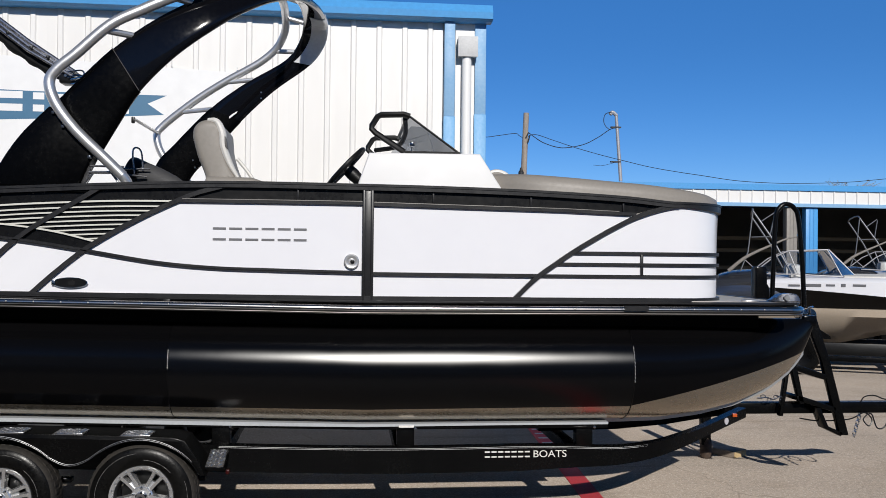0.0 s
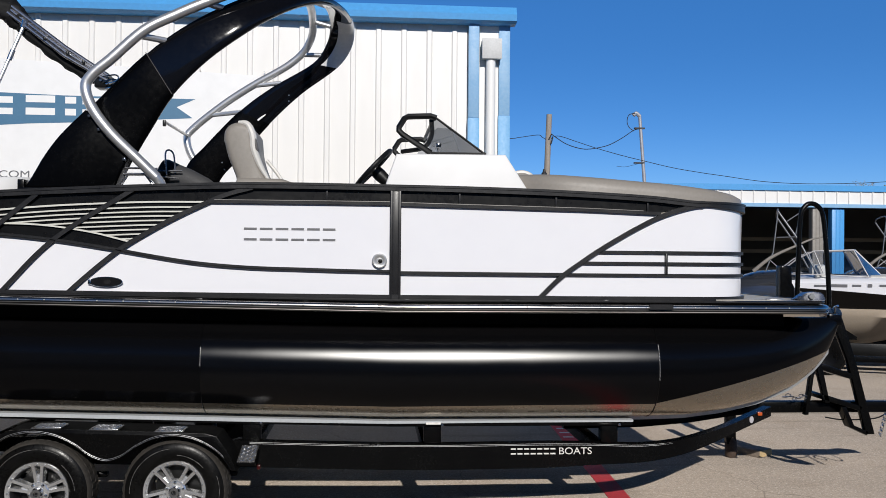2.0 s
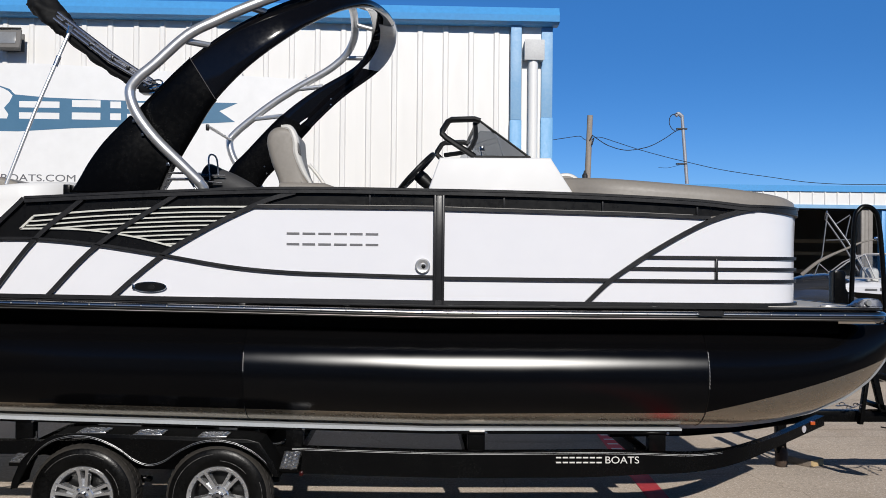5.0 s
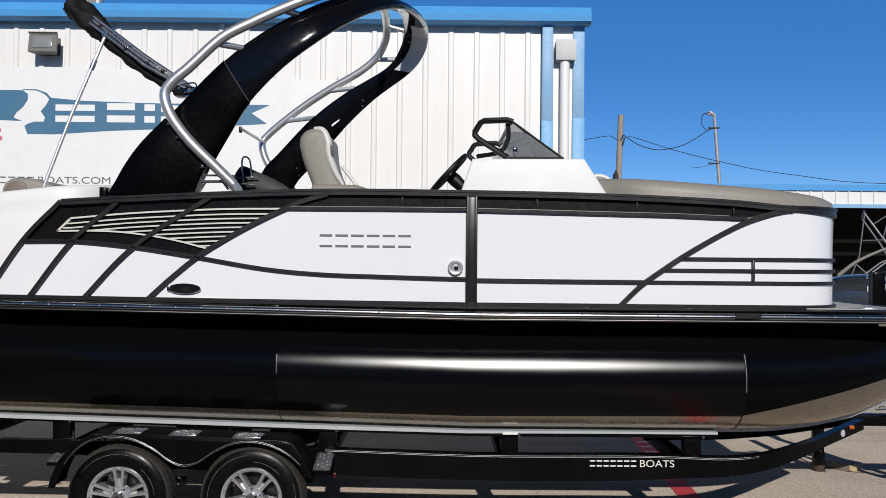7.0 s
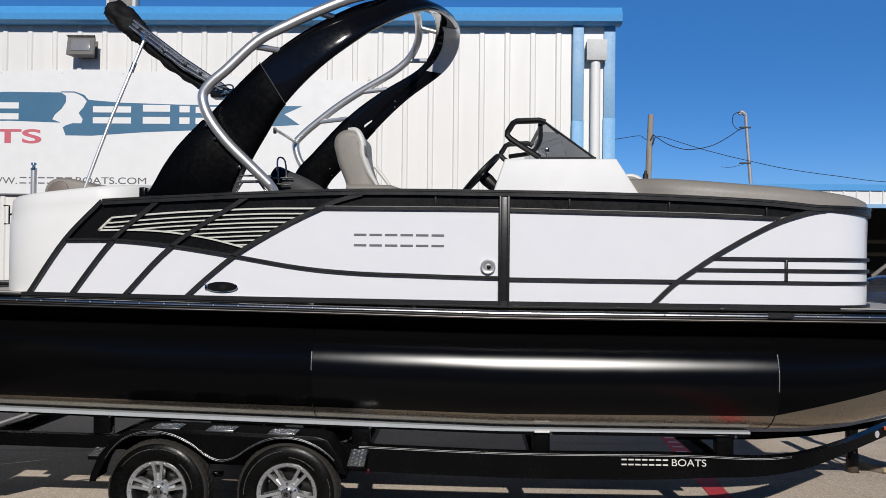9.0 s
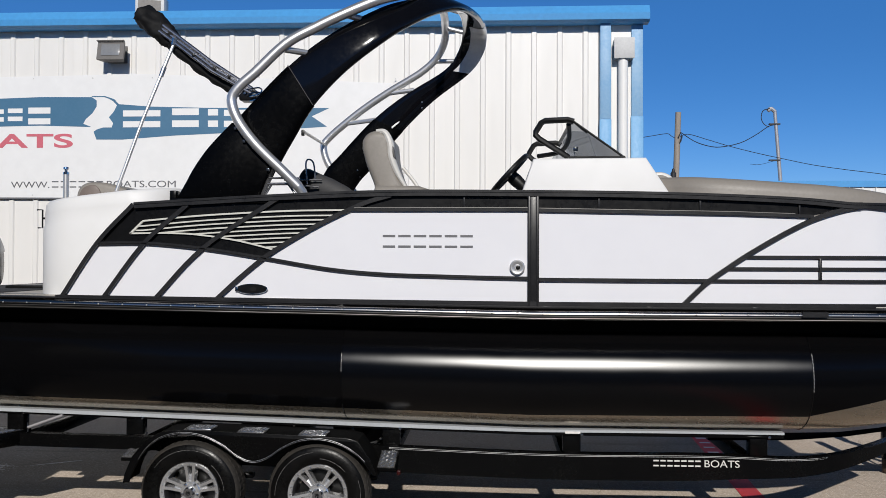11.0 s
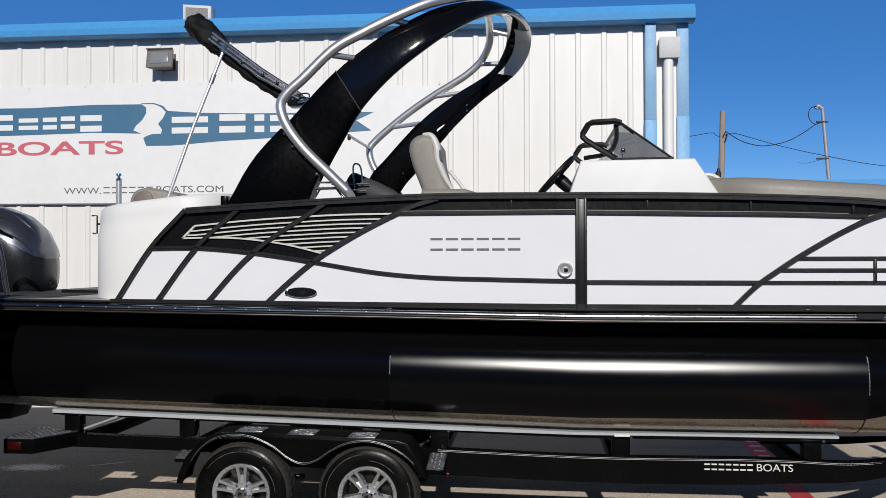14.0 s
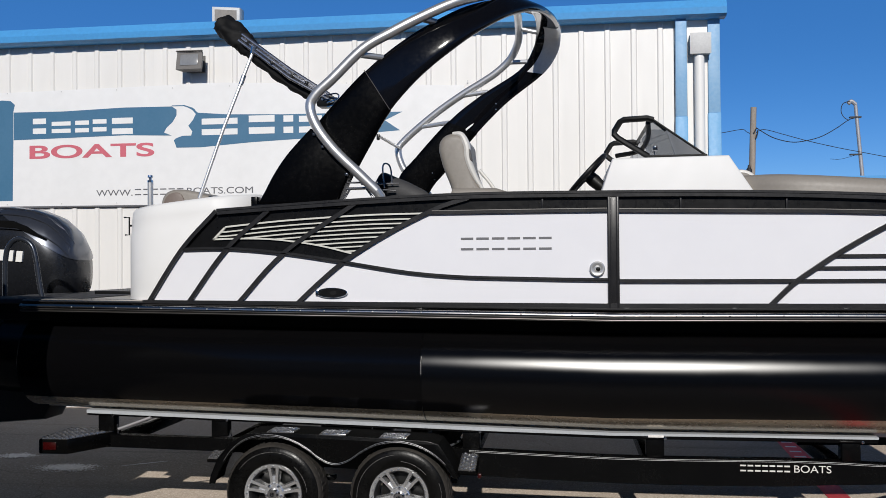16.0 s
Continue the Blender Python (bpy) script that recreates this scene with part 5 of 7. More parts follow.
# steering wheel
WC = Vector((-0.13, 0.5, 2.315))
wm = Matrix.Translation(WC) @ pose(0, 0, 0, 0, -47, 0)
bm = B()
tube(bm, [wm @ Vector((0.162 * math.cos(a), 0.162 * math.sin(a), 0)) for a in (2 * math.pi * k / 36 for k in range(36))], 0.017, 10, loop=True)
sw = part("steering_wheel", bm, M_BLACKPL, con, "black padded steering wheel")
bm = B()
for a in (90, 210, 330):
    tube(bm, [wm @ Vector((0, 0, -0.02)), wm @ Vector((0.16 * math.cos(radians(a)), 0.16 * math.sin(radians(a)), 0))], 0.012, 8)
tube(bm, [wm @ Vector((0, 0, 0.01)), wm @ Vector((0, 0, -0.06)), wm @ Vector((0, 0, -0.16))], [0.04, 0.045, 0.035], 14)
part("hub", bm, M_BLACKPL, sw)

# bow lounge backrest along the rail
lounge = thing("bow_lounge", "taupe vinyl lounge backrest along the bow rail", "seat", (1.5, 0.3, 1.5))
bm = B()
path = [(0.70, 0.34, 2.268), (0.85, 0.27, 2.270), (1.0, 0.18, 2.265), (1.2, 0.135, 2.250), (1.5, 0.13, 2.228), (1.75, 0.135, 2.210), (1.97, 0.16, 2.186), (2.11, 0.22, 2.166), (2.205, 0.34, 2.152), (2.235, 0.50, 2.145), (2.235, 0.9, 2.145)]
pp = curve(path, 4)
rings = []
for i, c in enumerate(pp):
    t = (pp[min(i + 1, len(pp) - 1)] - pp[max(i - 1, 0)]).normalized()
    s = Vector((t.y, -t.x, 0)).normalized()
    ring = []
    for a in range(0, 360, 30):
        ca, sa = math.cos(radians(a)), math.sin(radians(a))
        h = 0.075 if sa > 0 else 0.5
        ring.append(c - Vector((0, 0, 0.075)) + s * 0.115 * math.copysign(abs(ca) ** 0.7, ca) + Vector((0, 0, h * math.copysign(abs(sa) ** 0.6, sa))))
    rings.append(ring)
skin(bm, rings)
part("backrest", bm, M_VINYL, lounge, angle=60)
bm = B()
prism(bm, [(0.75, 1.475), (2.1, 1.475), (2.1, 1.85), (0.75, 1.85)], 0.22, 0.75, bevel=0.04)
part("seat_cushion", bm, M_VINYL, lounge)
far = thing("port_headrest", "ivory and taupe headrest of the port lounge", "seat", (1.11, 2.0, 1.5))
bm = B()
prism(bm, [(1.11 + 0.135 * math.cos(radians(a)), 2.355 + 0.115 * math.sin(radians(a))) for a in range(0, 181, 12)] + [(0.975, 1.475), (1.245, 1.475)], 1.95, 2.10, bevel=0.02)
part("headrest", bm, M_VINYLPALE, far)
bm = B()
prism(bm, [(1.105 + 0.118 * math.cos(radians(a)), 2.34 + 0.105 * math.sin(radians(a))) for a in range(0, 181, 12)], 1.942, 1.951)
part("headrest_inset", bm, M_VINYL, far)

# captain's chair
chair = thing("captain_chair", "taupe vinyl captain's chair with ivory insert", "chair", (-0.9, 0.5, 1.475))
bm = B()
side = [(-1.125, 2.50), (-1.118, 2.56), (-1.075, 2.605), (-1.01, 2.62), (-0.95, 2.605), (-0.905, 2.565), (-0.895, 2.50), (-0.885, 2.42), (-0.85, 2.31), (-0.80, 2.22), (-0.78, 2.12), (-1.0, 2.12), (-1.035, 2.25), (-1.09, 2.38)]
sd = [tuple(p) for p in curve(side + [side[0]], 4)][:-1]
prism(bm, sd, 0.27, 0.76, bevel=0.045, seg=4)
part("backrest", bm, M_VINYL, chair, angle=60)
bm = B()
tube(bm, curve([(-1.02, 0.30, 2.618), (-0.955, 0.29, 2.605), (-0.915, 0.285, 2.53), (-0.905, 0.285, 2.44), (-0.86, 0.285, 2.33), (-0.80, 0.285, 2.235)], 5), [0.012 + 0.016 * math.sin(math.pi * k / 25) for k in range(26)], 10)
part("ivory_insert", bm, M_VINYLPALE, chair, "ivory vinyl stripe")
bm = B()
prism(bm, [(-0.925, 2.545), (-0.885, 2.50), (-0.87, 2.42), (-0.90, 2.435)], 0.262, 0.30, bevel=0.006)
part("dark_inset", bm, M_VINYLDARK, chair)
bm = B()
prism(bm, [(-1.05, 2.16), (-1.02, 2.245), (-0.70, 2.24), (-0.62, 2.215), (-0.59, 2.17), (-0.60, 2.10), (-1.02, 2.08)], 0.24, 0.80, bevel=0.035, seg=4)
part("seat", bm, M_VINYL, chair, angle=60)
bm = B()
tube(bm, curve([(-0.88, 0.80, 2.42), (-0.80, 0.80, 2.33), (-0.74, 0.80, 2.25)], 4), 0.014, 8)
part("arm_strut", bm, M_VINYLPALE, chair)
bm = B()
lathe(bm, [(0.0, 1.475), (0.2, 1.475), (0.2, 1.49), (0.05, 1.51), (0.05, 2.1), (0.0, 2.1)], (-0.83, 0.52, 0), "z", 20)
part("pedestal", bm, M_ALU, chair)

for o in chair.children:
    if o.name.startswith("pedestal"):
        continue
    o.data.transform(Matrix.Translation((-1.09, 0, 2.10)) @ Matrix.Diagonal((0.87, 1, 0.945, 1)) @ Matrix.Translation((1.09 + 0.05, 0, -2.10 - 0.014)))

# stern lounge cushions
st = thing("stern_lounge", "taupe vinyl stern lounge headrest beside the strut", "seat", (-2.8, 0.7, 2.1))
bm = B()
prism(bm, [tuple(p) for p in curve([(-2.98, 2.10), (-2.985, 2.17), (-2.965, 2.225), (-2.92, 2.258), (-2.84, 2.264), (-2.74, 2.248), (-2.60, 2.205), (-2.47, 2.175), (-2.42, 2.10)], 4)], 0.45, 1.3, bevel=0.03, seg=4)
part("headrest", bm, M_VINYL, st, angle=70)
bm = B()
prism(bm, [tuple(p) for p in curve([(-2.955, 2.12), (-2.958, 2.17), (-2.94, 2.212), (-2.905, 2.236), (-2.85, 2.24), (-2.815, 2.20), (-2.80, 2.12)], 4)], 0.442, 0.456, bevel=0.004)
part("side_inset", bm, M_VINYLBROWN, st, "brown side panel", angle=60)
pole = thing("ski_tow_pole", "polished steel pole standing behind the stern moulding", "pole", (-3.49, 1.25, 1.47))
bm = B()
tube(bm, [(-3.49, 1.25, 1.5), (-3.49, 1.25, 2.39)], 0.022, 14)
part("shaft", bm, M_POLISHED, pole)
bm = B()
lathe(bm, [(0.0, 2.39), (0.024, 2.39), (0.024, 2.405), (0.012, 2.41), (0.012, 2.425), (0.022, 2.43), (0.02, 2.445), (0.0, 2.45)], (-3.49, 1.25, 0), "z", 14)
part("knob", bm, M_STEEL, pole)

# ---- wake tower ----
tower = thing("wake_tower", "glossy black arched tower with brushed aluminium tubes", "tower", (-1.8, BEAM / 2, 2.1))
AFT = [(-2.19, 0.10, 2.11), (-2.045, 0.10, 2.38), (-1.81, 0.10, 2.645), (-1.513, 0.11, 2.956), (-1.247, 0.14, 3.166), (-0.968, 0.20, 3.33), (-0.80, 0.30, 3.41), (-0.66, 0.46, 3.47), (-0.56, 0.75, 3.535), (-0.50, 1.25, 3.60), (-0.49, 1.75, 3.655),
       (-0.50, 2.10, 3.66), (-0.535, 2.28, 3.56), (-0.66, 2.36, 3.40), (-1.01, 2.39, 3.189), (-1.285, 2.40, 2.977), (-1.58, 2.40, 2.662), (-1.725, 2.40, 2.49), (-1.86, 2.40, 2.11)]
FORE = [(-1.68, 0.10, 2.12), (-1.585, 0.10, 2.31), (-1.478, 0.10, 2.50), (-1.352, 0.10, 2.705), (-1.145, 0.115, 2.93), (-0.90, 0.16, 3.13), (-0.73, 0.26, 3.26), (-0.59, 0.44, 3.37), (-0.44, 0.75, 3.48), (-0.35, 1.25, 3.56), (-0.31, 1.75, 3.62),
        (-0.297, 2.12, 3.645), (-0.325, 2.29, 3.53), (-0.45, 2.36, 3.365), (-0.76, 2.39, 3.134), (-1.03, 2.40, 2.872), (-1.298, 2.40, 2.557), (-1.44, 2.40, 2.39), (-1.57, 2.40, 2.11)]
A2, F2 = curve(AFT, 5), curve(FORE, 5)


def shell(i0, i1, th=0.055, grow=0.0, inset=0.0):
    rings = []
    for i in range(i0, i1 + 1):
        a, f = A2[i], F2[i]
        t = (A2[min(i + 1, len(A2) - 1)] + F2[min(i + 1, len(F2) - 1)] - A2[max(i - 1, 0)] - F2[max(i - 1, 0)]).normalized()
        a = a.lerp(f, inset)
        w = (f - a)
        nrm = t.cross(w).normalized()
        ring = []
        for k in range(24):
            ang = 2 * math.pi * k / 24
            cx, sx = math.cos(ang), math.sin(ang)
            ring.append((a + f) / 2 + w * (0.5 + grow) * math.copysign(abs(cx) ** 0.6, cx) + nrm * (th / 2 + grow * 0.1) * math.copysign(abs(sx) ** 0.6, sx))
        rings.append(ring)
    return skin(B(), rings)


N2 = len(A2) - 1
S1 = 15
tw = part("arch", shell(S1, N2 - S1, 0.058), M_ARCH, tower, "glossy black fibreglass arch", angle=50)
part("leg", shell(N2 - S1, N2, 0.075, 0.012), M_LEGBLACK, tower, angle=50)
bm = shell(0, S1, 0.075, 0.012)
bmesh.ops.bisect_plane(bm, geom=bm.verts[:] + bm.edges[:] + bm.faces[:], plane_co=(-1.66, 0, 2.440), plane_no=(0.31, 0, 0.28), clear_inner=True)
bmesh.ops.holes_fill(bm, edges=[e for e in bm.edges if len(e.link_faces) == 1])
part("leg", bm, M_LEGBLACK, tower, angle=50)
# the bright reflection on the far crown, put in as a grey shell
part("crown_reflection", shell(50, 65, 0.064, 0.006, 0.24), M_GREYREFL, tower, "light grey patch painted for the reflection on the far crown", angle=50)
AFTC = [tuple(p) for p in curve([(-2.20, 2.12), (-2.148, 2.209), (-2.096, 2.304), (-2.027, 2.406), (-1.958, 2.487), (-1.854, 2.593)], 4)]
cover = prism(B(), AFTC + [(-1.815, 2.59), (-1.742, 2.492), (-1.652, 2.384), (-1.598, 2.312), (-1.638, 2.227), (-1.68, 2.12)], 0.03, 0.165, bevel=0.014, seg=3)
cover = part("leg_cover", cover, M_LEGBLACK, tower, "lower leg cover cut along the tube", angle=50)
for q in ((-1.83, 2.555), (-1.775, 2.475), (-1.625, 2.300)):
    part("cover_clip", box(B(), q[0] - 0.002, q[0] + 0.016, 0.01, 0.05, q[1] - 0.010, q[1] + 0.009, 0.003), M_DARKTUBE, cover)
bm = B()
tube(bm, [(-1.63, 0.06, 2.252), (-1.43, 0.06, 2.250)], 0.006, 8)
tube(bm, [(-1.63, 0.06, 2.214), (-1.47, 0.06, 2.216)], 0.009, 8)
tube(bm, [(-1.605, 0.06, 2.212), (-1.655, 0.06, 2.13)], 0.007, 8)
tube(bm, [(-1.50, 0.06, 2.212), (-1.44, 0.06, 2.13)], 0.007, 8)
part("foot_bracket", bm, M_BOW, tower, "small aluminium bracket behind the tube")
bm = B()
for i, s in ((S1, 1),):
    tube(bm, [A2[i] + Vector((0, -0.035, 0)), (A2[i] + F2[i]) / 2 + Vector((0, -0.038, 0)), F2[i] + Vector((0, -0.035, 0))], 0.0025, 6)
part("joint_line", bm, M_VINYLDARK, tw)
part("foot_block", box(B(), -2.235, -2.195, 0.02, 0.10, 2.085, 2.172, 0.005), M_FRAME, tower)
TUBE = [(-1.43, 0.03, 2.195), (-1.53, 0.01, 2.295), (-1.687, -0.01, 2.45), (-1.80, -0.005, 2.60), (-1.842, 0.0, 2.725), (-1.80, 0.0, 2.805), (-1.70, 0.005, 2.895), (-1.51, 0.02, 3.077), (-1.33, 0.04, 3.18), (-1.162, 0.06, 3.265), (-0.956, 0.10, 3.36), (-0.80, 0.20, 3.425), (-0.70, 0.42, 3.50), (-0.645, 0.80, 3.58), (-0.63, 1.25, 3.64), (-0.635, 1.75, 3.71),
        (-0.645, 2.08, 3.715), (-0.654, 2.24, 3.637), (-0.697, 2.33, 3.551), (-0.758, 2.37, 3.476), (-0.867, 2.39, 3.387), (-0.998, 2.41, 3.310), (-1.143, 2.43, 3.231), (-1.343, 2.46, 3.108), (-1.517, 2.48, 2.982), (-1.692, 2.50, 2.837), (-1.748, 2.50, 2.745), (-1.692, 2.50, 2.576), (-1.54, 2.50, 2.43), (-1.37, 2.50, 2.2)]
T2 = curve(TUBE, 5)
bm = B()
tube(bm, T2, 0.032, 16)
part("hoop_tube", bm, M_BRUSHED, tower, "brushed aluminium hoop tube")
for q, near in ((3.04, 1), (3.265, 1), (3.705, 0), (3.64, 0), (3.48, 0), (3.22, 0), (2.955, 0)):
    i = min((k for k in range(len(T2)) if (T2[k].y < 1.2) == bool(near) and (not near or T2[k].x > -1.75)), key=lambda k: abs(T2[k].z - q))
    j = min((k for k in range(len(A2)) if (A2[k].y < 1.2) == bool(near)), key=lambda k: abs(A2[k].z - T2[i].z - 0.005) + 0.3 * abs(A2[k].y - T2[i].y))
    part("rung", tube(B(), [T2[i], A2[j] * 0.96 + F2[j] * 0.04], 0.020, 10), M_BRUSHED, tower)
for s in (0, 1):
    yy = -0.005 if not s else BEAM + 0.005
    bm = B()
    tube(bm, [(-1.435, yy + (0.035 if not s else 0.0), 2.20), (-1.41, yy + (0.045 if not s else 0.0), 2.165), (-1.40, yy + (0.08 if not s else -0.06), 2.12)], 0.03, 12)
    part("foot", bm, M_BRUSHED, tower)
    bm = B()
    box(bm, -2.22, -1.62, min(yy, yy + (0.2 if not s else -0.2)), max(yy, yy + (0.2 if not s else -0.2)), 2.09, 2.125, 0.008)
    part("mount_plate", bm, M_FRAME, tower)
bm = B()
tube(bm, [(-1.735, 2.49, 2.77), (-1.80, 1.9, 2.80)], 0.013, 8)
part("stay", bm, M_BRUSHED, tower)
bm = B()
box(bm, -1.815, -1.79, 1.87, 1.90, 2.765, 2.815, 0.006)
part("stay_clamp", bm, M_BLACKPL, tower)
bm = B()
for q in ((-1.42, 2.53), (-1.40, 2.47), (-0.86, 3.12), (-0.86, 3.07)):
    disc(bm, q, 0.007, BEAM - 0.145, BEAM - 0.135, 8)
part("bolt_heads", bm, M_STEEL, tower)
bm = B()
prism(bm, [(-1.125, 2.905), (-1.095, 2.93), (-1.055, 2.955), (-1.06, 2.94), (-1.09, 2.915), (-1.12, 2.89)], BEAM - 0.150, BEAM - 0.140)
part("emblem", bm, M_POLISHED, tower, "small chrome emblem")

for o in st.children:
    o.data.transform(Matrix.Translation((-0.05, 0, 0)))

# tow speaker pod
pod2 = thing("speaker_pod", "black bullet speaker pod with a grey tail", "speaker", (-1.45, 0.75, 2.2))
pm = pose(-1.56, 0.75, 2.30, 0, 110, -8)
bm = B()
lathe(bm, [(0.0, -0.012), (0.06, -0.010), (0.085, 0.0), (0.09, 0.02), (0.088, 0.06), (0.084, 0.10)], (0, 0, 0), "z", 24)
bm.transform(pm)
part("housing", bm, M_BLACKPL, pod2)
bm = B()
lathe(bm, [(0.0840, 0.10), (0.080, 0.2), (0.065, 0.32), (0.035, 0.42), (0.0, 0.45)], (0, 0, 0), "z", 24)
bm.transform(pm)
part("tail", bm, M_PAD, pod2)
bm = B()
tube(bm, curve([(-1.50, 0.62, 2.26), (-1.51, 0.62, 2.40), (-1.49, 0.63, 2.43), (-1.46, 0.64, 2.40), (-1.45, 0.65, 2.28)], 5), 0.006, 8)
tube(bm, [(-1.66, 0.62, 2.29), (-1.40, 0.62, 2.29)], 0.006, 8)
tube(bm, [(-1.62, 0.62, 2.26), (-1.42, 0.62, 2.24)], 0.006, 8)
part("wire_bracket", bm, M_BOW, pod2)

# ---- bimini ----
bim = thing("bimini_top", "folded bimini top in a black canvas boot", "canopy", (-1.8, BEAM / 2, 2.85))
random.seed(3)
bm = B()
axis = curve([(-2.615, 0.5, 3.405), (-2.56, 0.5, 3.362), (-2.48, 0.5, 3.292), (-2.43, 0.5, 3.25), (-2.385, 0.5, 3.212)], 7)
rings = []
for i, c in enumerate(axis):
    u = i / (len(axis) - 1)
    r = 0.080 * min(1.0, 0.86 + 2.2 * u) * (1.0 - 0.22 * max(0, u - 0.55) / 0.45)
    ring = []
    for k in range(26):
        a = 2 * math.pi * k / 26
        fold = 1 + 0.11 * math.sin(3 * a + 4 * u) - 0.12 * abs(math.sin(2.5 * a - 7 * u)) - 0.10 * abs(math.sin(9 * u + 1.5 * a)) + 0.10
        ring.append(c + Vector((0.60 * math.cos(a) * r * fold, 1.25 * r * math.sin(a) * fold, 0.80 * math.cos(a) * r * fold)))
    rings.append(ring)
skin(bm, rings)
for v in bm.verts:
    v.co += Vector((random.uniform(-1, 1), random.uniform(-1, 1), random.uniform(-1, 1))) * 0.0035
part("boot", bm, M_CANVAS, bim, "crumpled black canvas boot", angle=60)
bm = B()
ax2 = curve([(-2.36, 0.48, 3.165), (-2.15, 0.48, 2.995), (-2.0, 0.48, 2.900), (-1.86, 0.48, 2.835)], 6)
tube(bm, ax2, [0.044 - 0.0008 * k + 0.006 * math.sin(k * 1.7) + random.uniform(-0.003, 0.003) for k in range(len(ax2))], 12)
part("wrapped_canvas", bm, M_CANVAS, bim, angle=25)
for k, (dy, dz) in enumerate(((-0.055, 0.050), (-0.075, 0.020), (-0.055, 0.078), (0.0, 0.070))):
    bm = B()
    tube(bm, [(-2.46, 0.48 + dy * 0.8, 3.245 + dz), (-2.1, 0.48 + dy, 2.975 + dz), (-1.83, 0.48 + dy, 2.830 + dz * 0.6)], 0.0125, 10)
    part("folded_bow", bm, M_BOW, bim, "glossy dark folded bow")
for bx, bz in ((-2.22, 3.10), (-2.08, 3.01), (-1.98, 2.955)):
    part("bow_clip", box(B(), bx - 0.008, bx + 0.008, 0.388, 0.42, bz - 0.012, bz + 0.010, 0.003), M_BLACKPL, bim)
bm = B()
box(bm, -1.92, -1.80, 0.42, 0.54, 2.80, 2.87, 0.012)
hg = part("hinge", bm, M_BLACKPL, bim)
for dz in (0.0, 0.03):
    part("hinge_hook", tube(B(), curve([(-1.86, 0.40, 2.835 + dz), (-1.78, 0.38, 2.845 + dz), (-1.755, 0.38, 2.83 + dz), (-1.77, 0.38, 2.805 + dz), (-1.84, 0.40, 2.79 + dz)], 4), 0.005, 8), M_STEEL, hg)
for q in ((-1.875, 2.845), (-1.835, 2.865), (-1.815, 2.825)):
    part("hinge_bolt", disc(B(), q, 0.009, 0.405, 0.421, 10), M_STEEL, hg)
bm = B()
box(bm, -2.04, -1.99, 0.42, 0.52, 2.955, 3.0, 0.01)
part("slide_clamp", bm, M_POLISHED, bim)
strut = part("support_strut", tube(B(), [(-2.70, 0.32, 2.19), (-2.54, 0.35, 2.66), (-2.355, 0.42, 3.19)], 0.0115, 10), M_BRUSHED, bim, "thin brushed aluminium strut")
part("strut_joint", tube(B(), [(-2.435, 0.39, 2.955), (-2.415, 0.40, 3.02)], 0.016, 10), M_STEEL, strut)
part("strut_end", tube(B(), [(-2.36, 0.42, 3.17), (-2.35, 0.42, 3.215)], 0.02, 10), M_STEEL, strut)

# ---- stern rail and outboard ----
rail = thing("stern_grab_rail", "bent dark anodised grab rail on the stern deck", "rail", (-3.95, 0.4, 1.5))
bm = B()
tube(bm, curve([(-3.885, 0.42, 1.50), (-3.91, 0.42, 1.62), (-3.945, 0.42, 1.83), (-3.985, 0.42, 1.905), (-4.06, 0.42, 1.935), (-4.13, 0.42, 1.90), (-4.165, 0.42, 1.80), (-4.17, 0.42, 1.50)], 6), 0.0185, 12)
part("hoop", bm, M_DARKTUBE, rail)
bm = B()
box(bm, -4.20, -3.70, 0.2, BEAM - 0.2, 1.38, lift(-3.9, 1.462), 0.01)
part("swim_deck", bm, M_ANOD, boat, "black swim platform")
bm = B()
box(bm, -4.19, -3.40, 0.03, BEAM - 0.03, 1.50, 1.5335, 0.004)
part("swim_deck_pad", bm, M_PAD, boat, "dark grey platform pad")
# added strip that turns the pale deck edge black beside the moulding
bm = B()
skin(bm, [[(x, 0.003, lift(x, 1.462)), (x, 0.003, lift(x, 1.4795)), (x, 0.16, lift(x, 1.4795)), (x, 0.16, lift(x, 1.462))] for x in (-3.76, -3.40, -2.93)])
part("stern_dark_strip", bm, M_ANOD, boat, "black strip added over the pale deck edge at the stern")
ESH = -0.10
eng = thing("outboard_motor", "dark blue-grey outboard motor tilted on the transom", "motor", (-4.5, BEAM / 2, 1.4))


def cowl(scale_y, sections, seg=28):
    rings = []
    for x, zlo, zhi, w in sections:
        zc, h = (zlo + zhi) / 2, (zhi - zlo) / 2
        rings.append([(x + ESH, BEAM / 2 + w * scale_y * math.copysign(abs(math.cos(a)) ** 0.8, math.cos(a)), zc + h * math.copysign(abs(math.sin(a)) ** 0.75, math.sin(a))) for a in (2 * math.pi * k / seg for k in range(seg))])
    return skin(B(), rings)


up_cowl = [(-5.05, 1.60, 1.92, 0.10), (-5.02, 1.52, 2.05, 0.20), (-4.9, 1.46, 2.13, 0.26), (-4.7, 1.43, 2.185, 0.285), (-4.5, 1.42, 2.20, 0.29), (-4.3, 1.43, 2.175, 0.285), (-4.15, 1.44, 2.115, 0.27), (-4.04, 1.46, 2.02, 0.24), (-3.975, 1.50, 1.91, 0.19), (-3.950, 1.56, 1.80, 0.10)]
part("upper_cowl", cowl(1.0, up_cowl), M_COWL, eng, "metallic blue-grey upper cowl", angle=60)
bm = cowl(1.03, [(x * 1.0 + 0.004 * (x > -4.5), zlo - 0.012, zhi + 0.012, w * 1.0 + 0.004) for x, zlo, zhi, w in up_cowl], 44)
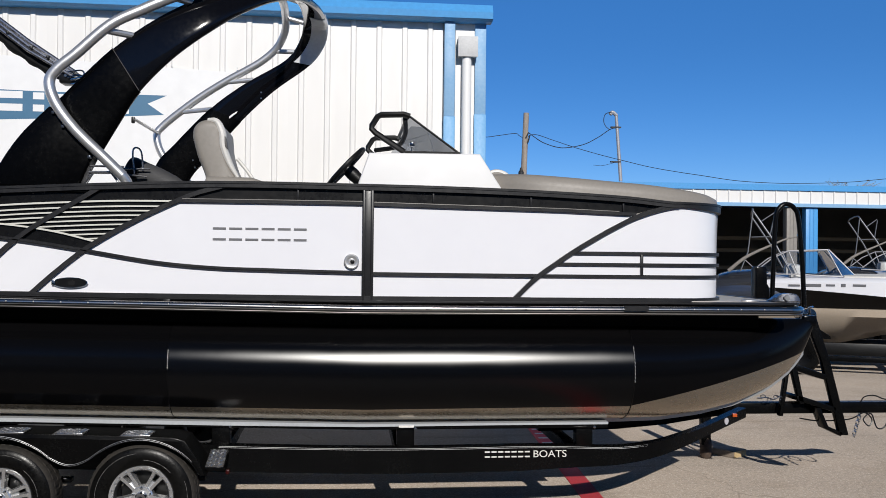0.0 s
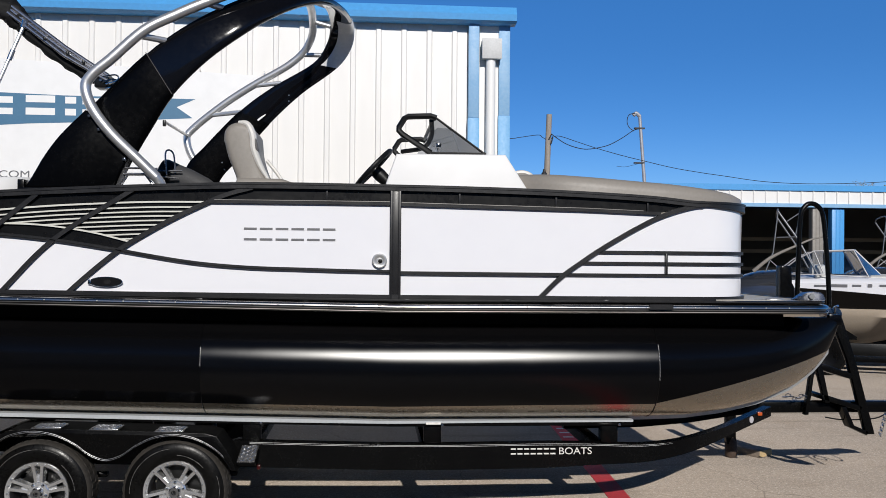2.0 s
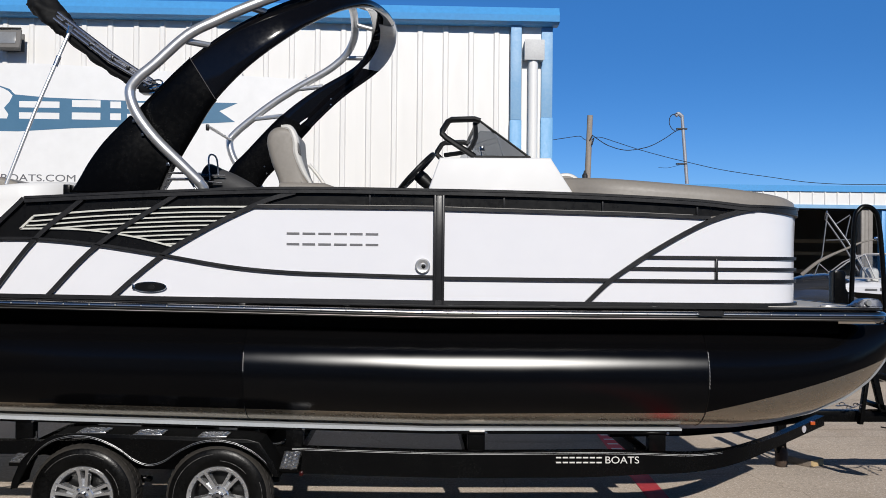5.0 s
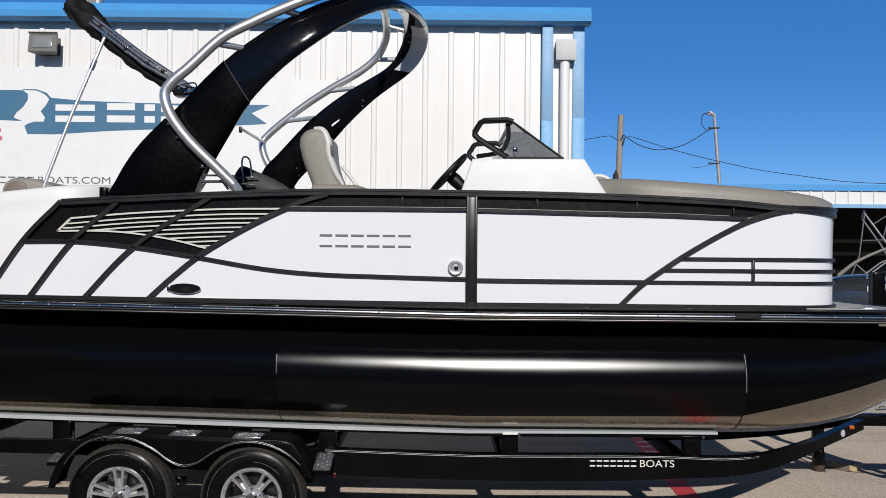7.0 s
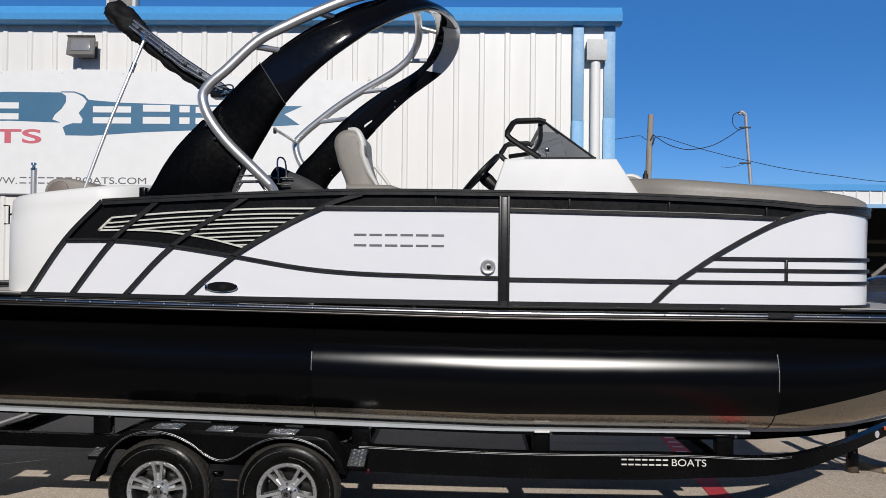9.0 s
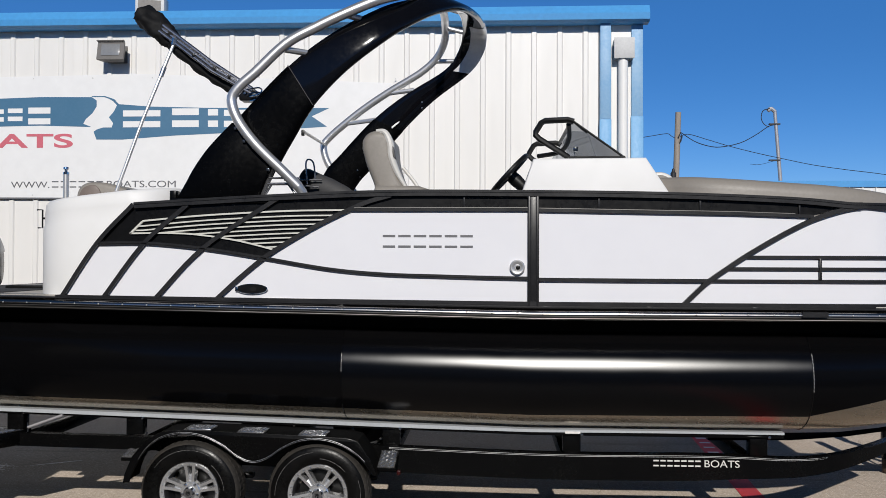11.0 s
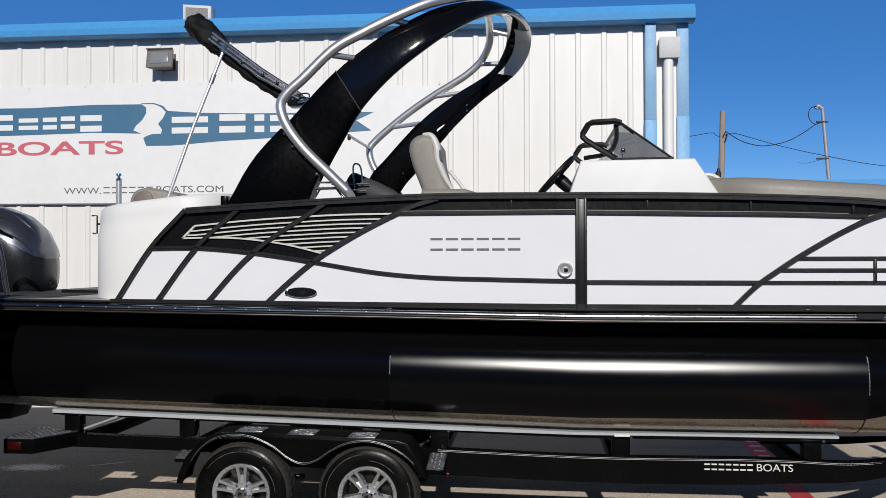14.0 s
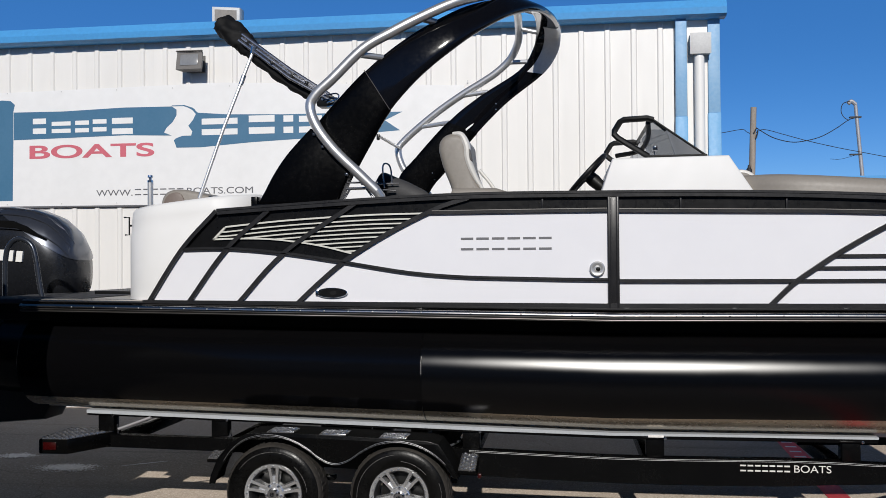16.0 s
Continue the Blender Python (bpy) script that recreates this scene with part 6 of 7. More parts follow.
bmesh.ops.bisect_plane(bm, geom=bm.verts[:] + bm.edges[:] + bm.faces[:], plane_co=(-4.31, 0, 1.955), plane_no=(0.54, 0, 0.84), clear_inner=True)
bmesh.ops.holes_fill(bm, edges=[e for e in bm.edges if len(e.link_faces) == 1])
part("top_cap", bm, M_CAP, eng, "blue-grey metallic top cap", angle=60)
low_cowl = [(-4.98, 1.44, 1.66, 0.18), (-4.9, 1.40, 1.70, 0.25), (-4.5, 1.38, 1.72, 0.27), (-4.1, 1.42, 1.74, 0.26), (-3.99, 1.48, 1.75, 0.21), (-3.965, 1.55, 1.74, 0.14)]
part("lower_cowl", cowl(0.66, low_cowl), M_COWLD, eng, "charcoal lower cowl", angle=60)
for ang in (208, 232, 250):
    bm = B()
    line = []
    for x, zlo, zhi, w in up_cowl[2:9]:
        a = radians(ang - 90 - 90)
        zc, h = (zlo + zhi) / 2, (zhi - zlo) / 2
        c, q = math.cos(radians(ang)), abs(math.sin(radians(ang)))
        line.append((x + ESH, BEAM / 2 + (w * 1.03 + 0.008) * math.copysign(abs(c) ** 0.8, c), zc + (h + 0.0135) * q ** 0.75))
    tube(bm, curve(line, 5), 0.0055, 6)
    part("style_crease", bm, M_CAP, eng)
bm = B()
prism(bm, [(-4.70 + ESH * 0.1, 2.098), (-4.49, 2.092), (-4.37, 2.048), (-4.206, 1.948), (-4.325, 1.990), (-4.44, 2.036), (-4.70, 2.052)], BEAM / 2 - 0.286, BEAM / 2 - 0.20)
part("air_intake", bm, M_UNDER, eng)
for k in range(4):
    part("print_bar", prism(B(), [(-4.66 + 0.075 * k, 1.795 - 0.006 * k), (-4.61 + 0.075 * k, 1.792 - 0.006 * k), (-4.60 + 0.075 * k, 1.875 - 0.006 * k), (-4.65 + 0.075 * k, 1.877 - 0.006 * k)], BEAM / 2 - 0.300, BEAM / 2 - 0.27), M_PVC, eng)
bm = B()
box(bm, -4.6, -4.15, BEAM / 2 - 0.12, BEAM / 2 + 0.12, 0.75, 1.5, 0.03)
part("midsection", bm, M_COWLD, eng)
bm = B()
box(bm, -4.25, -3.72, BEAM / 2 - 0.3, BEAM / 2 + 0.3, 1.0, 1.42, 0.02)
part("transom_bracket", bm, M_FRAME, eng)
bm = B()
tube(bm, curve([(-4.62, BEAM / 2, 1.10), (-4.55, BEAM / 2, 1.06), (-3.5, BEAM / 2, 1.05), (-2.6, BEAM / 2, 1.05)], 4), [0.26] * 2 + [0.33] * 11, 28)
part("engine_pod", bm, M_TUBEBLACK, boat, "black centre float that carries the motor")
bm = B()
prism(bm, [(-5.3, 0.62), (-4.9, 0.50), (-4.3, 0.55), (-4.05, 1.0), (-4.05, 1.45), (-4.95, 1.45)], BEAM / 2 - 0.15, BEAM / 2 + 0.15, bevel=0.03)
part("gearcase", bm, M_COWLD, eng)

# bow cleat
cl = thing("bow_corner_casting", "polished steel corner casting on the bow deck", "fitting", (2.63, 0.1, 1.47))
bm = B()
skin(bm, [[(x, y, z) for y, z in ((0.0, 1.475), (0.02, 1.475 + h), (0.11, 1.475 + h), (0.15, 1.475))] for x, h in ((2.56, 0.004), (2.59, 0.03), (2.615, 0.050), (2.68, 0.056), (2.725, 0.05), (2.74, 0.02))])
bmesh.ops.bevel(bm, geom=bm.edges[:], offset=0.008, segments=2, affect="EDGES")
part("casting", bm, M_BOW, cl)
bm = B()
lathe(bm, [(0.0, -0.012), (0.016, -0.010), (0.020, 0.0), (0.0, 0.0)], (2.64, 0.0, 1.502), "y", 18)
part("lamp_lens", bm, M_LAMPGLASS, cl)
dc = thing("deck_cleat", "low polished steel pop-up cleat on the bow deck", "fitting", (2.42, 0.05, 1.475))
bm = B()
bmesh.ops.create_uvsphere(bm, u_segments=20, v_segments=10, radius=1.0)
bm.transform(Matrix.Translation((2.42, 0.05, 1.480)) @ Matrix.Diagonal((0.06, 0.028, 0.015, 1)))
part("body", bm, M_BRUSHED, dc)
hoop = thing("boarding_hoop", "tall black tube handrail at the bow ladder", "rail", (3.0, 1.2, 1.47))
bm = B()
tube(bm, curve([(3.15, 1.25, 1.40), (3.16, 1.25, 1.70), (3.175, 1.25, 2.06), (3.21, 1.25, 2.15), (3.26, 1.25, 2.175), (3.32, 1.25, 2.15), (3.36, 1.25, 2.06), (3.395, 1.25, 1.70), (3.41, 1.25, 1.38)], 6), 0.0185, 12)
part("tube", bm, M_FRAME, hoop)
sad = thing("bow_fender_pad", "black upright pad on the winch stand", "pad", (3.02, 1.25, 1.3))
bm = B()
prism(bm, [(3.0, 1.35), (3.0, 1.675), (3.01, 1.69), (3.075, 1.69), (3.085, 1.675), (3.09, 1.56), (3.11, 1.525), (3.115, 1.35)], 1.20, 1.30, bevel=0.01)
part("pad", bm, M_FRAME, sad)

# ---- trailer ----
trl = thing("boat_trailer", "black steel tandem axle boat trailer under the pontoon boat", "trailer", (0, BEAM / 2, 0))


def rail_path(y, sgn):
    """Side rail: straight aft, then swept in and up to the tongue."""
    pts = [(-3.45, 0.0, lift(-3.45, 0.455)), (-2.4, 0, lift(-2.4, 0.455)), (-1.2, 0, lift(-1.2, 0.455)), (0.0, 0, 0.455), (0.8, 0, 0.456), (1.3, 0.01, 0.462), (1.65, 0.05, 0.456), (1.95, 0.16, 0.470), (2.25, 0.34, 0.508), (2.55, 0.56, 0.555), (2.84, 0.78, 0.60)]
    return curve([(a, y + sgn * b, c) for a, b, c in pts], 4)


for y, s in ((0.30, 1), (BEAM - 0.30, -1)):
    pts = rail_path(y, s)
    bm = B()
    rings = []
    for i, c in enumerate(pts):
        t = (pts[min(i + 1, len(pts) - 1)] - pts[max(i - 1, 0)])
        n = Vector((t.y, -t.x, 0)).normalized() * 0.032
        h = 0.083 - 0.048 * min(1.0, max(0, (c.x - 1.0) / 1.4))
        if c.x < -2.3:
            h, c = 0.042, c + Vector((0, 0, 0.014 + 0.012 * (c.x + 3.45)))
        rings.append([c + n + Vector((0, 0, -h)), c + n + Vector((0, 0, h)), c - n + Vector((0, 0, h)), c - n + Vector((0, 0, -h))])
    skin(bm, rings)
    bmesh.ops.bevel(bm, geom=[e for e in bm.edges if e.calc_face_angle(0) > 1.0], offset=0.006, segments=2, affect="EDGES")
    rl = part("side_rail", bm, M_FRAME, trl, "glossy black side rail with a silver pinstripe")
    if s > 0:
        for dz in (0.074, 0.066):
            bm = B()
            tube(bm, [c + Vector((0, -0.0335, dz - 0.046 * min(1.0, max(0, (c.x - 1.0) / 1.4)))) for c in pts if -0.95 < c.x < 2.5], 0.0012, 5)
            part("pinstripe", bm, M_GREYBOX, rl)
        for k in range(7):
            for z0 in (0.464, 0.495):
                part("name_bar", box(B(), 0.770 + k * 0.043, 0.803 + k * 0.043, 0.2655, 0.2685, z0, z0 + 0.009), M_ROADWHITE, rl)
        letters("lettering", "BOATS", 0.044, (1.085, 0.267, 0.463), M_ROADWHITE, rl, width=0.215, label="white lettering BOATS")
        bm = B()
        disc(bm, (2.63, 0.570), 0.025, 0.875, 0.884, 20)
        bm.transform(Matrix.Translation((2.63, 0.88, 0)) @ pose(0, 0, 0, 0, 0, 36) @ Matrix.Translation((-2.63, -0.88, 0)))
        part("round_sticker", bm, M_LABEL, rl)
        bm = B()
        box(bm, 2.70, 2.735, 0.925, 0.965, 0.59, 0.615, 0.004)
        part("amber_marker", bm, M_AMBER, rl)
# bunks: carpeted boards that carry the tubes
for y in (0.30, 0.55, BEAM - 0.55, BEAM - 0.30):
    bm = B()
    xs = (-3.47, -2.6, -1.7, -0.8, 0.0, 0.8, 1.57)
    skin(bm, [[(x, y + a, lift(x, b)) for a, b in ((-0.045, 0.662 + 0.010 * min(1.0, max(0.0, x + 0.6))), (-0.045, 0.686), (0.045, 0.690), (0.045, 0.662 + 0.010 * min(1.0, max(0.0, x + 0.6))))] for x in xs])
    bmesh.ops.bevel(bm, geom=[e for e in bm.edges if e.calc_face_angle(0) > 1.0], offset=0.006, segments=2, affect="EDGES")
    bk = part("bunk", bm, M_CARPET, trl, "pale grey bunk board under the tube")
    if y == 0.30:
        bm = B()
        skin(bm, [[(x, y + a, lift(x, b)) for a, b in ((-0.035, 0.648), (-0.035, 0.661 + 0.010 * min(1.0, max(0.0, x + 0.6))), (0.035, 0.661 + 0.010 * min(1.0, max(0.0, x + 0.6))), (0.035, 0.648))] for x in xs])
        part("bunk_base", bm, M_FRAME, bk)
for bx in (-3.345, -2.55, -0.88, 0.265, 1.42):
    for y in (0.30, BEAM - 0.30):
        bm = B()
        z0, z1 = lift(bx, 0.535), lift(bx, 0.668)
        box(bm, bx - 0.055, bx + 0.055, y - 0.02, y + 0.06, z0, z1, 0.005)
        box(bm, bx - 0.075, bx + 0.075, y - 0.036, y - 0.02, z1 - 0.02, z1 - 0.008, 0.002)
        br = part("bunk_bracket", bm, M_FRAME, trl)
        bm = B()
        lathe(bm, [(0, -0.012), (0.009, -0.010), (0.010, 0.0), (0, 0)], (bx + 0.06, y - 0.036, z1 - 0.014), "y", 10)
        part("bolt", bm, M_STEEL, br)
        if bx == 0.265 and y < 1:
            part("cap_plate", box(B(), bx - 0.045, bx + 0.05, y - 0.052, y - 0.037, z1 - 0.006, z1 + 0.008, 0.002), M_SMEAR, br, "small pale cap plate")
for cx in (-3.3, -2.5, -0.9, 0.25, 1.4):
    bm = B()
    box(bm, cx - 0.04, cx + 0.04, 0.31, BEAM - 0.31, lift(cx, 0.42), lift(cx, 0.50), 0.006)
    part("crossmember", bm, M_FRAME, trl)
bm = B()
box(bm, 2.1, 4.16, BEAM / 2 - 0.045, BEAM / 2 + 0.045, 0.563, 0.648, 0.008)
part("tongue", bm, M_FRAME, trl, "black square tube tongue")
bm = B()
tube(bm, [(4.16, BEAM / 2, 0.61), (4.30, BEAM / 2, 0.63), (4.40, BEAM / 2, 0.61)], [0.045, 0.05, 0.035], 12)
part("coupler", bm, M_STEEL, trl)
# centre beam that carries the bunks' front ends to the tongue
bm = B()
skin(bm, [[(x, y - 0.035, z - 0.032), (x, y + 0.035, z - 0.032), (x, y + 0.035, z + 0.032), (x, y - 0.035, z + 0.032)] for x, y, z in ((1.2, 0.70, 0.585), (1.75, 0.72, 0.590), (2.15, 0.85, 0.595), (2.5, 1.05, 0.600), (2.8, 1.2, 0.603))])
part("bow_beam", bm, M_FRAME, trl)
# jack stand and timber block on the ground
jk = thing("jack_stand", "black jack stand with a rusty round foot", "jack", (2.9, 2.5, 0))
bm = B()
box(bm, 2.985, 3.065, 2.2, 2.28, 0.12, 0.66, 0.006)
part("leg", bm, M_FRAME, jk)
bm = B()
lathe(bm, [(0.0, 0.0), (0.045, 0.0), (0.052, 0.02), (0.052, 0.13), (0.04, 0.18), (0.0, 0.18)], (3.035, 2.24, 0), "z", 20)
part("foot", bm, M_RUST, jk)
blk = thing("timber_block", "short weathered timber block beside the jack stand", "block", (3.2, 2.6, 0))
bm = B()
box(bm, -0.16, 0.16, -0.095, 0.095, 0.0, 0.062, 0.005)
bm.transform(pose(3.26, 2.37, 0.0, 0, 0, -57))
part("block", bm, M_WOOD, blk)
bm = B()
box(bm, 0.160, 0.1635, -0.090, 0.090, 0.004, 0.058)
bm.transform(pose(3.26, 2.37, 0.0, 0, 0, -57))
part("cut_end", bm, M_WOODEND, blk)
# winch stand
YC = BEAM / 2
ws = part("winch_stand", prism(B(), [(3.385, 1.33), (3.435, 1.33), (3.552, 0.983), (3.708, 0.41), (3.640, 0.41), (3.490, 0.972), (3.375, 1.26)], YC - 0.13, YC - 0.08, bevel=0.004), M_FRAME, trl, "black steel winch stand")
part("stand_leg", prism(B(), [(3.21, 0.93), (3.235, 0.93), (3.183, 0.56), (3.155, 0.56)], YC - 0.13, YC - 0.08, bevel=0.003), M_FRAME, ws)
part("stand_leg", prism(B(), [(3.24, 0.95), (3.29, 0.93), (3.352, 0.65), (3.315, 0.65)], YC - 0.13, YC - 0.08, bevel=0.003), M_FRAME, ws)
part("stand_step", prism(B(), [(3.283, 0.935), (3.30, 0.945), (3.53, 0.872), (3.52, 0.83), (3.29, 0.90)], YC - 0.13, YC + 0.13, bevel=0.004), M_FRAME, ws)
part("stand_step", prism(B(), [(3.29, 0.705), (3.31, 0.715), (3.61, 0.622), (3.60, 0.585), (3.30, 0.675)], YC - 0.13, YC + 0.13, bevel=0.004), M_FRAME, ws)
part("stand_foot", prism(B(), [(3.445, 0.62), (3.480, 0.62), (3.545, 0.478), (3.66, 0.43), (3.645, 0.402), (3.515, 0.462)], YC - 0.13, YC - 0.03, bevel=0.003), M_FRAME, ws)
bm = B()
lathe(bm, [(0.0, -0.07), (0.055, -0.07), (0.055, -0.06), (0.025, -0.055), (0.025, 0.055), (0.055, 0.06), (0.055, 0.07), (0.0, 0.07)], (3.42, YC, 1.32), "y", 20)
tube(bm, [(3.42, YC - 0.07, 1.32), (3.40, YC - 0.1, 1.38), (3.40, YC - 0.15, 1.39)], 0.008, 8)
part("winch", bm, M_STEEL, ws)
bm = B()
for k in range(8):
    a = Vector((3.0 + 0.026 * k, YC - 0.12, 0.695 + 0.014 * math.sin(k * 1.4)))
    m = pose(*a, 90 * (k % 2), 0, 0)
    tube(bm, [m @ Vector((0.02 * math.cos(q), 0.011 * math.sin(q), 0)) for q in (2 * math.pi * j / 10 for j in range(10))], 0.0035, 5, loop=True)
part("safety_chain", bm, M_STEEL, trl)
bm = B()
tube(bm, curve([(3.35, YC - 0.06, 0.53), (3.5, YC - 0.06, 0.51), (3.75, YC - 0.06, 0.52), (3.87, YC - 0.06, 0.57), (3.93, YC - 0.07, 0.52), (3.90, YC - 0.08, 0.47), (3.86, YC - 0.07, 0.52), (3.93, YC - 0.06, 0.56), (3.98, YC - 0.06, 0.45), (4.05, YC - 0.06, 0.47), (4.08, YC - 0.06, 0.60)], 5), 0.0055, 6)
tube(bm, curve([(3.86, YC - 0.03, 0.645), (3.88, YC - 0.05, 0.69), (3.96, YC - 0.05, 0.70), (4.05, YC - 0.05, 0.67), (4.2, YC - 0.03, 0.66)], 5), 0.005, 6)
part("brake_cable", bm, M_BLACKPL, trl)
bm = B()
for k in range(9):
    m = pose(3.83 - 0.006 * k, YC - 0.07, 0.555 - 0.020 * k, 90 * (k % 2), 60, 0)
    tube(bm, [m @ Vector((0.018 * math.cos(q), 0.010 * math.sin(q), 0)) for q in (2 * math.pi * j / 10 for j in range(10))], 0.003, 5, loop=True)
part("hanging_chain", bm, M_STEEL, trl)

# wheels
HX, HZ = (-2.105, -1.303), 0.306


def wheel(x, y, turn, flip=1):
    bm = B()
    P = [(0.178, 0.085), (0.186, 0.098), (0.200, 0.106), (0.235, 0.112), (0.268, 0.108), (0.293, 0.098), (0.305, 0.086), (0.311, 0.066), (0.312, 0.03), (0.312, -0.03), (0.311, -0.066), (0.305, -0.086), (0.293, -0.098), (0.235, -0.112), (0.186, -0.098), (0.178, -0.085), (0.178, 0.085)]
    lathe(bm, [(r, -flip * h) for r, h in P], (x, y, HZ), "y", 56)
    for f in bm.faces:
        c = f.calc_center_median()
        f.material_index = 1 if math.hypot(c.x - x, c.z - HZ) > 0.296 else 0
    w = part("wheel", bm, [M_RUBBER, M_TREAD], trl, "trailer wheel with black tyre and chrome five-spoke rim")
    bm = B()
    for k in range(44):
        for s in (-1, 1):
            a = 2 * math.pi * (k + 0.25 * s) / 44
            m = Matrix.Translation((x, y, HZ)) @ Matrix.Rotation(-a, 4, "Y")
            vs = box(B(), 0.300, 0.3145, s * 0.035 - 0.028, s * 0.035 + 0.028, -0.013, 0.013)
            vs.transform(m)
            tmp = bpy.data.meshes.new("t")
            vs.to_mesh(tmp)
            vs.free()
            bm.from_mesh(tmp)
            bpy.data.meshes.remove(tmp)
    part("tread", bm, M_TREAD, w)
    if flip > 0:
        for r0, b0, b1 in ((0.262, 150, 235), (0.268, 20, 75), (0.224, 95, 140)):
            bm = B()
            tube(bm, [(x + r0 * math.cos(radians(b0 + (b1 - b0) * k / 16 + turn)), y - 0.1095 - (0.0025 if r0 < 0.25 else 0.0), HZ + r0 * math.sin(radians(b0 + (b1 - b0) * k / 16 + turn))) for k in range(17)], 0.0016, 5)
            part("sidewall_scuff", bm, M_SCUFF, w)
    q = -flip
    bm = B()
    lathe(bm, [(0.176, q * 0.02), (0.184, q * 0.088), (0.188, q * 0.096), (0.184, q * 0.101), (0.166, q * 0.097), (0.160, q * 0.088)], (x, y, HZ), "y", 48)
    rim = part("rim", bm, M_RIM, w, "polished five-spoke rim", angle=40)
    bm = B()
    lathe(bm, [(0.160, q * 0.088), (0.152, q * 0.076), (0.149, q * 0.03), (0.152, -q * 0.06)], (x, y, HZ), "y", 48)
    # shade deep inside the barrel is painted as dark alloy
    part("barrel", bm, M_DARKRIM, rim)
    for k in range(5):
        m = Matrix.Translation((x, y, HZ)) @ Matrix.Rotation(radians(72 * k + turn), 4, "Y")
        bm = B()
        for s in (-1, 1):
            skin(bm, [[(r, q * d0, s * c + 0.5 * wd), (r, q * d1, s * c + 0.34 * wd), (r, q * d1, s * c - 0.34 * wd), (r, q * d0, s * c - 0.5 * wd)] for r, c, wd, d0, d1 in ((0.036, 0.014, 0.026, 0.03, 0.070), (0.075, 0.0165, 0.025, 0.03, 0.076), (0.125, 0.0215, 0.026, 0.03, 0.083), (0.164, 0.027, 0.030, 0.04, 0.095))])
        web = B()
        skin(web, [[(r, q * 0.03, -c), (r, q * d, -c), (r, q * d, c), (r, q * 0.03, c)] for r, c, d in ((0.04, 0.012, 0.066), (0.075, 0.014, 0.064), (0.105, 0.018, 0.060))])
        web.transform(m)
        part("spoke_web", web, M_RIM, rim)
        bm.transform(m)
        part("spoke", bm, M_RIM, rim)
    bm = B()
    lathe(bm, [(0.028, q * 0.080), (0.056, q * 0.078), (0.064, q * 0.071), (0.066, q * 0.03)], (x, y, HZ), "y", 40)
    part("hub_face", bm, M_RIM, rim)
    for k in range(24):
        a = 2 * math.pi * k / 24
        part("rivet", lathe(B(), [(0, q * 0.105), (0.0040, q * 0.104), (0.0055, q * 0.095)], (x + 0.171 * math.cos(a), y, HZ + 0.171 * math.sin(a)), "y", 8), M_STEEL, rim)
    for k in range(5):
        a = 2 * math.pi * (k + 0.5) / 5 - radians(turn)
        bm = B()
        lathe(bm, [(0.0, q * 0.092), (0.006, q * 0.090), (0.0095, q * 0.084), (0.0095, q * 0.060)], (x + 0.048 * math.cos(a), y, HZ + 0.052 * math.sin(a)), "y", 6)
        part("lug_nut", bm, M_CHROME, rim)
    bm = B()
    lathe(bm, [(0.0, q * 0.107), (0.011, q * 0.107), (0.015, q * 0.118), (0.028, q * 0.118), (0.034, q * 0.108), (0.036, q * 0.06)], (x, y, HZ), "y", 24)
    cap = part("hub_cap", bm, M_STEEL, rim)
    part("grease_plug", lathe(B(), [(0.0, q * 0.1095), (0.008, q * 0.1092), (0.0095, q * 0.107)], (x, y, HZ), "y", 16), M_BLACKPL, cap)
    bm = B()
    lathe(bm, [(0.0, -q * 0.01), (0.135, -q * 0.012), (0.135, -q * 0.03), (0.0, -q * 0.03)], (x, y, HZ), "y", 30)
    # disc coloured black to darken the gaps between the spokes
    part("brake_disc", bm, M_BLACKPL, rim)


for i, x in enumerate(HX):
    wheel(x, 0.135, 36 * i - 90)
    wheel(x, BEAM - 0.135, 40 + 13 * i, -1)
    bm = B()
    tube(bm, [(x, 0.15, HZ), (x, BEAM - 0.15, HZ)], 0.03, 12)
    part("axle", bm, M_FRAME, trl)
    bm = B()
    box(bm, x - 0.33, x + 0.33, 0.30, 0.36, HZ + 0.03, HZ + 0.06, 0.006)
    part("leaf_spring", bm, M_FRAME, trl)

# tandem fenders
EDGE = [(-2.465, 0.372), (-2.452, 0.41), (-2.43, 0.46), (-2.36, 0.57), (-2.26, 0.645), (-2.13, 0.672), (-2.00, 0.655), (-1.88, 0.60), (-1.79, 0.535), (-1.70, 0.503), (-1.61, 0.525), (-1.52, 0.585), (-1.42, 0.632), (-1.31, 0.648), (-1.20, 0.632), (-1.10, 0.588), (-1.02, 0.525), (-0.955, 0.44)]
EC = [tuple(p) for p in curve(EDGE, 5)]
TOPF = [(-0.93, 0.44), (-0.98, 0.545), (-1.05, 0.645), (-1.12, 0.664), (-1.6, 0.683), (-2.10, 0.699), (-2.26, 0.688), (-2.36, 0.635), (-2.45, 0.53), (-2.495, 0.42), (-2.505, 0.372)]
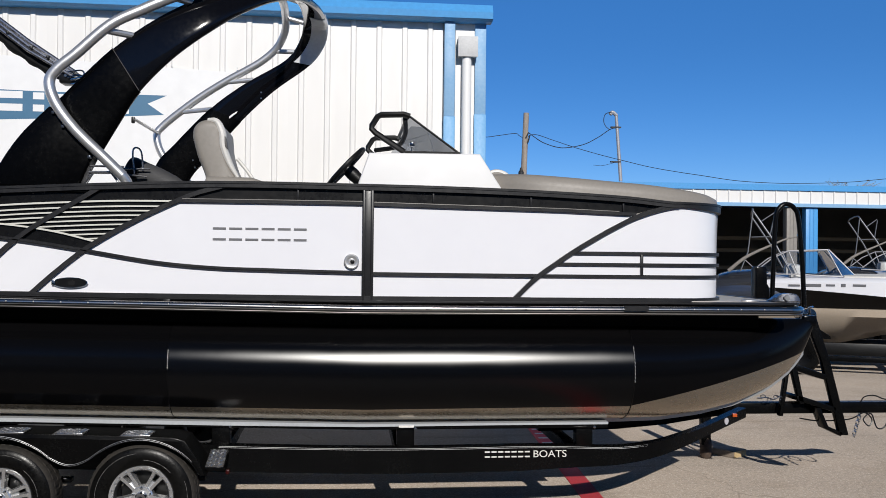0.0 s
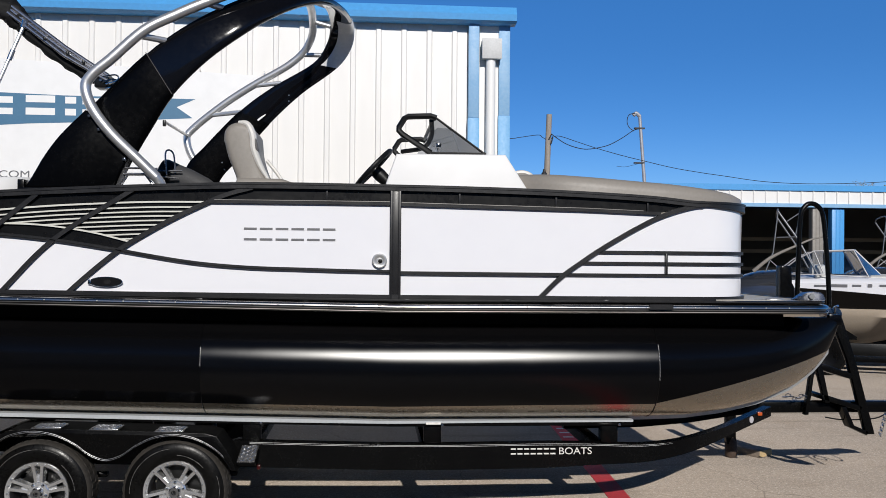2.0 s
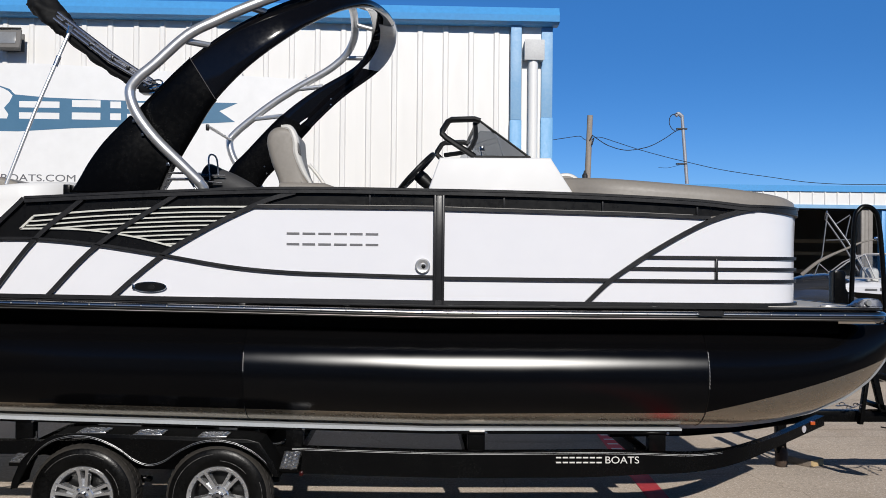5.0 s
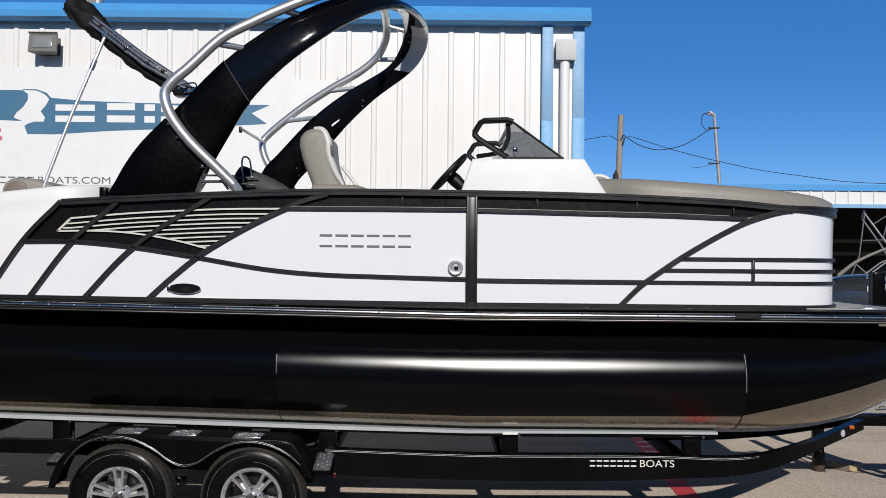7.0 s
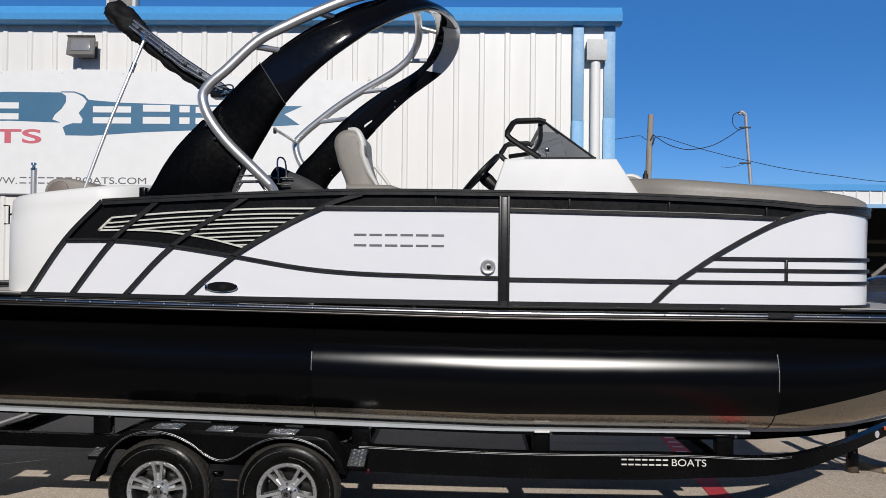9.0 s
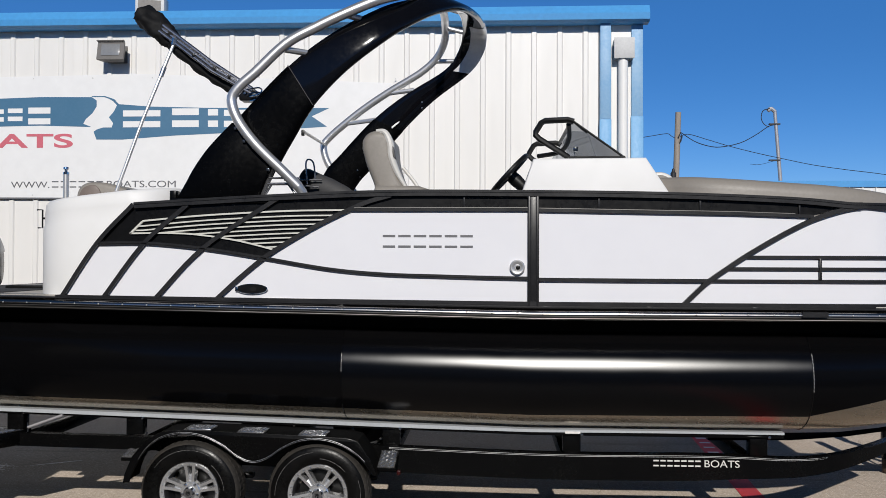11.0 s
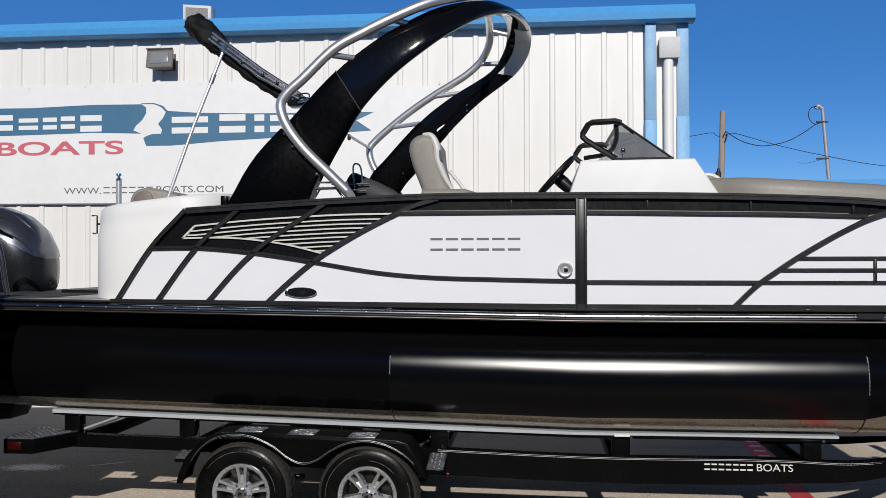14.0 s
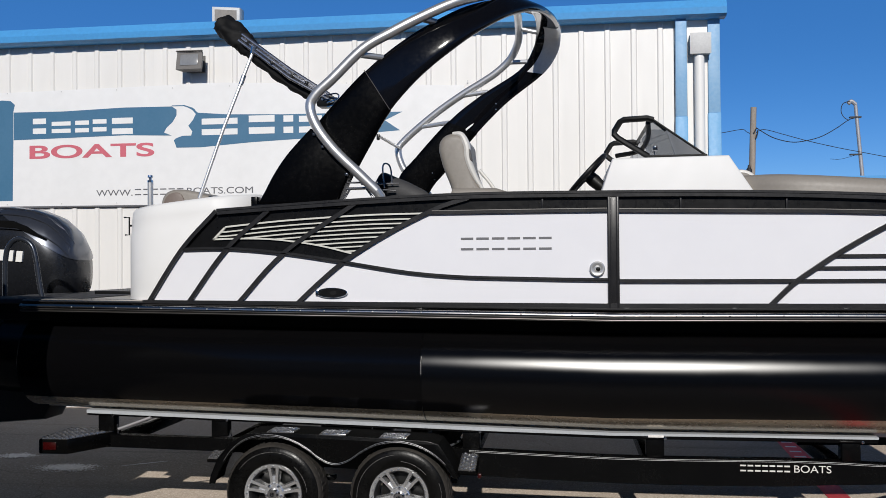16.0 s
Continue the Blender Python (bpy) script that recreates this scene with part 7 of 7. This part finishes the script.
for y0, y1, s in ((-0.012, 0.0, 1), (BEAM, BEAM + 0.012, -1)):
    bm = B()
    prism(bm, EC + TOPF, y0, y1, bevel=0.003)
    fd = part("fender", bm, M_FRAME, trl, "glossy black tandem fender")
    ya, yb = (0.0, 0.26) if s > 0 else (BEAM - 0.26, BEAM)
    bm = B()
    tp = TOPF
    rings = [[(x, ya, z), (x, yb, z), (x, yb, z - 0.008), (x, ya, z - 0.008)] for x, z in tp]
    skin(bm, rings)
    part("fender_top", bm, M_UNDER, fd)
    if s > 0:
        bm = B()
        tube(bm, [(x, -0.015, z + 0.014) for x, z in EC if z > 0.5], 0.0013, 6)
        tube(bm, [(x, -0.0145, z + 0.006) for x, z in EC if z > 0.5], 0.001, 6)
        part("trim_line", bm, M_TRIM, fd, "thin silver trim line")
        bm = B()
        tube(bm, [(x, -0.015, z + 0.003) for x, z in EC if z > 0.3], 0.003, 6)
        part("rolled_lip", bm, M_FRAME, fd)
        plates = [(-2.04, 0.701), (-1.71, 0.690), (-1.33, 0.677)]
        for px, pz in plates:
            bm = B()
            box(bm, px - 0.085, px + 0.085, -0.008, 0.135, pz - 0.004, pz + 0.004, 0.001)
            for ix in range(6):
                for iy in range(5):
                    m = pose(px - 0.062 + 0.0245 * ix, 0.008 + 0.027 * iy, pz + 0.004, 0, 0, 45 if (ix + iy) % 2 else -45)
                    v = bmesh.ops.create_cube(bm, size=1.0)["verts"]
                    bmesh.ops.transform(bm, verts=v, matrix=m @ Matrix.Diagonal((0.024, 0.008, 0.010, 1)))
            part("tread_plate", bm, M_PLATE, fd, "diamond plate pad")
        for px, pz in ((-0.880, 0.515), (-2.485, 0.525)):
            bm = B()
            rot = pose(px, 0.12, pz, 14, 0, 0)
            hw, hd, nx, ny = (0.052, 0.11, 4, 8) if px > -2 else (0.06, 0.055, 5, 4)
            box(bm, -hw, hw, -hd, hd, -0.004, 0.004, 0.001)
            for ix in range(nx):
                for iy in range(ny):
                    m = pose(-hw + 0.013 + 0.024 * ix, -hd + 0.015 + 0.027 * iy, 0.004, 0, 0, 45 if (ix + iy) % 2 else -45)
                    v = bmesh.ops.create_cube(bm, size=1.0)["verts"]
                    bmesh.ops.transform(bm, verts=v, matrix=m @ Matrix.Diagonal((0.024, 0.008, 0.010, 1)))
            bm.transform(rot)
            step = part("fender_step", bm, M_PLATE, fd, "diamond plate step")
            tray = box(B(), -hw - 0.004, hw + 0.004, -hd - 0.004, hd, -0.026, -0.0045, 0.003)
            tray.transform(rot)
            part("tray", tray, M_FRAME, step, "black steel tray")
        bm = B()
        box(bm, -0.812, -0.79, -0.005, 0.03, 0.445, 0.472, 0.004)
        part("marker_lamp", bm, M_REDLENS, fd)
# rear step box with lamp
PLAN = [(-3.655, 0.0), (-3.461, 0.0), (-3.30, 0.28), (-3.30, 0.40), (-3.66, 0.40)]
stp = part("rear_step", prism(B(), PLAN, 0.532, 0.626, "z", bevel=0.005), M_FRAME, trl, "black box step with a diamond plate top")
bm = B()
prism(bm, [(x + (0.006 if x < -3.5 else -0.006), min(max(y, 0.006), 0.394)) for x, y in PLAN], 0.626, 0.630, "z")
for ix in range(15):
    for iy in range(15):
        qx, qy = -3.64 + 0.024 * ix, 0.018 + 0.025 * iy
        if qx > np.interp(qy, [0, 0.3], [-3.475, -3.318]):
            continue
        v = bmesh.ops.create_cube(bm, size=1.0)["verts"]
        bmesh.ops.transform(bm, verts=v, matrix=pose(qx, qy, 0.6305, 0, 0, 45 if (ix + iy) % 2 else -45) @ Matrix.Diagonal((0.026, 0.008, 0.010, 1)))
part("step_plate", bm, M_PLATE, stp, "bright diamond plate")
part("tail_lamp", box(B(), -3.624, -3.535, -0.008, 0.002, 0.560, 0.608, 0.003), M_REDLENS, stp)
bm = B()
tube(bm, [(-3.19, 0.15, 0.672), (-2.965, 0.15, 0.752)], 0.009, 8)
part("diagonal_brace", bm, M_GALV, trl)
for bx, bz in ((-3.249, 0.653), (-2.466, 0.630)):
    bm = B()
    tube(bm, [(bx, 0.26, bz - 0.03), (bx, 0.26, bz + 0.03)], 0.0055, 8)
    lathe(bm, [(0.0, bz - 0.012), (0.011, bz - 0.012), (0.011, bz), (0.0, bz)], (bx, 0.26, 0), "z", 6)
    part("hanger_bolt", bm, M_STEEL, trl)
